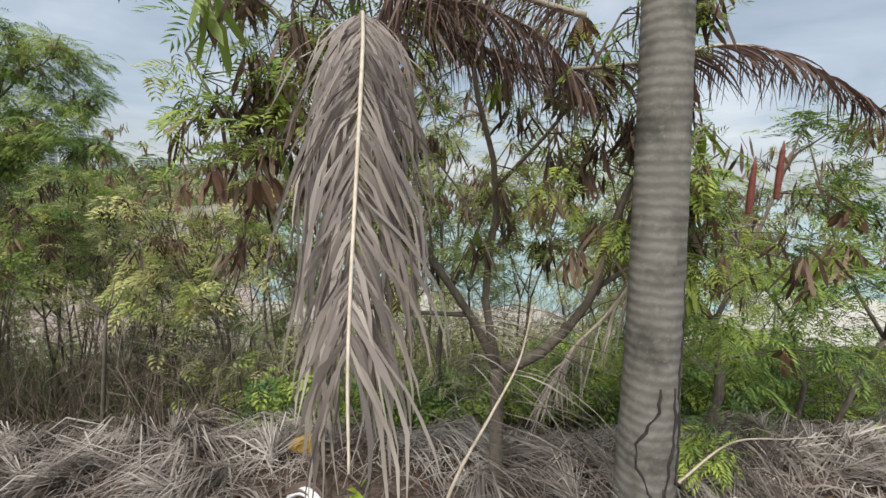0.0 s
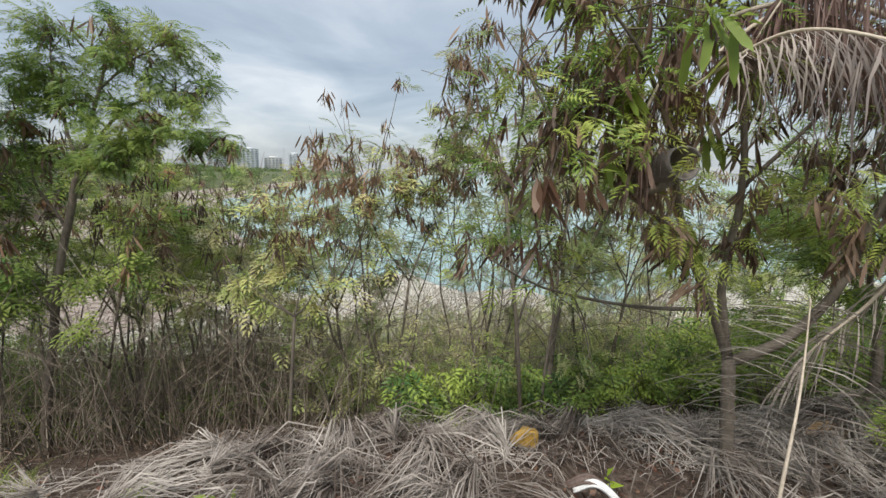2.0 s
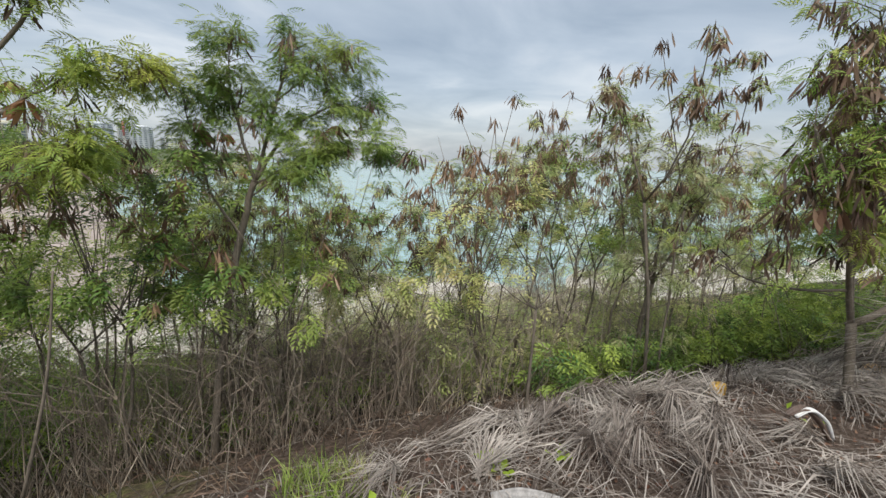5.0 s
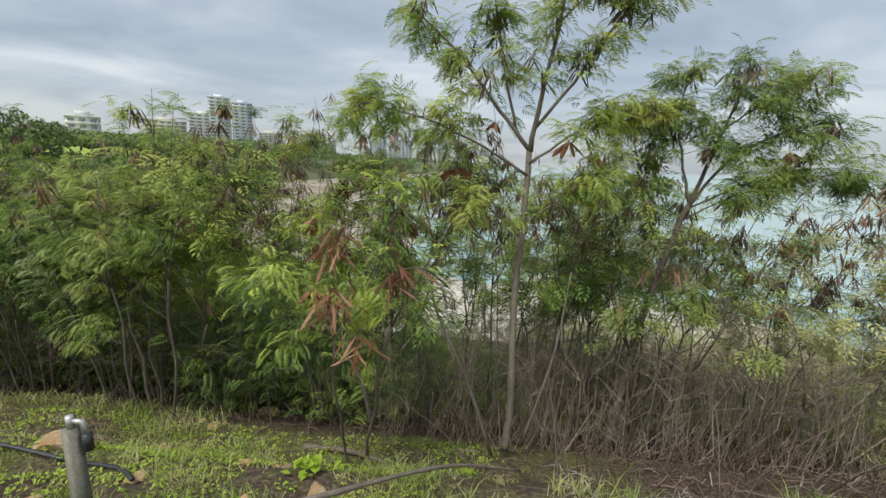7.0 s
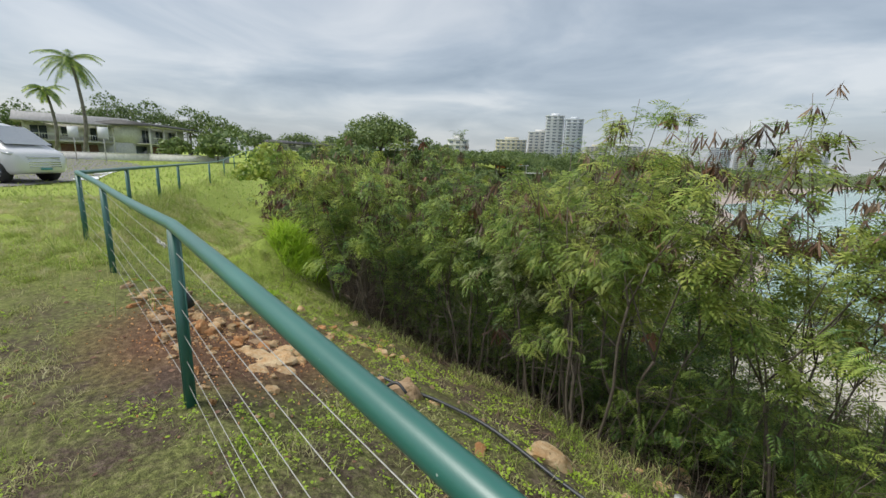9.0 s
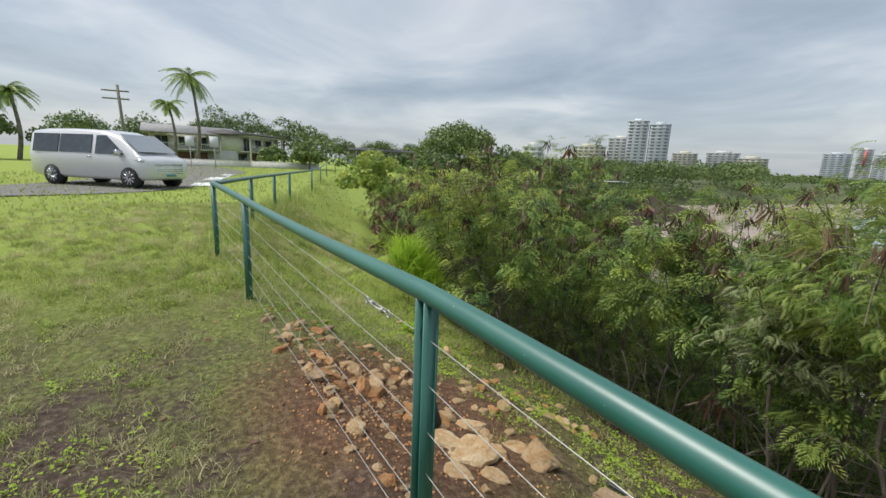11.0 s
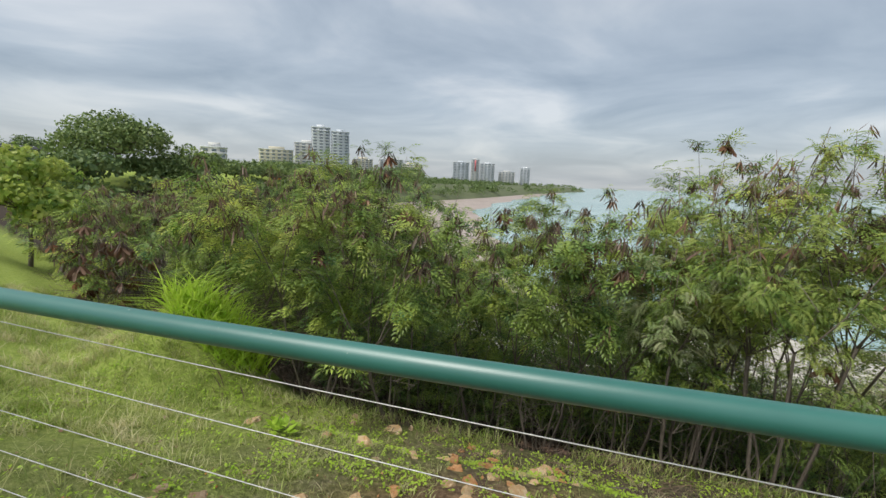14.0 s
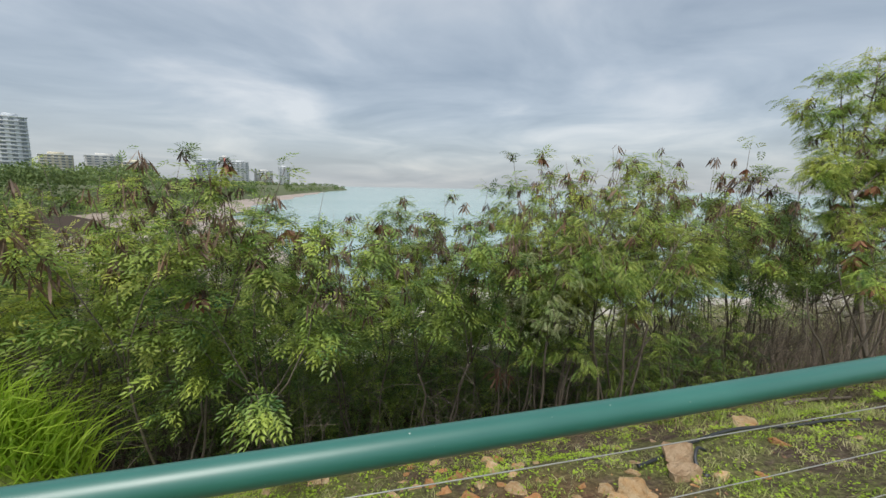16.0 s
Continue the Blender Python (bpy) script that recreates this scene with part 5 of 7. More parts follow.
# tussocks: strips that spill from one point
for k in range(80):
    cx = lr.uniform(-3.0, 4.6)
    cy = float(edge_y(cx)) + lr.normal(1.45, 0.4)
    m = 60
    a = lr.uniform(0, 6.283) + lr.normal(scale=0.45, size=m)
    L = lr.uniform(0.15, 0.65, m)
    strips(lb, cx + np.cos(a) * L * 0.42, cy + np.sin(a) * L * 0.42, lr.uniform(0.02, 0.10, m), L, lr.uniform(0.0025, 0.0075, m), lr.uniform(0.02, 0.15, m), lr, a)
tagged(part("cut_fronds", lb, M["litter"]), "heap of dry grey-brown cut palm fronds and straw", "plant litter", kind="stuff")
lb = Build()
n = 9000
x = lr.uniform(-22, 5.5, n)
y = edge_y(x) + lr.uniform(2.2, 6.0, n)
strips(lb, x, y, lr.uniform(0, 0.05, n), lr.uniform(0.05, 0.3, n), lr.uniform(0.003, 0.01, n), lr.uniform(0, 0.08, n), lr)
# dark pod colour instead of litter, to deepen the shade below the scrub
tagged(part("leaf_litter", lb, M["pod"]), "brown twigs and dead leaves under the scrub", "plant litter", kind="stuff")
lb = Build()
n = 3400
x = np.concatenate([lr.uniform(-4.8, 3.0, 2600), lr.uniform(-13.5, -5.0, n - 2600)])
y = edge_y(x) + np.concatenate([lr.normal(1.2, 0.5, 2600), lr.normal(-0.1, 1.2, n - 2600)])
lb.stamp([(-0.5, -0.22, 0), (0.1, -0.3, 0.1), (0.55, 0.05, 0), (0.0, 0.28, -0.06)], [(0, 1, 2, 3)],
         frames_from(np.stack([lr.normal(size=n), lr.normal(size=n), lr.normal(scale=0.15, size=n)], 1), np.tile((0, 0, 1.0), (n, 1)) + lr.normal(scale=0.35, size=(n, 3)), 0.01 + 0.04 * lr.uniform(0, 1, n) ** 2, np.stack([x, y, land(x, y) + 0.008], 1)))
tagged(part("fallen_leaves", lb, M["dead_leaf"]), "scattered brown fallen leaves and bark chips", "plant litter", kind="stuff")
# standing dry sticks at the rim of the heap
lb = Build()
for k in range(260):
    x = lr.uniform(-5.6, 5)
    y = float(edge_y(x)) + lr.uniform(2.0, 3.3)
    z = hz_at(x, y)
    h = lr.uniform(0.15, 0.7)
    a = lr.uniform(0, 6.28)
    l = h * lr.uniform(0.1, 0.9)
    lb.tube([(x, y, z), (x + math.cos(a) * l * 0.5, y + math.sin(a) * l * 0.5, z + h * 0.6), (x + math.cos(a) * l, y + math.sin(a) * l, z + h)], [0.005, 0.004, 0.002], 3, False)
tagged(part("dry_sticks", lb, M["twig"]), "dry sticks standing out of the litter", "plant litter", kind="stuff")

# bare sapling
b = Build()
sap = thing("bare_sapling", "thin bare grey sapling with forked top", "sapling", (-1.80, 2.80, hz_at(-1.80, 2.80)))
g = hz_at(-1.80, 2.80)
b.tube(smooth_line([(0, 0, -0.05), (0.02, 0.03, 0.35), (0.05, 0.07, 0.38 - g)], 8), np.linspace(0.016, 0.009, 8), 7)
part("stem", b, M["twig"], sap, smooth=True)
for e in ((-0.16, 0.02, 0.16), (-0.28, 0.05, 0.19), (0.12, 0.0, 0.15), (0.03, 0.05, 0.2)):
    b = Build()
    s0 = Vector((0.05, 0.07, 0.38 - g))
    b.tube(smooth_line([s0, s0 + Vector(e) * 0.6 + Vector((0, 0, -0.02)), s0 + Vector(e)], 6), np.linspace(0.007, 0.002, 6), 5)
    part("twig", b, M["twig"], sap, smooth=True)


# ---------------------------------------------------------------- stones and odd things
def stone_mesh(seed, flat=0.6, sub=3, rough=0.12):
    """A broken stone: a ball cut by random planes, then roughened."""
    r = np.random.default_rng(seed)
    bm = bmesh.new()
    bmesh.ops.create_icosphere(bm, subdivisions=sub, radius=1.0)
    off = Vector(r.uniform(-9, 9, 3))
    cuts = []
    for k in range(11):
        n = Vector(r.normal(size=3)).normalized()
        cuts.append((n, r.uniform(0.42, 0.78)))
    cuts += [(Vector((0.1, 0.05, 1)).normalized(), 0.62), (Vector((0, 0, -1)), 0.6)]
    for v in bm.verts:
        c = v.co.copy()
        for n, d in cuts:
            over = c.dot(n) - d
            if over > 0:
                c -= n * over * 0.93
        c *= 1 + noise.noise(c * 2.3 + off) * rough + noise.noise(c * 6.0 + off) * rough * 0.4
        v.co = Vector((c.x * 1.25, c.y * 0.95, c.z * flat * 1.35))
    me = bpy.data.meshes.new("stone")
    bm.to_mesh(me)
    bm.free()
    return me


STONES = {}
for mat in ("rock", "rock_pale", "rock_orange"):
    STONES[mat] = []
    for k in range(4):
        me = stone_mesh(200 + k * 7 + len(mat), 0.45 + 0.12 * k, 3, 0.2)
        me.materials.append(M[mat])
        STONES[mat].append(me)


def stone(x, y, size, mat, r, label, group, sink=0.44):
    ob = new("stone", STONES[mat][int(r.integers(0, 4))])
    ob.location = (x, y, hz_at(x, y) + size * (0.4 - sink))
    ob.rotation_euler = (r.normal() * 0.15, r.normal() * 0.15, r.uniform(0, 6.28))
    ob.scale = (size, size * r.uniform(0.7, 1.1), size * r.uniform(0.7, 1.0))
    return tagged(ob, label, "stone", group)


sr = np.random.default_rng(91)
LAB = {"rock": "rough brown sandstone lump half sunk in soil", "rock_pale": "pale cream broken stone on the bank", "rock_orange": "orange-brown weathered stone on bare soil"}
for k in range(150):
    u = sr.uniform()
    x = -9.6 - 2.6 * u + sr.normal() * 0.35
    y = float(edge_y(x)) + 0.35 + abs(sr.normal()) * 0.5 - 0.3
    mat = ("rock_orange", "rock_pale", "rock_pale", "rock")[int(sr.integers(0, 4))]
    stone(x, y, sr.uniform(0.012, 0.05) + (0.045 if sr.uniform() < 0.2 else 0), mat, sr, LAB[mat], "stones by the fence")
for k in range(34):
    x = sr.uniform(-13.2, -5.6)
    y = float(edge_y(x)) + sr.uniform(1.2, 3.0)
    mat = ("rock_pale", "rock")[int(sr.integers(0, 2))]
    stone(x, y, sr.uniform(0.025, 0.075), mat, sr, LAB[mat], "stones on the bank")
for k in range(70):
    x = -10.9 + sr.normal() * 0.35
    y = 0.0 + (sr.uniform(-0.6, 1.6))
    mat = ("rock_pale", "rock_orange", "rock_pale")[int(sr.integers(0, 3))]
    stone(x, y, sr.uniform(0.02, 0.06), mat, sr, LAB[mat], "stones in the washed gully")
# the larger blocks
for x, y, s, mat in ((-10.16, -0.28, 0.13, "rock_pale"), (-10.0, 0.30, 0.16, "rock_pale"), (-8.28, 1.38, 0.17, "rock_pale"), (-9.38, 0.75, 0.17, "rock"), (-10.5, -0.14, 0.10, "rock_pale"),
                     (-10.75, 1.1, 0.09, "rock_pale"), (-11.1, 0.85, 0.08, "rock_orange"), (-12.3, 1.3, 0.11, "rock_pale"), (-8.45, 0.85, 0.08, "rock_orange"), (-10.75, -0.62, 0.09, "rock_orange"),
                     (-11.03, -0.56, 0.08, "rock_pale"), (-6.3, 1.45, 0.09, "rock_pale"), (-6.6, 1.2, 0.09, "rock_pale"), (-11.35, -0.98, 0.07, "rock_orange"), (-8.55, 3.6, 0.16, "rock_pale"), (-3.4, 1.9, 0.06, "rock_pale"),
                     (-11.28, -0.95, 0.085, "rock_orange"), (-10.78, -0.70, 0.12, "rock_orange"), (-10.40, 0.0, 0.11, "rock_pale"), (-10.42, -0.22, 0.09, "rock_orange"), (-10.53, -0.40, 0.085, "rock_orange"), (-10.98, -0.88, 0.07, "rock_pale"),
                     (-11.07, -0.71, 0.075, "rock_pale"), (-10.91, -0.58, 0.095, "rock_pale"), (-10.15, 0.22, 0.08, "rock_pale"), (-10.12, 0.04, 0.095, "rock_pale"), (-10.98, -0.32, 0.06, "rock_pale"), (-11.69, -0.49, 0.065, "rock_pale"),
                     (-10.80, -0.84, 0.06, "rock_orange"), (-11.58, -1.10, 0.05, "rock_pale"), (-11.68, -0.70, 0.05, "rock_pale"), (-9.90, 0.25, 0.07, "rock_pale"), (-10.06, -0.19, 0.17, "rock_pale"), (-11.95, 0.45, 0.08, "rock_pale"), (-10.72, 0.45, 0.075, "rock_pale"),
                     (-11.06, 0.42, 0.07, "rock_orange"), (-10.13, 0.36, 0.07, "rock_pale"), (-10.35, 0.32, 0.06, "rock_pale"), (-10.65, 0.32, 0.07, "rock_orange"), (-9.5, 0.52, 0.15, "rock"), (-11.3, 0.7, 0.06, "rock_orange"), (-9.82, 0.62, 0.06, "rock_pale"),
                     (-10.4, -0.45, 0.07, "rock_orange"), (-10.6, -0.38, 0.075, "rock_orange"), (-10.9, -0.75, 0.06, "rock_orange")):
    stone(x, y, s, mat, sr, LAB[mat], "larger stones")

ys = new("stone", stone_mesh(5, 0.9, 3, 0.16))
ys.data.materials.append(M["yellow_rock"])
ys.location, ys.scale = (-0.355, 2.50, hz_at(-0.355, 2.5) + 0.055), (0.075, 0.075, 0.085)
tagged(ys, "bright ochre yellow stone on the cut fronds", "stone")
ws = new("stone", stone_mesh(6, 0.7, 3, 0.2))
ws.data.materials.append(M["rock_pale"])
ws.location, ws.scale = (1.75, 2.75, hz_at(1.75, 2.75) + 0.04), (0.14, 0.11, 0.12)
tagged(ws, "whitish broken stone on the heap", "stone")
bs = new("stone", stone_mesh(8, 0.7, 3, 0.2))
bs.data.materials.append(M["black_plastic"])
bs.location, bs.scale = (-1.48, 2.2, hz_at(-1.48, 2.2) + 0.02), (0.07, 0.06, 0.06)
tagged(bs, "black charred lump in the straw", "charred lump")


def sheath(name, label, pts, widths, mats, cup=0.5):
    """A palm spathe or base: a curved trough that tapers."""
    line = smooth_line(pts, 18)
    o = line[0].copy()
    b = Build()
    m = 9
    vs = []
    for i, p in enumerate(line):
        d = (line[min(i + 1, 17)] - line[max(i - 1, 0)]).normalized()
        s = d.cross(Vector((0, 0, 1))).normalized()
        upv = s.cross(d)
        w = np.interp(i / 17, np.linspace(0, 1, len(widths)), widths)
        for k in range(m):
            a = (k / (m - 1) - 0.5) * math.pi * cup * 2
            vs.append(p - o + s * math.sin(a) * w + upv * (1 - math.cos(a)) * w)
    b.add(vs, [(i * m + k, i * m + k + 1, (i + 1) * m + k + 1, (i + 1) * m + k) for i in range(17) for k in range(m - 1)])
    ob = part(name, b, mats, smooth=True)
    ob.location = o
    sm_ = ob.modifiers.new("thick", "SOLIDIFY")
    sm_.thickness = 0.007
    return tagged(ob, label, "palm sheath")


M["sheath_grey"] = simple("grey_spathe", (0.20, 0.19, 0.18), (0.42, 0.40, 0.38), 9, 0.6, 0, 0.3, 0.004, (6, 1, 1))
M["sheath_red"] = simple("brown_spathe", (0.07, 0.045, 0.035), (0.16, 0.11, 0.085), 9, 0.6, 0, 0.3, 0.004)
g = hz_at(-2.2, 1.75)
sheath("palm_sheath", "grey palm leaf base lying on the straw", [(-2.42, 1.85, g + 0.03), (-2.25, 1.84, g + 0.035), (-2.05, 1.76, g + 0.03), (-1.8, 1.58, g + 0.02), (-1.55, 1.4, g + 0.015)], [0.026, 0.03, 0.018, 0.01, 0.007], M["sheath_grey"])
g = hz_at(-0.13, 1.98)
sheath("palm_sheath", "curled palm spathe with dark brown inside", [(-0.26, 2.02, g + 0.16), (-0.16, 2.0, g + 0.20), (-0.07, 1.96, g + 0.12), (-0.02, 1.92, g + 0.02)], [0.015, 0.026, 0.026, 0.014], M["sheath_red"])
sheath("palm_sheath", "curled white palm spathe", [(-0.24, 1.985, g + 0.17), (-0.15, 1.965, g + 0.215), (-0.06, 1.93, g + 0.15), (0.0, 1.9, g + 0.03)], [0.008, 0.017, 0.017, 0.008], M["white_plastic"])
g = hz_at(1.45, 1.75)
sheath("palm_sheath", "grey dry spathe standing in the straw", [(1.2, 1.55, g + 0.02), (1.3, 1.62, g + 0.1), (1.36, 1.68, g + 0.24), (1.38, 1.7, g + 0.34)], [0.03, 0.03, 0.018, 0.006], M["sheath_grey"])
g = hz_at(-3.8, 1.95)
sheath("palm_sheath", "split brown husk with white edge", [(-3.86, 1.85, g + 0.01), (-3.82, 1.93, g + 0.05), (-3.78, 2.02, g + 0.1)], [0.02, 0.03, 0.012], M["sheath_grey"])
for pts, rr1 in (([(-3.95, 6.0, 0), (-3.7, 6.15, 0.05), (-3.4, 6.2, 0.0)], 0.09), ([(-7.0, 2.3, 0), (-6.6, 2.35, 0.03), (-6.2, 2.25, 0.02)], 0.025), ([(-6.1, 1.0, 0.3), (-5.6, 1.75, 0.2), (-5.2, 2.3, 0.08)], 0.014)):
    b = Build()
    o = Vector(pts[0])
    o.z = hz_at(o.x, o.y)
    line = smooth_line([Vector((p[0], p[1], hz_at(p[0], p[1]) + p[2] + rr1 * 0.7)) for p in pts], 12)
    b.tube([p - o for p in line], [rr1 * (1 + 0.15 * math.sin(k * 1.7)) * (1 - 0.03 * k) for k in range(12)], 8)
    ob = part("log", b, M["bark"], smooth=True)
    ob.location = o
    tagged(ob, "broken grey branch lying on the bank", "log")

# ---------------------------------------------------------------- tap post and irrigation hose
tp = thing("tap_post", "short weathered grey post with a tap", "tap post", (-7.19, 0.81, hz_at(-7.19, 0.81)))
g = hz_at(-7.19, 0.81)
b = Build()
b.box((-0.028, -0.028, -0.2), (0.028, 0.028, 0.235 - g))
part("post", b, M["post_grey"], tp)
b = Build()
b.tube([(0.0, 0.0, 0.235 - g), (0.0, 0.0, 0.30 - g)], [0.018, 0.018], 10)
b.tube([(0.0, 0.0, 0.275 - g), (0.05, 0.02, 0.27 - g), (0.06, 0.025, 0.20 - g)], [0.012, 0.014, 0.016], 8)
part("tap", b, M["steel"], tp, "dull metal tap", True)
b = Build()
b.tube([(0.06, 0.025, 0.205 - g), (0.062, 0.026, 0.12 - g)], 0.022, 10)
part("hose_joint", b, M["black_plastic"], tp, "black hose connector", True)
HOSE = [(-9.75, 0.66), (-9.45, 0.80), (-9.1, 0.95), (-8.62, 1.09), (-8.0, 1.21), (-7.6, 1.24), (-7.38, 1.17)]
b = Build()
line = smooth_line([(x, y, hz_at(x, y) + 0.02 + 0.03 * abs(math.sin(x * 2))) for x, y in HOSE], 90)
o = line[0].copy()
b.tube([p - o for p in line], 0.014, 8)
ob = part("hose", b, M["black_plastic"], smooth=True)
ob.location = o
tagged(ob, "black irrigation pipe running over the grass", "hose")
b = Build()
o = Vector((-9.34, 0.58, hz_at(-9.34, 0.58)))
b.tube(smooth_line([(0.12, 0.1, 0.07), (0.02, 0.06, 0.12), (-0.04, -0.02, 0.06), (-0.01, -0.09, 0.0)], 14), 0.013, 8)
b.tube([(-0.01, -0.09, 0.03), (-0.005, -0.10, -0.01)], 0.024, 10)
ob = part("hose_end", b, M["black_plastic"], smooth=True)
ob.location = o
tagged(ob, "black hose end bent over a stone", "hose")


# ---------------------------------------------------------------- grass
def blades(build, x, y, h, w, r, bend=0.5):
    n = len(x)
    z = land(x, y)
    a = r.uniform(0, 6.283, n)
    side = np.stack([np.cos(a), np.sin(a), np.zeros(n)], 1) * (w * 0.5)[:, None]
    lean = np.stack([r.normal(size=n), r.normal(size=n), np.zeros(n)], 1) * (h * bend)[:, None]
    base = np.stack([x, y, z - 0.004], 1)
    mid = base + lean * 0.35 + np.stack([np.zeros(n), np.zeros(n), h * 0.62], 1)
    tip = base + lean + np.stack([np.zeros(n), np.zeros(n), h * r.uniform(0.75, 1.0, n)], 1)
    v = np.stack([base + side, base - side, mid + side * 0.7, mid - side * 0.7, tip], 1).reshape(-1, 3)
    off = np.arange(n) * 5
    build.add(v, np.array([(0, 1, 3, 2)])[None].repeat(n, 0).reshape(-1, 4) + off[:, None], np.array([(2, 3, 4)])[None].repeat(n, 0).reshape(-1, 3) + off[:, None])


gr = np.random.default_rng(17)


def patchy(x, y):
    return 0.55 * wob(x, y, 1.9, 3.0) + 0.45 * wob(x, y, 5.1, 1.0)


gb2 = Build()
nc = 5600
cx_ = gr.uniform(-19.5, -5.2, nc)
cy_ = edge_y(cx_) + gr.normal(-0.2, 1.9, nc)
n = 185000
pick_ = gr.integers(0, nc, n)
x = cx_[pick_] + gr.normal(scale=0.038, size=n)
y = cy_[pick_] + gr.normal(scale=0.038, size=n)
s = y - edge_y(x)
thick = np.clip(0.42 + 0.55 * (s < -0.45) - 0.28 * np.exp(-((x + 10.5) / 3.0) ** 2) * (s < 0.6) + 1.2 * patchy(x, y) + 0.3 * (s > 0.9) + np.clip((-12.5 - x) / 3, 0, 0.8) - 1.1 * np.exp(-(((x + 10.7) / 1.5) ** 2 + ((s - 0.3) / 1.0) ** 2)), 0, 1)
k = (gr.uniform(size=n) < thick) & (s < 3.0) & (s > -5) & (y > -1.5 - 0.45 * np.maximum(0, -6.9 - x))
x, y = x[k], y[k]
n = len(x)
blades(gb2, x, y, gr.uniform(0.02, 0.06, n) * (1 + 0.7 * (x < -12.5)), gr.uniform(0.003, 0.008, n), gr, 0.9)
tagged(part("lawn_grass", gb2, M["turf"]), "short patchy green grass with bare soil between", "grass", kind="stuff")
gb3 = Build()
for cx, cy, m, rad_, hh in ((-3.3, 2.3, 420, 0.28, 0.16), (-5.9, 1.8, 380, 0.3, 0.14), (-4.7, 2.15, 260, 0.35, 0.14), (-7.4, 1.7, 420, 0.5, 0.13), (-8.4, 2.2, 420, 0.5, 0.15), (-10.2, 2.3, 400, 0.5, 0.15), (-11.8, 2.0, 500, 0.6, 0.16),
                        (-9.2, 2.5, 400, 0.5, 0.15), (-13.0, 1.6, 500, 0.6, 0.18), (-6.8, 0.9, 400, 0.5, 0.1), (-16.5, -0.8, 900, 1.0, 0.22), (-18, -1.2, 900, 1.1, 0.22), (-14.2, -0.4, 900, 0.9, 0.16), (-2.9, 2.0, 40, 0.1, 0.1), (-5.4, 1.5, 200, 0.3, 0.12)):
    r_ = np.sqrt(gr.uniform(size=m)) * rad_
    a = gr.uniform(0, 6.283, m)
    blades(gb3, cx + r_ * np.cos(a), cy + r_ * np.sin(a), gr.uniform(0.5, 1.1, m) * hh, gr.uniform(0.004, 0.009, m), gr, 0.7)
for fx, fy in FENCE[3:9]:
    m = 420
    wx_ = fx + gr.normal(scale=1.1, size=m)
    blades(gb3, wx_, np.interp(-wx_, [-p[0] for p in FENCE], [p[1] for p in FENCE]) + gr.normal(scale=0.25, size=m), gr.uniform(0.12, 0.42, m), gr.uniform(0.005, 0.012, m), gr, 0.5)
tagged(part("tall_grass", gb3, M["grass"]), "taller grass tufts along the bank", "grass", kind="stuff")
gb4 = Build()
m = 1200
r_ = np.sqrt(gr.uniform(size=m)) * 0.55
a = gr.uniform(0, 6.283, m)
blades(gb4, -14.5 + r_ * np.cos(a), 1.0 + r_ * np.sin(a) * 0.85, gr.uniform(0.16, 0.46, m), gr.uniform(0.012, 0.024, m), gr, 1.0)
tagged(part("grass_tuft", gb4, M["grass_bright"]), "lush bright green long grass on the bank edge", "grass", kind="stuff")
gb5 = Build()
n = 16000
x, y = gr.uniform(-60, -17, n), gr.uniform(-14, 6, n)
k = (y < edge_y(x) + 1.5)
x, y = x[k], y[k]
n = len(x)
blades(gb5, x, y, gr.uniform(0.05, 0.14, n), gr.uniform(0.02, 0.05, n), gr, 0.8)
tagged(part("far_grass", gb5, M["grass"]), "green verge grass along the road", "grass", kind="stuff")
# leafy weeds
wb = Build()
for cx, cy, m in ((-2.3, 2.15, 26), (-3.0, 1.95, 8), (-1.9, 2.1, 8), (0.0, 2.2, 5), (-2.0, 1.6, 8), (-6.5, 1.7, 30), (-12.6, 0.2, 40)):
    o = gr.normal(size=(m, 3))
    o[:, 2] = np.abs(o[:, 2]) * 0.6 + 0.1
    p = np.stack([cx + gr.normal(scale=0.05, size=m), cy + gr.normal(scale=0.05, size=m), np.full(m, hz_at(cx, cy) + 0.05)], 1)
    wb.stamp([(0, 0, 0), (0.45, 0.28, 0.08), (1, 0, -0.05), (0.45, -0.28, 0.08)], [(0, 1, 2, 3)], frames_from(o, np.tile((0, 0, 1.0), (m, 1)), gr.uniform(0.05, 0.1, m), p))
tagged(part("weeds", wb, M["grass_bright"]), "small bright green broad-leaved weeds", "weeds", kind="stuff")

# low broad-leaved growth through the lawn
wb = Build()
nr = 8000
wx = gr.uniform(-14.5, -5.4, nr)
ws_ = gr.uniform(-1.6, 2.9, nr)
wy = edge_y(wx) + ws_
ok = (patchy(wx, wy) + 0.12 * ws_ > gr.uniform(-0.15, 0.5, nr)) & ~((np.abs(wx + 10.7) < 1.3) & (np.abs(ws_ - 0.2) < 1.0))
wx, wy = np.repeat(wx[ok], 6), np.repeat(wy[ok], 6)
n = len(wx)
wx, wy = wx + gr.normal(scale=0.03, size=n), wy + gr.normal(scale=0.03, size=n)
o = gr.normal(size=(n, 3))
o[:, 2] = np.abs(o[:, 2]) * 0.3 + 0.05
wb.stamp([(0, 0, 0), (0.5, 0.3, 0.06), (1, 0, -0.03), (0.5, -0.3, 0.06)], [(0, 1, 2, 3)], frames_from(o, np.tile((0, 0, 1.0), (n, 1)) + gr.normal(scale=0.3, size=(n, 3)), gr.uniform(0.012, 0.032, n), np.stack([wx, wy, land(wx, wy) + gr.uniform(0.005, 0.04, n)], 1)))
tagged(part("lawn_weed", wb, M["grass_bright"]), "small green creeping weeds spread through the lawn", "weeds", kind="stuff")

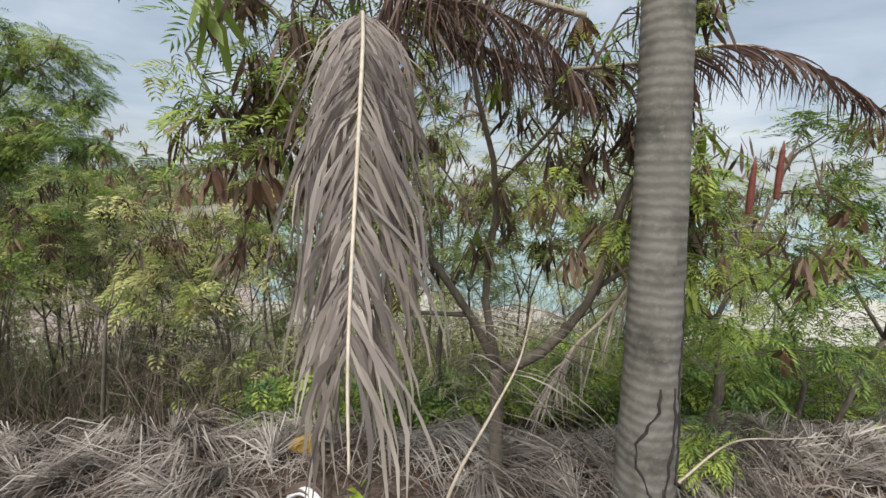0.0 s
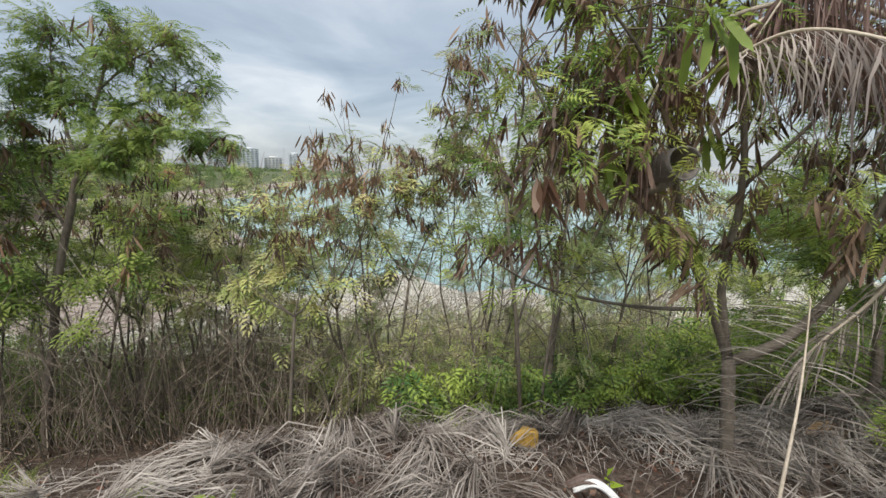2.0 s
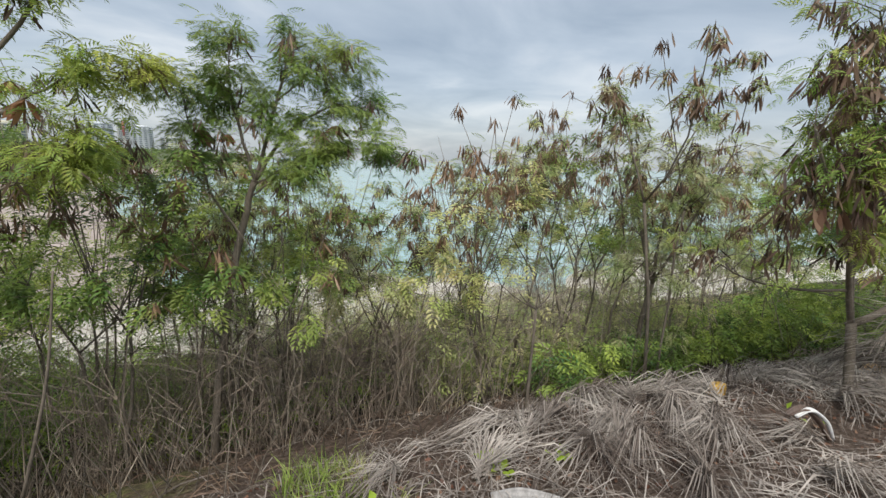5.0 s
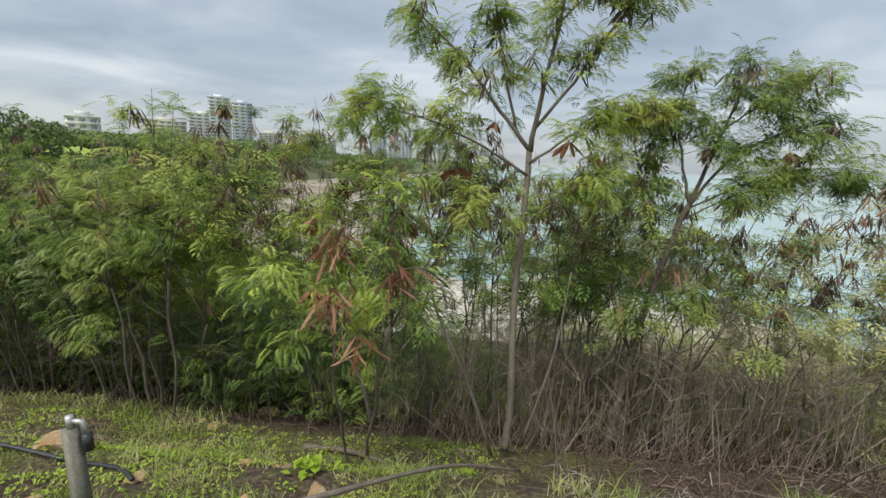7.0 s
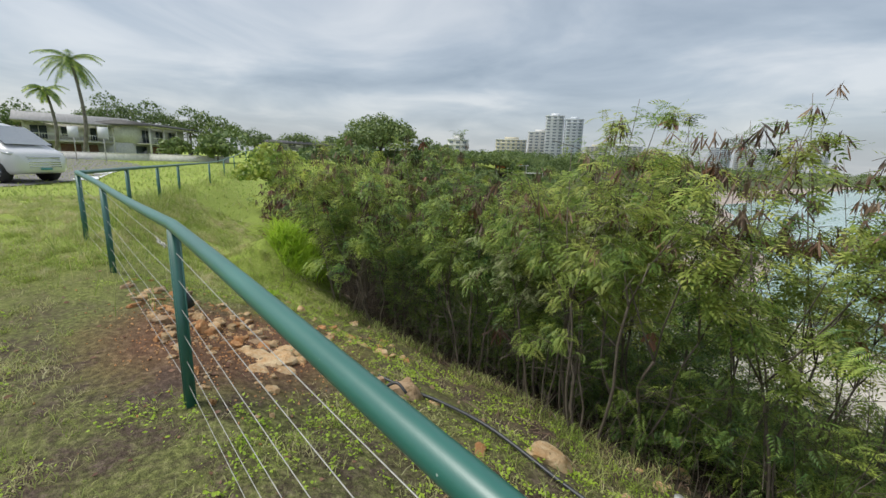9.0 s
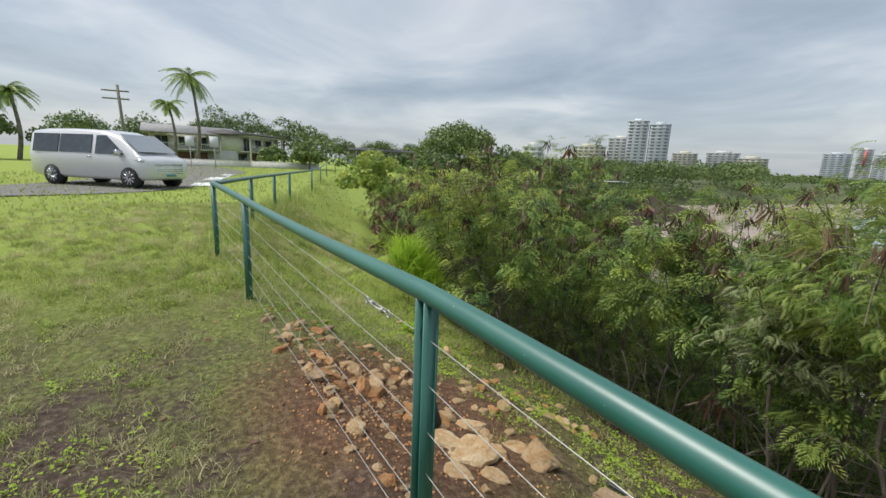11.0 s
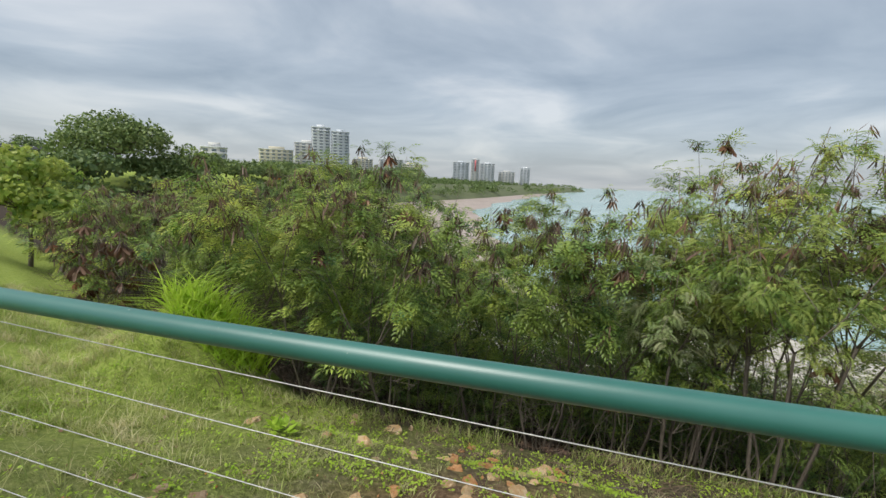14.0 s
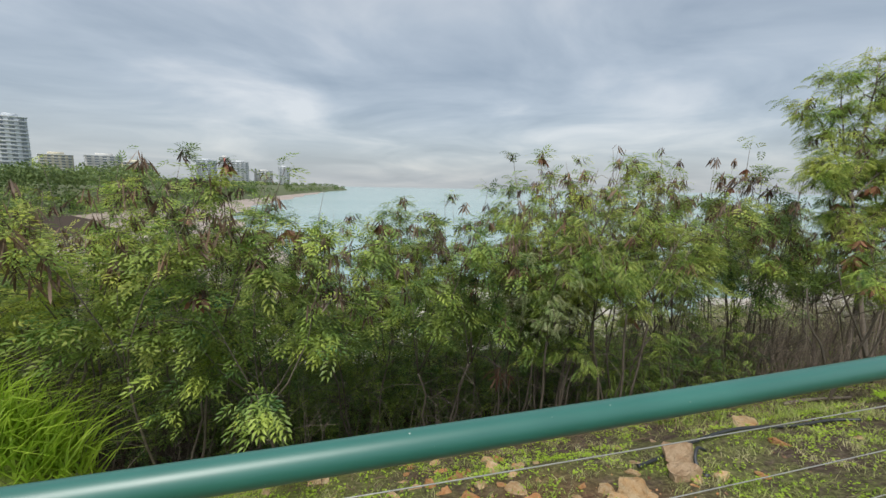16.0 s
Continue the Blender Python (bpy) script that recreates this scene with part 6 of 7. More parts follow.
# gravel washed out among the stones
vb = Build()
n = 1100
vx = -10.6 + gr.normal(scale=0.6, size=n)
vy = edge_y(vx) + 0.5 + gr.normal(scale=0.36, size=n)
d = gr.normal(size=(n, 3))
vb.stamp([(1, 0, 0), (-1, 0.1, 0), (0, 1, 0.1), (0.1, -1, 0), (0, 0.1, 0.7), (0.1, 0, -0.7)], None, frames_from(d, gr.normal(size=(n, 3)), gr.uniform(0.004, 0.014, n), np.stack([vx, vy, land(vx, vy) + 0.003], 1)),
         [(0, 2, 4), (2, 1, 4), (1, 3, 4), (3, 0, 4), (2, 0, 5), (1, 2, 5), (3, 1, 5), (0, 3, 5)])
tagged(part("gravel", vb, M["rock_orange"]), "small orange-brown gravel scattered on reddish soil", "gravel", kind="stuff")


# ---------------------------------------------------------------- road, van, house and the town across the bay
M["asphalt"] = simple("asphalt", (0.13, 0.125, 0.12), (0.23, 0.22, 0.21), 1.5, 0.9, 0, 0.4, 0.01)
M["white_wall"] = simple("white_render", (0.58, 0.57, 0.53), (0.76, 0.75, 0.72), 0.6, 0.8, 0, 0.1)
M["grey_wall"] = simple("grey_render", (0.46, 0.47, 0.47), (0.60, 0.61, 0.61), 0.6, 0.8, 0, 0.1)
M["cream_wall"] = simple("cream_render", (0.55, 0.50, 0.36), (0.70, 0.65, 0.50), 0.3, 0.8, 0, 0)
# tower walls are paler than concrete: distance haze is mixed into the colour
M["tower_wall"] = simple("pale_grey_concrete", (0.64, 0.67, 0.69), (0.76, 0.78, 0.80), 0.1, 0.8, 0, 0)
M["tower_blue"] = simple("blue_grey_concrete", (0.55, 0.60, 0.65), (0.66, 0.70, 0.74), 0.1, 0.7, 0, 0)
M["red_panel"] = simple("red_panel", (0.50, 0.12, 0.13), (0.60, 0.17, 0.18), 0.1, 0.6, 0, 0)
M["dark_glass"] = simple("dark_window", (0.03, 0.04, 0.05), (0.08, 0.10, 0.12), 0.5, 0.15, 0, 0)
# town panes lightened; haze and sky reflection are painted into the base colour
M["hazed_glass"] = simple("hazed_window", (0.20, 0.24, 0.28), (0.32, 0.36, 0.40), 0.2, 0.15, 0, 0)
M["metal_roof"] = simple("metal_roof", (0.22, 0.22, 0.22), (0.34, 0.34, 0.33), 0.7, 0.7, 0.0, 0.2, 0.02, (6, 0.4, 1))
M["dark_roof"] = simple("dark_metal_roof", (0.05, 0.05, 0.055), (0.10, 0.10, 0.10), 0.7, 0.7, 0.0, 0.2, 0.02, (6, 0.4, 1))
M["brick_red"] = simple("brown_brick", (0.20, 0.11, 0.08), (0.34, 0.20, 0.15), 3, 0.85, 0, 0.2)
M["van_paint"] = simple("silver_white_paint", (0.66, 0.67, 0.70), (0.67, 0.68, 0.71), 40, 0.3, 0.0, 0)
M["van_paint"].node_tree.nodes["Principled BSDF"].inputs["Coat Weight"].default_value = 0.7
M["van_screen"] = simple("windscreen_glass", (0.42, 0.45, 0.47), (0.46, 0.49, 0.51), 3, 0.06, 0.8, 0)
M["rubber"] = simple("tyre_rubber", (0.015, 0.015, 0.016), (0.04, 0.04, 0.04), 20, 0.8)
M["chrome"] = simple("chrome", (0.55, 0.56, 0.58), (0.75, 0.76, 0.78), 5, 0.15, 1.0, 0)
M["lamp_glass"] = simple("headlamp_glass", (0.45, 0.48, 0.52), (0.65, 0.68, 0.72), 8, 0.1, 0.2, 0)
M["teal_plate"] = simple("teal_plate", (0.04, 0.22, 0.26), (0.08, 0.32, 0.36), 8, 0.4)


def ribbon(name, pts, width, mat, label, category, rise=0.012):
    line = smooth_line([(x, y, 0) for x, y in pts], 60)
    b = Build()
    vs = []
    for i, p in enumerate(line):
        d = (line[min(i + 1, 59)] - line[max(i - 1, 0)]).normalized()
        n = Vector((-d.y, d.x, 0))
        for k in (-0.5, -0.25, 0, 0.25, 0.5):
            q = p + n * width * k
            vs.append((q.x, q.y, hz_at(q.x, q.y) + rise))
    b.add(vs, [(i * 5 + k, i * 5 + 5 + k, i * 5 + 6 + k, i * 5 + 1 + k) for i in range(59) for k in range(4)])
    return tagged(part(name, b, mat, smooth=True), label, category, kind="structure")


ribbon("road", [(-13, -26), (-20, -14), (-25.5, -7.5), (-35, -6.6), (-50, -7.5), (-75, -22)], 5.0, M["asphalt"], "grey asphalt road beside the lawn", "road", 0.03)
ribbon("footpath", [(-27.5, -4.2), (-33, -4.4), (-40, -4.2)], 0.8, M["tower_wall"], "narrow concrete strip in the grass", "path", 0.03)

# low white wall before the house
b = Build()
wpts = [(-57.0, -11.5), (-58.2, -4.0), (-58.8, 3.2)]
for (x0, y0), (x1, y1) in zip(wpts[:-1], wpts[1:]):
    d = Vector((x1 - x0, y1 - y0, 0))
    mm = Matrix.Translation((x0, y0, 0)) @ Matrix.Rotation(math.atan2(d.y, d.x), 4, "Z")
    g = hz_at((x0 + x1) / 2, (y0 + y1) / 2)
    b.box((0, -0.1, g - 0.4), (d.length, 0.1, g + 0.62), mm)
    b.box((0, -0.14, g + 0.62), (d.length, 0.14, g + 0.70), mm)
tagged(part("garden_wall", b, M["white_wall"]), "long low white garden wall", "wall", kind="structure")


def house(at, angle, length, depth, z0, label, eave, left_gable):
    """A two-storey house with deep eaves, an upper balcony and open bays below."""
    root = thing("house", label, "house", (at[0], at[1], z0))
    root.rotation_euler, root.scale = (0, 0, radians(angle)), (1, 1, 0.9)
    b = Build()
    b.box((0, 1.8, 2.5), (length, depth, eave))
    b.box((0, 2.6, -0.6), (length, depth, 2.5))
    part("wall", b, M["white_wall"] if left_gable else M["grey_wall"], root)
    b = Build()
    b.box((-0.3, 0, 2.35), (length + 0.2, 1.8, 2.5))
    part("balcony_floor", b, M["white_wall"], root)
    b = Build()
    rise = 1.5 if left_gable else 0.7
    b.add([(-1, -0.9, eave), (length + 1, -0.9, eave), (length + 1, depth * 0.5, eave + rise), (-1, depth * 0.5, eave + rise), (length + 1, depth + 0.6, eave), (-1, depth + 0.6, eave),
           (-1, -0.9, eave - 0.18), (length + 1, -0.9, eave - 0.18), (length + 1, depth + 0.6, eave - 0.18), (-1, depth + 0.6, eave - 0.18)],
          [(0, 1, 2, 3), (3, 2, 4, 5), (0, 6, 7, 1), (5, 4, 8, 9), (6, 9, 8, 7)], [(0, 3, 5), (1, 4, 2)])
    b.add([(-1, -0.9, eave), (-1, depth + 0.6, eave), (-1, depth + 0.6, eave - 0.18), (-1, -0.9, eave - 0.18)], [(0, 1, 2, 3)])
    b.add([(length + 1, -0.9, eave), (length + 1, depth + 0.6, eave), (length + 1, depth + 0.6, eave - 0.18), (length + 1, -0.9, eave - 0.18)], [(0, 1, 2, 3)])
    part("roof", b, M["metal_roof"] if left_gable else M["dark_roof"], root)
    for k in range(int(length / 1.0)):
        b = Build()
        b.box((k * 1.0, -0.85, eave - 0.36), (k * 1.0 + 0.12, 1.8, eave - 0.19))
        part("rafter", b, M["white_wall"], root)
    for k in range(int(length / 3.2) + 1):
        b = Build()
        b.box((k * 3.2, -0.02, -0.6), (k * 3.2 + 0.22, 0.2, eave - 0.36))
        part("post", b, M["white_wall"], root)
    b = Build()
    b.box((0, 0.02, 3.42), (length, 0.08, 3.5))
    b.box((0, 0.02, 2.6), (length, 0.08, 2.66))
    for k in range(int(length / 0.3)):
        b.box((k * 0.3, 0.035, 2.66), (k * 0.3 + 0.035, 0.065, 3.42))
    part("railing", b, M["tower_wall"], root)
    for k in range(int(length / 3.2)):
        x = k * 3.2 + 0.7
        w = part("window", _box_build((x, 1.74, 3.3 if k % 2 else 2.6), (x + 1.7, 1.79, 4.7)), M["dark_glass"], root)
        for q in (x - 0.06, x + 0.82, x + 1.7):
            part("window_frame", _box_build((q, 1.70, 3.24 if k % 2 else 2.55), (q + 0.06, 1.735, 4.76)), M["white_wall"], w)
        part("garage_bay", _box_build((x - 0.3, 2.53, -0.5), (x + 2.0, 2.595, 2.05)), M["brick_red"] if k % 3 else M["dark_glass"], root)
    return root


def _box_build(lo, hi):
    b = Build()
    b.box(lo, hi)
    return b


house((-84.6, -5.3), 149.2, 11.4, 8.0, 0.45, "long two-storey house with upper balcony and deep eaves", 5.5, False)
house((-85.5, -19.5), 101, 11.0, 8.0, 0.4, "white two-storey gabled house wing with metal roof", 5.3, True)
house((-103, 15.0), 100, 17, 7.0, 0.6, "low flat-roofed white house behind a hedge", 4.2, False)


# ---------------------------------------------------------------- parked van
def van():
    root = thing("van", "silver-white passenger van parked on the road", "van", (-28.0, -8.25, hz_at(-26.8, -7.0) + 0.02))
    root.rotation_euler = (0, 0, radians(57.5))
    # sections across the body: x along, half width, sill, belt, roof
    prof = [(-1.02, 0.80, 0.42, 1.05, 1.70), (-0.95, 0.90, 0.34, 1.10, 1.90), (-0.3, 0.94, 0.30, 1.12, 1.97), (1.0, 0.95, 0.28, 1.10, 1.99), (2.1, 0.95, 0.28, 1.07, 1.96), (2.75, 0.95, 0.28, 1.05, 1.80),
            (3.3, 0.94, 0.28, 1.05, 1.42), (3.58, 0.93, 0.28, 1.05, 1.16), (3.84, 0.90, 0.30, 1.0, 1.05), (4.0, 0.82, 0.34, 0.86, 0.92), (4.06, 0.70, 0.40, 0.66, 0.70)]
    b = Build()
    vs, ring = [], []
    for x, w, lo, be, hi in prof:
        tw = w * (0.80 if hi > 1.3 else 0.93)
        half = [(0, lo), (w * 0.86, lo), (w, lo + 0.12), (w * 1.0, be), (tw, hi - 0.10 if hi > 1.3 else hi - 0.01), (tw * 0.84, hi), (0, hi + 0.02)]
        loop = [(x, y, z) for y, z in half] + [(x, -y, z) for y, z in half[-2:0:-1]]
        vs += loop
        m = len(loop)
    qs = [(i * m + k, i * m + (k + 1) % m, (i + 1) * m + (k + 1) % m, (i + 1) * m + k) for i in range(len(prof) - 1) for k in range(m)]
    b.add(vs, qs)
    for e in (0, len(prof) - 1):
        idx = [e * m + k for k in range(m)]
        b.t.append(np.array([(idx[0], idx[k], idx[k + 1]) for k in range(1, m - 1)], np.int32))
    part("body", b, M["van_paint"], root, smooth=True)

    def side_panel(name, x0, x1, x1b, z0, z1, mat, y=0.0):
        for s in (1, -1):
            bb = Build()
            ylo, yhi = 0.952, 0.80
            bb.add([(x0, s * ylo, z0), (x1b, s * ylo, z0), (x1, s * yhi, z1), (x0, s * yhi, z1)], [(0, 1, 2, 3)])
            bb.add([(x0, s * (ylo - 0.02), z0), (x1b, s * (ylo - 0.02), z0), (x1, s * (yhi - 0.02), z1), (x0, s * (yhi - 0.02), z1)], [(0, 1, 2, 3)])
            part(name, bb, mat, root, "dark tinted side glass")

    side_panel("side_window", -0.75, 0.35, 0.35, 1.17, 1.80, M["dark_glass"])
    side_panel("side_window", 0.42, 1.78, 1.78, 1.17, 1.80, M["dark_glass"])
    side_panel("front_window", 1.95, 2.35, 3.15, 1.15, 1.78, M["dark_glass"])
    bb = Build()
    bb.add([(2.78, -0.70, 1.80), (2.78, 0.70, 1.80), (3.58, 0.80, 1.21), (3.58, -0.80, 1.21)], [(0, 1, 2, 3)])
    bb.v[-1] = bb.v[-1] + np.array([0.03, 0, 0.05], np.float32)
    part("windscreen", bb, M["van_screen"], root)
    for k in range(5):
        part("grille_bar", _box_build((3.96 + 0.02 * (k < 3), -0.56, 0.52 + k * 0.075), (4.045 + 0.02 * (k < 3), 0.56, 0.555 + k * 0.075)), M["chrome"], root, "chrome grille bar")
    part("grille", _box_build((3.86, -0.6, 0.5), (4.022, 0.6, 0.86)), M["dark_glass"], root)
    part("number_plate", _box_build((4.022, -0.2, 0.43), (4.085, 0.2, 0.50)), M["teal_plate"], root, "teal number plate")
    for s in (1, -1):
        bb = Build()
        bb.tube([(3.96, s * 0.62, 0.88), (3.82, s * 0.86, 0.95), (3.58, s * 0.93, 1.0)], [0.06, 0.075, 0.03], 8)
        part("headlight", bb, M["lamp_glass"], root, "slanted clear headlight")
        bb = Build()
        bb.tube([(3.0, s * 0.95, 1.16), (3.02, s * 1.08, 1.18)], [0.03, 0.04], 6)
        bb.box((2.93, s * 1.02 - 0.09, 1.10), (3.08, s * 1.02 + 0.09, 1.30))
        part("mirror", bb, M["chrome"], root, "chrome wing mirror")
        part("door_handle", _box_build((1.60, s * 0.955 - 0.012, 1.02), (1.80, s * 0.955 + 0.012, 1.05)), M["chrome"], root)
        for x in (0.0, 3.28):
            bb = Build()
            line = [(x, s * 0.955, 0.36), (x, s * 0.70, 0.36)]
            bb.tube(line, 0.36, 26)
            wheel = part("wheel", bb, M["rubber"], root, smooth=False)
            bb = Build()
            bb.tube([(x, s * 0.962, 0.36), (x, s * 0.90, 0.36)], 0.235, 26)
            part("rim", bb, M["dark_glass"], wheel)
            for k in range(10):
                a = k * 0.6283
                bb = Build()
                bb.tube([(x + 0.04 * math.cos(a), s * 0.968, 0.36 + 0.04 * math.sin(a)), (x + 0.24 * math.cos(a), s * 0.968, 0.36 + 0.24 * math.sin(a))], [0.018, 0.024], 5)
                part("spoke", bb, M["chrome"], wheel)
    return root


van()


# ---------------------------------------------------------------- town
def block(label, centre, width, depth, z0, z1, angle, floors, cols, wall, group="", band=True):
    """A block of flats: walls, a row of windows and a balcony slab on each floor, a roof plant room."""
    root = thing("apartment_building", label, "building", (centre[0], centre[1], z0), group)
    root.rotation_euler = (0, 0, radians(angle))
    H = z1 - z0
    part("wall", _box_build((-width / 2, 0, 0), (width / 2, depth, H)), wall, root)
    fh = H / floors
    # windows use the lightened glass that carries the haze
    win = _box_build((-width / cols * 0.27, -0.25, fh * 0.32), (width / cols * 0.27, -0.02, fh * 0.78)).mesh("window", M["hazed_glass"])
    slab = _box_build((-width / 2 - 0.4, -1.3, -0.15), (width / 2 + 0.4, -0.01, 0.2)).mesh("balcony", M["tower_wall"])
    swin = _box_build((-0.3, -depth * 0.16, fh * 0.32), (-0.02, depth * 0.16, fh * 0.78)).mesh("window", M["hazed_glass"])
    for f in range(floors):
        for c in range(cols):
            w = part("window", win, None, root)
            w.location = (-width / 2 + (c + 0.5) * width / cols, 0, f * fh)
        for c in range(2):
            for sx, off in ((-width / 2, 0.0), (width / 2 + 0.3, 0.0)):
                w = part("window", swin, None, root)
                w.location = (sx, depth * (0.28 + 0.44 * c), f * fh)
        if band and f:
            s_ = part("balcony", slab, None, root)
            s_.location = (0, 0, f * fh)
    part("roof", _box_build((-width / 2 - 0.6, -0.8, H), (width / 2 + 0.6, depth + 0.6, H + 0.5)), M["tower_wall"], root)
    part("plant_room", _box_build((-width * 0.22, depth * 0.3, H + 0.5), (width * 0.25, depth * 0.7, H + 3.2)), wall, root)
    return root


TOWN = "town across the bay"
block("tall pale grey apartment tower with balconies", (-344, 342), 19, 16, 0, 54, 46, 17, 3, M["tower_wall"], TOWN)
block("tall blue-grey apartment tower with balconies", (-329, 356), 18, 16, 0, 50.5, 46, 16, 3, M["tower_blue"], TOWN)
block("stepped apartment block with blue end wall", (-356, 333), 25, 16, 0, 37, 46, 12, 4, M["white_wall"], TOWN)
block("cream mid-rise flats with long balconies", (-360, 296), 32, 15, 0, 27, 50, 8, 6, M["cream_wall"], TOWN)
block("cream office block in the town", (-386, 465), 27, 16, 0, 28, 42, 10, 5, M["cream_wall"], TOWN)
block("white stepped hotel block", (-366, 505), 34, 16, 0, 30, 40, 11, 5, M["white_wall"], TOWN)
block("low pale hotel wing", (-340, 520), 30, 16, 0, 24, 40, 8, 5, M["cream_wall"], TOWN)
block("grey glass apartment block", (-398, 806), 34, 20, 0, 43, 25, 13, 4, M["tower_blue"], TOWN)
block("tall white apartment block with red stripe", (-371, 820), 17, 20, 0, 50, 25, 15, 2, M["white_wall"], TOWN)
b_red = part("red_stripe", _box_build((-1.6, -1.9, 26), (1.6, -1.4, 48.5)), M["red_panel"], bpy.data.objects["apartment_building.008"], "vertical red facade stripe")
block("grey apartment block with windows", (-348, 832), 30, 20, 0, 42, 25, 13, 4, M["tower_wall"], TOWN)
block("low white flats by the bay", (-318, 870), 34, 18, 0, 27, 22, 8, 5, M["white_wall"], TOWN)
block("lone slim grey tower", (-303, 955), 22, 18, 0, 39, 20, 12, 3, M["tower_wall"], TOWN)
block("white flats among trees", (-360, 232), 14, 12, 0, 23, 55, 6, 3, M["white_wall"], TOWN)
block("small white flats among trees", (-259, 163), 14, 10, 0, 17, 55, 5, 3, M["white_wall"], TOWN)


# ---------------------------------------------------------------- trees by the road and towards the headland
def leafy_tree(name, label, at, radius, top, seed, mat="leaf_far", count=2600, size=0.35, trunk=0.25, squash=0.8, lowest=0.34):
    """A broad tree: trunk, limbs, and a crown of many small clumps in several lobes."""
    r = np.random.default_rng(seed)
    x, y = at
    g = hz_at(x, y)
    root = thing(name, label, "tree", (x, y, g))
    H = top - g
    tb = Build()
    tb.tube(smooth_line([(0, 0, -0.2), (0.1, 0.05, H * 0.2), (0.0, 0.1, H * 0.45)], 7), np.linspace(trunk, trunk * 0.6, 7), 8)
    cb = Build()
    lobes = 11
    for k in range(lobes):
        a = k * 2.4
        rr_ = radius * (0.0 if k == 0 else 0.62) * r.uniform(0.8, 1.05)
        c = Vector((math.cos(a) * rr_, math.sin(a) * rr_, H * (0.72 if k == 0 else r.uniform(lowest, 0.66))))
        tb.tube(smooth_line([(0, 0.1, H * 0.40), c * 0.55 + Vector((0, 0, H * 0.18)), c], 5), np.linspace(trunk * 0.45, trunk * 0.1, 5), 5)
        clump_cloud(cb, tuple(c), min(radius * r.uniform(0.42, 0.56), (H - c.z) / squash * 1.05 + 0.1), count // lobes, size, squash)
    part("trunk", tb, M["bark"], root, smooth=True)
    tagged(part("crown", cb, M[mat], root), kind="stuff")
    return root


leafy_tree("broad_tree", "large dark green rounded fig tree", (-80.4, 30.0), 7.5, 9.6, 301, "leaf_far", 9000, 0.38, 0.5)
leafy_tree("broad_tree", "dark green trees beside the fig", (-77, 38), 5.0, 6.0, 302, "leaf_far", 4200, 0.4, 0.3)
leafy_tree("small_tree", "small light green tree by the fence", (-22.7, 1.9), 1.2, 2.45, 303, "leaf", 3600, 0.12, 0.05)
leafy_tree("small_tree", "rounded green garden shrub by the house", (-57, 2.0), 2.0, 3.7, 304, "leaf_far", 1600, 0.3, 0.1)
leafy_tree("small_tree", "green garden shrub by the house", (-60, -1.6), 1.6, 3.2, 305, "leaf_far", 1200, 0.3, 0.1)
for k, (x, y, rad_, top) in enumerate(((-100, -12, 4.5, 12.5), (-101, -6, 4.5, 12), (-102, 0, 4.5, 11.5), (-99, 5, 4, 9.5), (-95, -22, 4.5, 9), (-92, -30, 4, 8.5), (-110, 22, 4.5, 7.5), (-112, 30, 4, 7.5), (-108, 12, 4, 7.5), (-62, -21, 2.5, 4.2), (-60, -27, 3, 5.5), (-57, -33, 3, 6.5), (-52, -36, 3, 6))):
    leafy_tree("garden_tree", "dark green garden tree behind the houses", (x, y), rad_, top, 310 + k, "leaf_far", 3000, 0.3, 0.25)
for k in range(46):
    u = k / 45
    x = -66 - 90 * u + rng.uniform(-4, 4)
    y = float(edge_y(x)) + rng.uniform(-9, 3)
    leafy_tree("shore_tree", "dark green tree in the coastal belt", (x, y), rng.uniform(2.6, 4.6) * (1 + 0.5 * u), (2.2 + 4.0 * u) + rng.uniform(-0.8, 1.4), 340 + k, "leaf_far", 850, 0.5, 0.2)
fl = Build()
for c in ((-101, 75, 1.2), (-103, 77, 0.6), (-108, 88, 0.9)):
    clump_cloud(fl, c, 1.6, 160, 0.35)
tagged(part("flame_tree_blossom", fl, simple("orange_blossom", (0.65, 0.10, 0.02), (0.80, 0.20, 0.05), 4, 0.6)), "bright orange-red blossom of a flame tree", "blossom", kind="stuff")
hb2 = Build()
for k in range(26):
    clump_cloud(hb2, (-92 - 0.25 * k, 14 + 0.75 * k, hz_at(-94, 20) + 0.5), 0.9, 90, 0.25, 0.8)
tagged(part("hedge", hb2, M["leaf_far"]), "clipped green hedge before the low house", "hedge", kind="stuff")


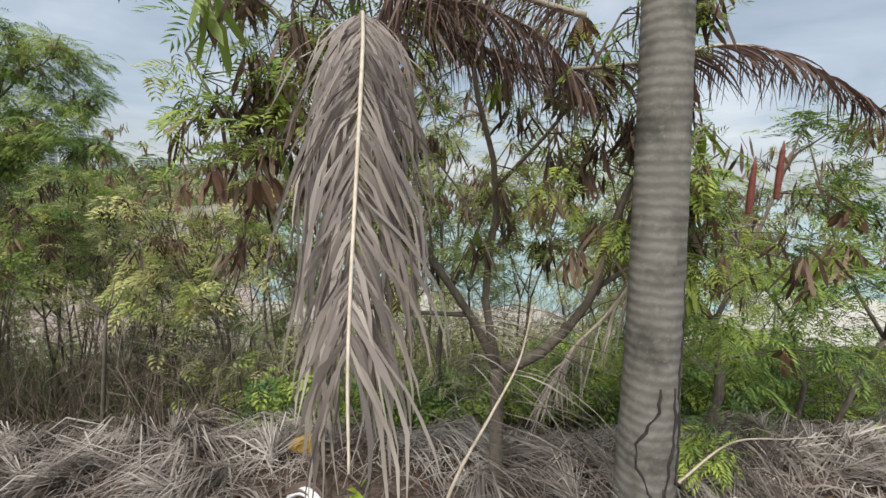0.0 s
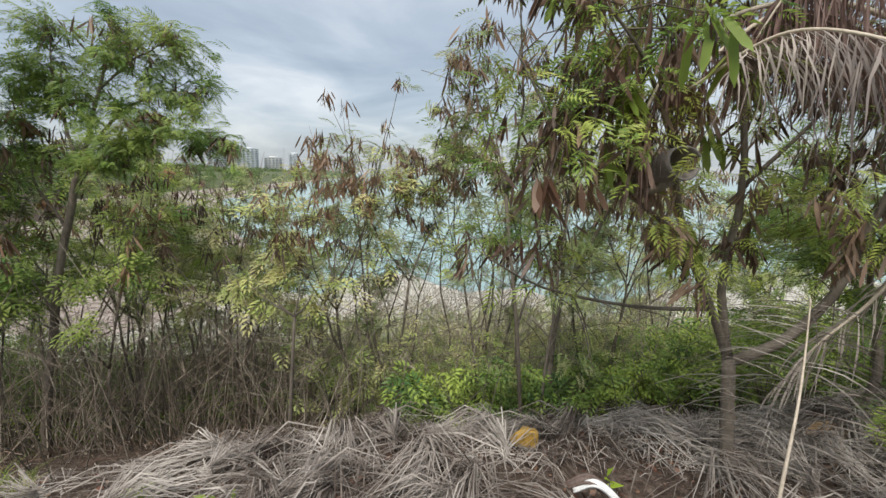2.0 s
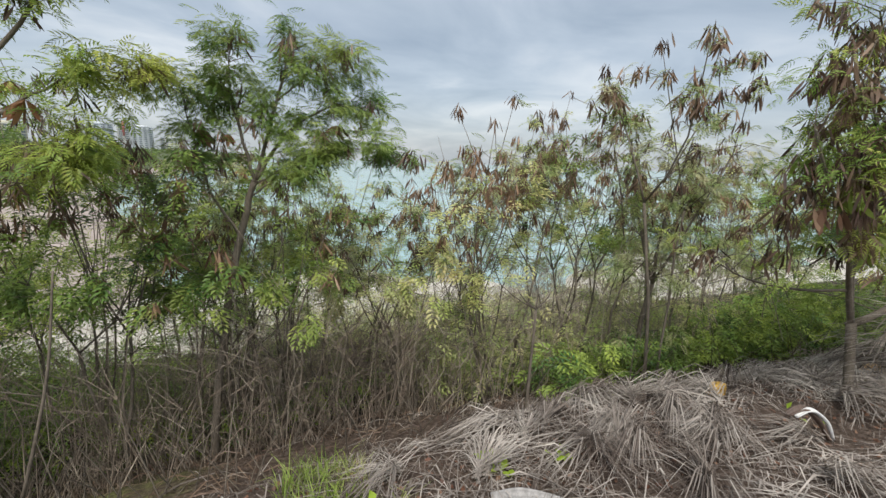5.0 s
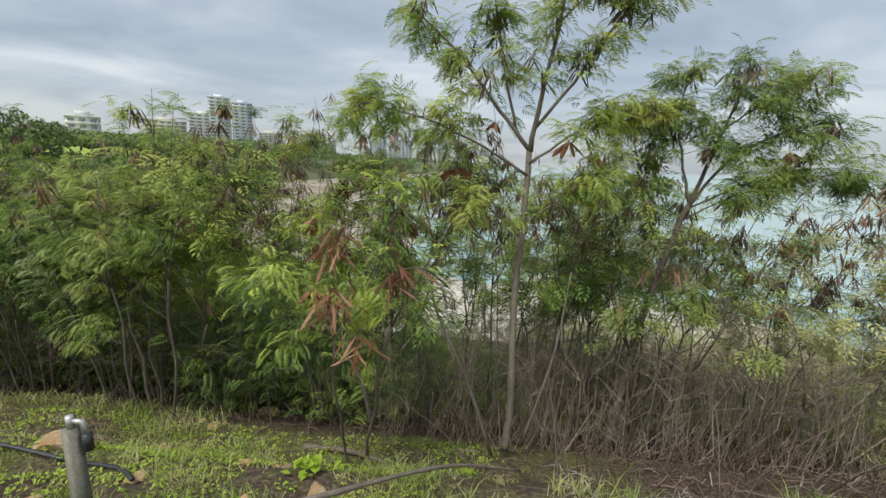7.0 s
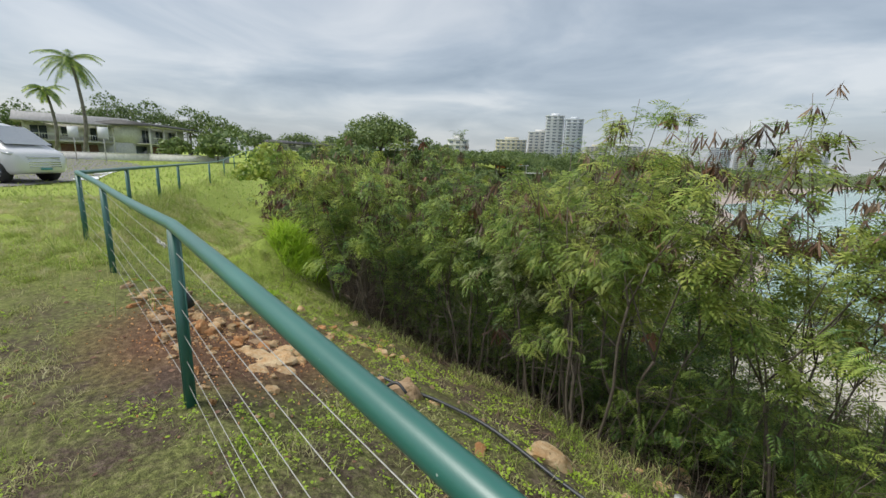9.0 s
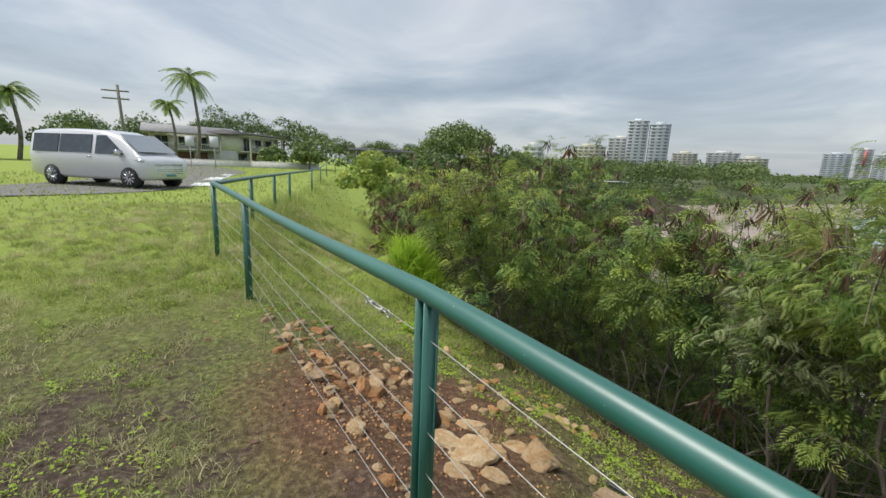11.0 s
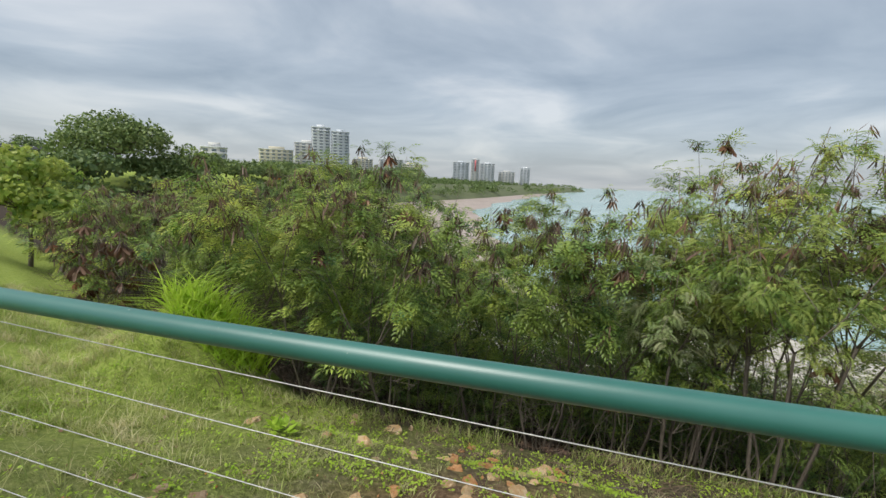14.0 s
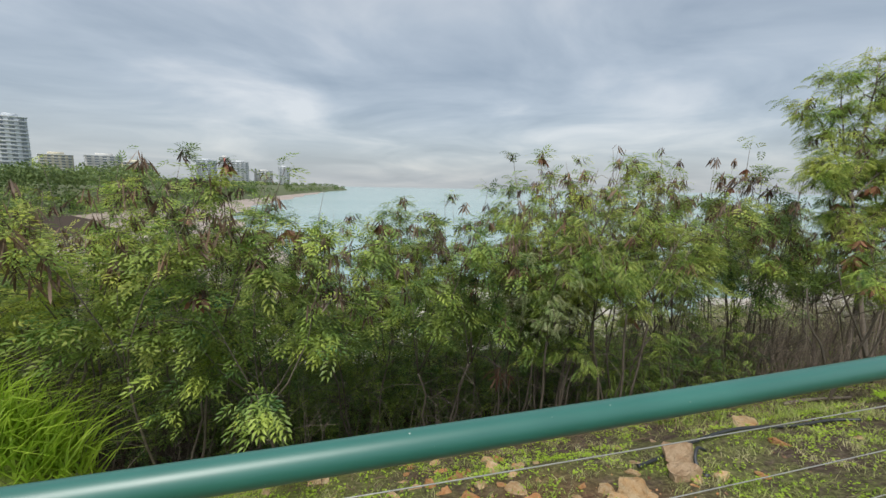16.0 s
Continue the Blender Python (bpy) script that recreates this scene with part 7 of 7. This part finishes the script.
def palm_tree(at, top, seed, spread, label):
    r = np.random.default_rng(seed)
    x, y = at
    g = hz_at(x, y)
    root = thing("palm_tree", label, "palm tree", (x, y, g))
    H = top - g
    b = Build()
    b.tube(smooth_line([(0, 0, -0.2), (0.3, 0.5, H * 0.35), (0.1, 0.3, H * 0.7), (-0.1, -0.1, H)], 14), np.linspace(0.2, 0.11, 14), 8)
    part("trunk", b, M["palm_bark"], root, smooth=True)
    for k in range(26):
        a = k * 2.399
        el_ = r.uniform(-0.5, 0.9)
        L = spread * r.uniform(0.85, 1.1)
        line, q = [], Vector((-0.1, -0.1, H))
        v = Vector((math.cos(a) * math.cos(el_), math.sin(a) * math.cos(el_), math.sin(el_)))
        for s in range(10):
            line.append(q.copy())
            v = (v + Vector((0, 0, -0.16))).normalized()
            q = q + v * (L / 9)
        bb = Build()
        bb.tube(line, np.linspace(0.04, 0.01, 10), 4)
        for s in range(1, 10):
            for h in range(5):
                p = line[s - 1].lerp(line[s], h / 5)
                d = (line[s] - line[s - 1]).normalized()
                o = d.cross(Vector((0, 0, 1))).normalized()
                for sg in (1, -1):
                    ll = L * 0.22 * math.sin((0.2 + 0.75 * s / 10) * math.pi)
                    e = p + (o * sg * 0.8 + d * 0.5 + Vector((0, 0, -0.45))) * ll
                    bb.add([p, p + d * 0.055, e], None, [(0, 1, 2)])
        part("frond", bb, M["leaf_dark"], root)
    return root


palm_tree((-64.5, -10.0), 10.4, 401, 3.2, "tall coconut palm before the house")
palm_tree((-74, -14.2), 8.2, 402, 2.4, "smaller palm beside the house roof")
palm_tree((-60, -24), 7.0, 403, 2.4, "palm among garden trees")
palm_tree((-62, -27), 6.5, 404, 2.2, "palm among garden trees")
# power pole
pp = thing("power_pole", "leaning timber power pole with cross arms", "power pole", (-57.0, -14.6, hz_at(-57, -14.6)))
b = Build()
b.tube([(0, 0, -0.3), (0.0, -0.25, 7.2)], [0.16, 0.11], 8)
part("pole", b, M["post_grey"], pp, smooth=True)
for z in (6.6, 5.9):
    b = Build()
    b.box((-0.08, -1.5, z), (0.08, 0.6, z + 0.12))
    part("cross_arm", b, M["post_grey"], pp)
# road signs on thin poles
for x, y in ((-52.5, -8.6), (-50.5, -6.4)):
    sg = thing("street_sign", "grey street sign seen from behind", "sign", (x, y, hz_at(x, y)), "street signs")
    b = Build()
    b.tube([(0, 0, -0.2), (0, 0, 2.6)], 0.035, 8)
    part("pole", b, M["steel"], sg)
    part("panel", _box_build((0.04, -0.35, 1.9), (0.07, 0.35, 2.8)), M["tower_wall"], sg)
# shelter roofs by the shore
for x, y in ((-104, 82), (-101, 86)):
    b = Build()
    b.box((-3, -4, 2.2), (3, 4, 2.4))
    sh_ = thing("shelter", "low white shelter roof by the shore", "shelter", (x, y, hz_at(x, y)), "shelters")
    part("roof", b, M["white_wall"], sh_)
    for px, py in ((-2.5, -3.5), (2.5, -3.5), (2.5, 3.5), (-2.5, 3.5)):
        part("post", _box_build((px - 0.1, py - 0.1, -0.5), (px + 0.1, py + 0.1, 2.2)), M["white_wall"], sh_)
# withered shrub at the head of the bank
tree("withered_shrub", "twiggy brown half-dead shrub on the bank", (-17.8, 1.3), 0.75, 0.75, 551, 260, 420, "leaf_dark", 5, 0.35, trunk_r=0.02, low=0.2, dead=40, category="shrub")
tree("withered_shrub", "twiggy brown half-dead shrub on the bank", (-19.6, 1.9), 0.6, 0.8, 552, 260, 380, "leaf_dark", 5, 0.35, trunk_r=0.02, low=0.2, dead=30, category="shrub")
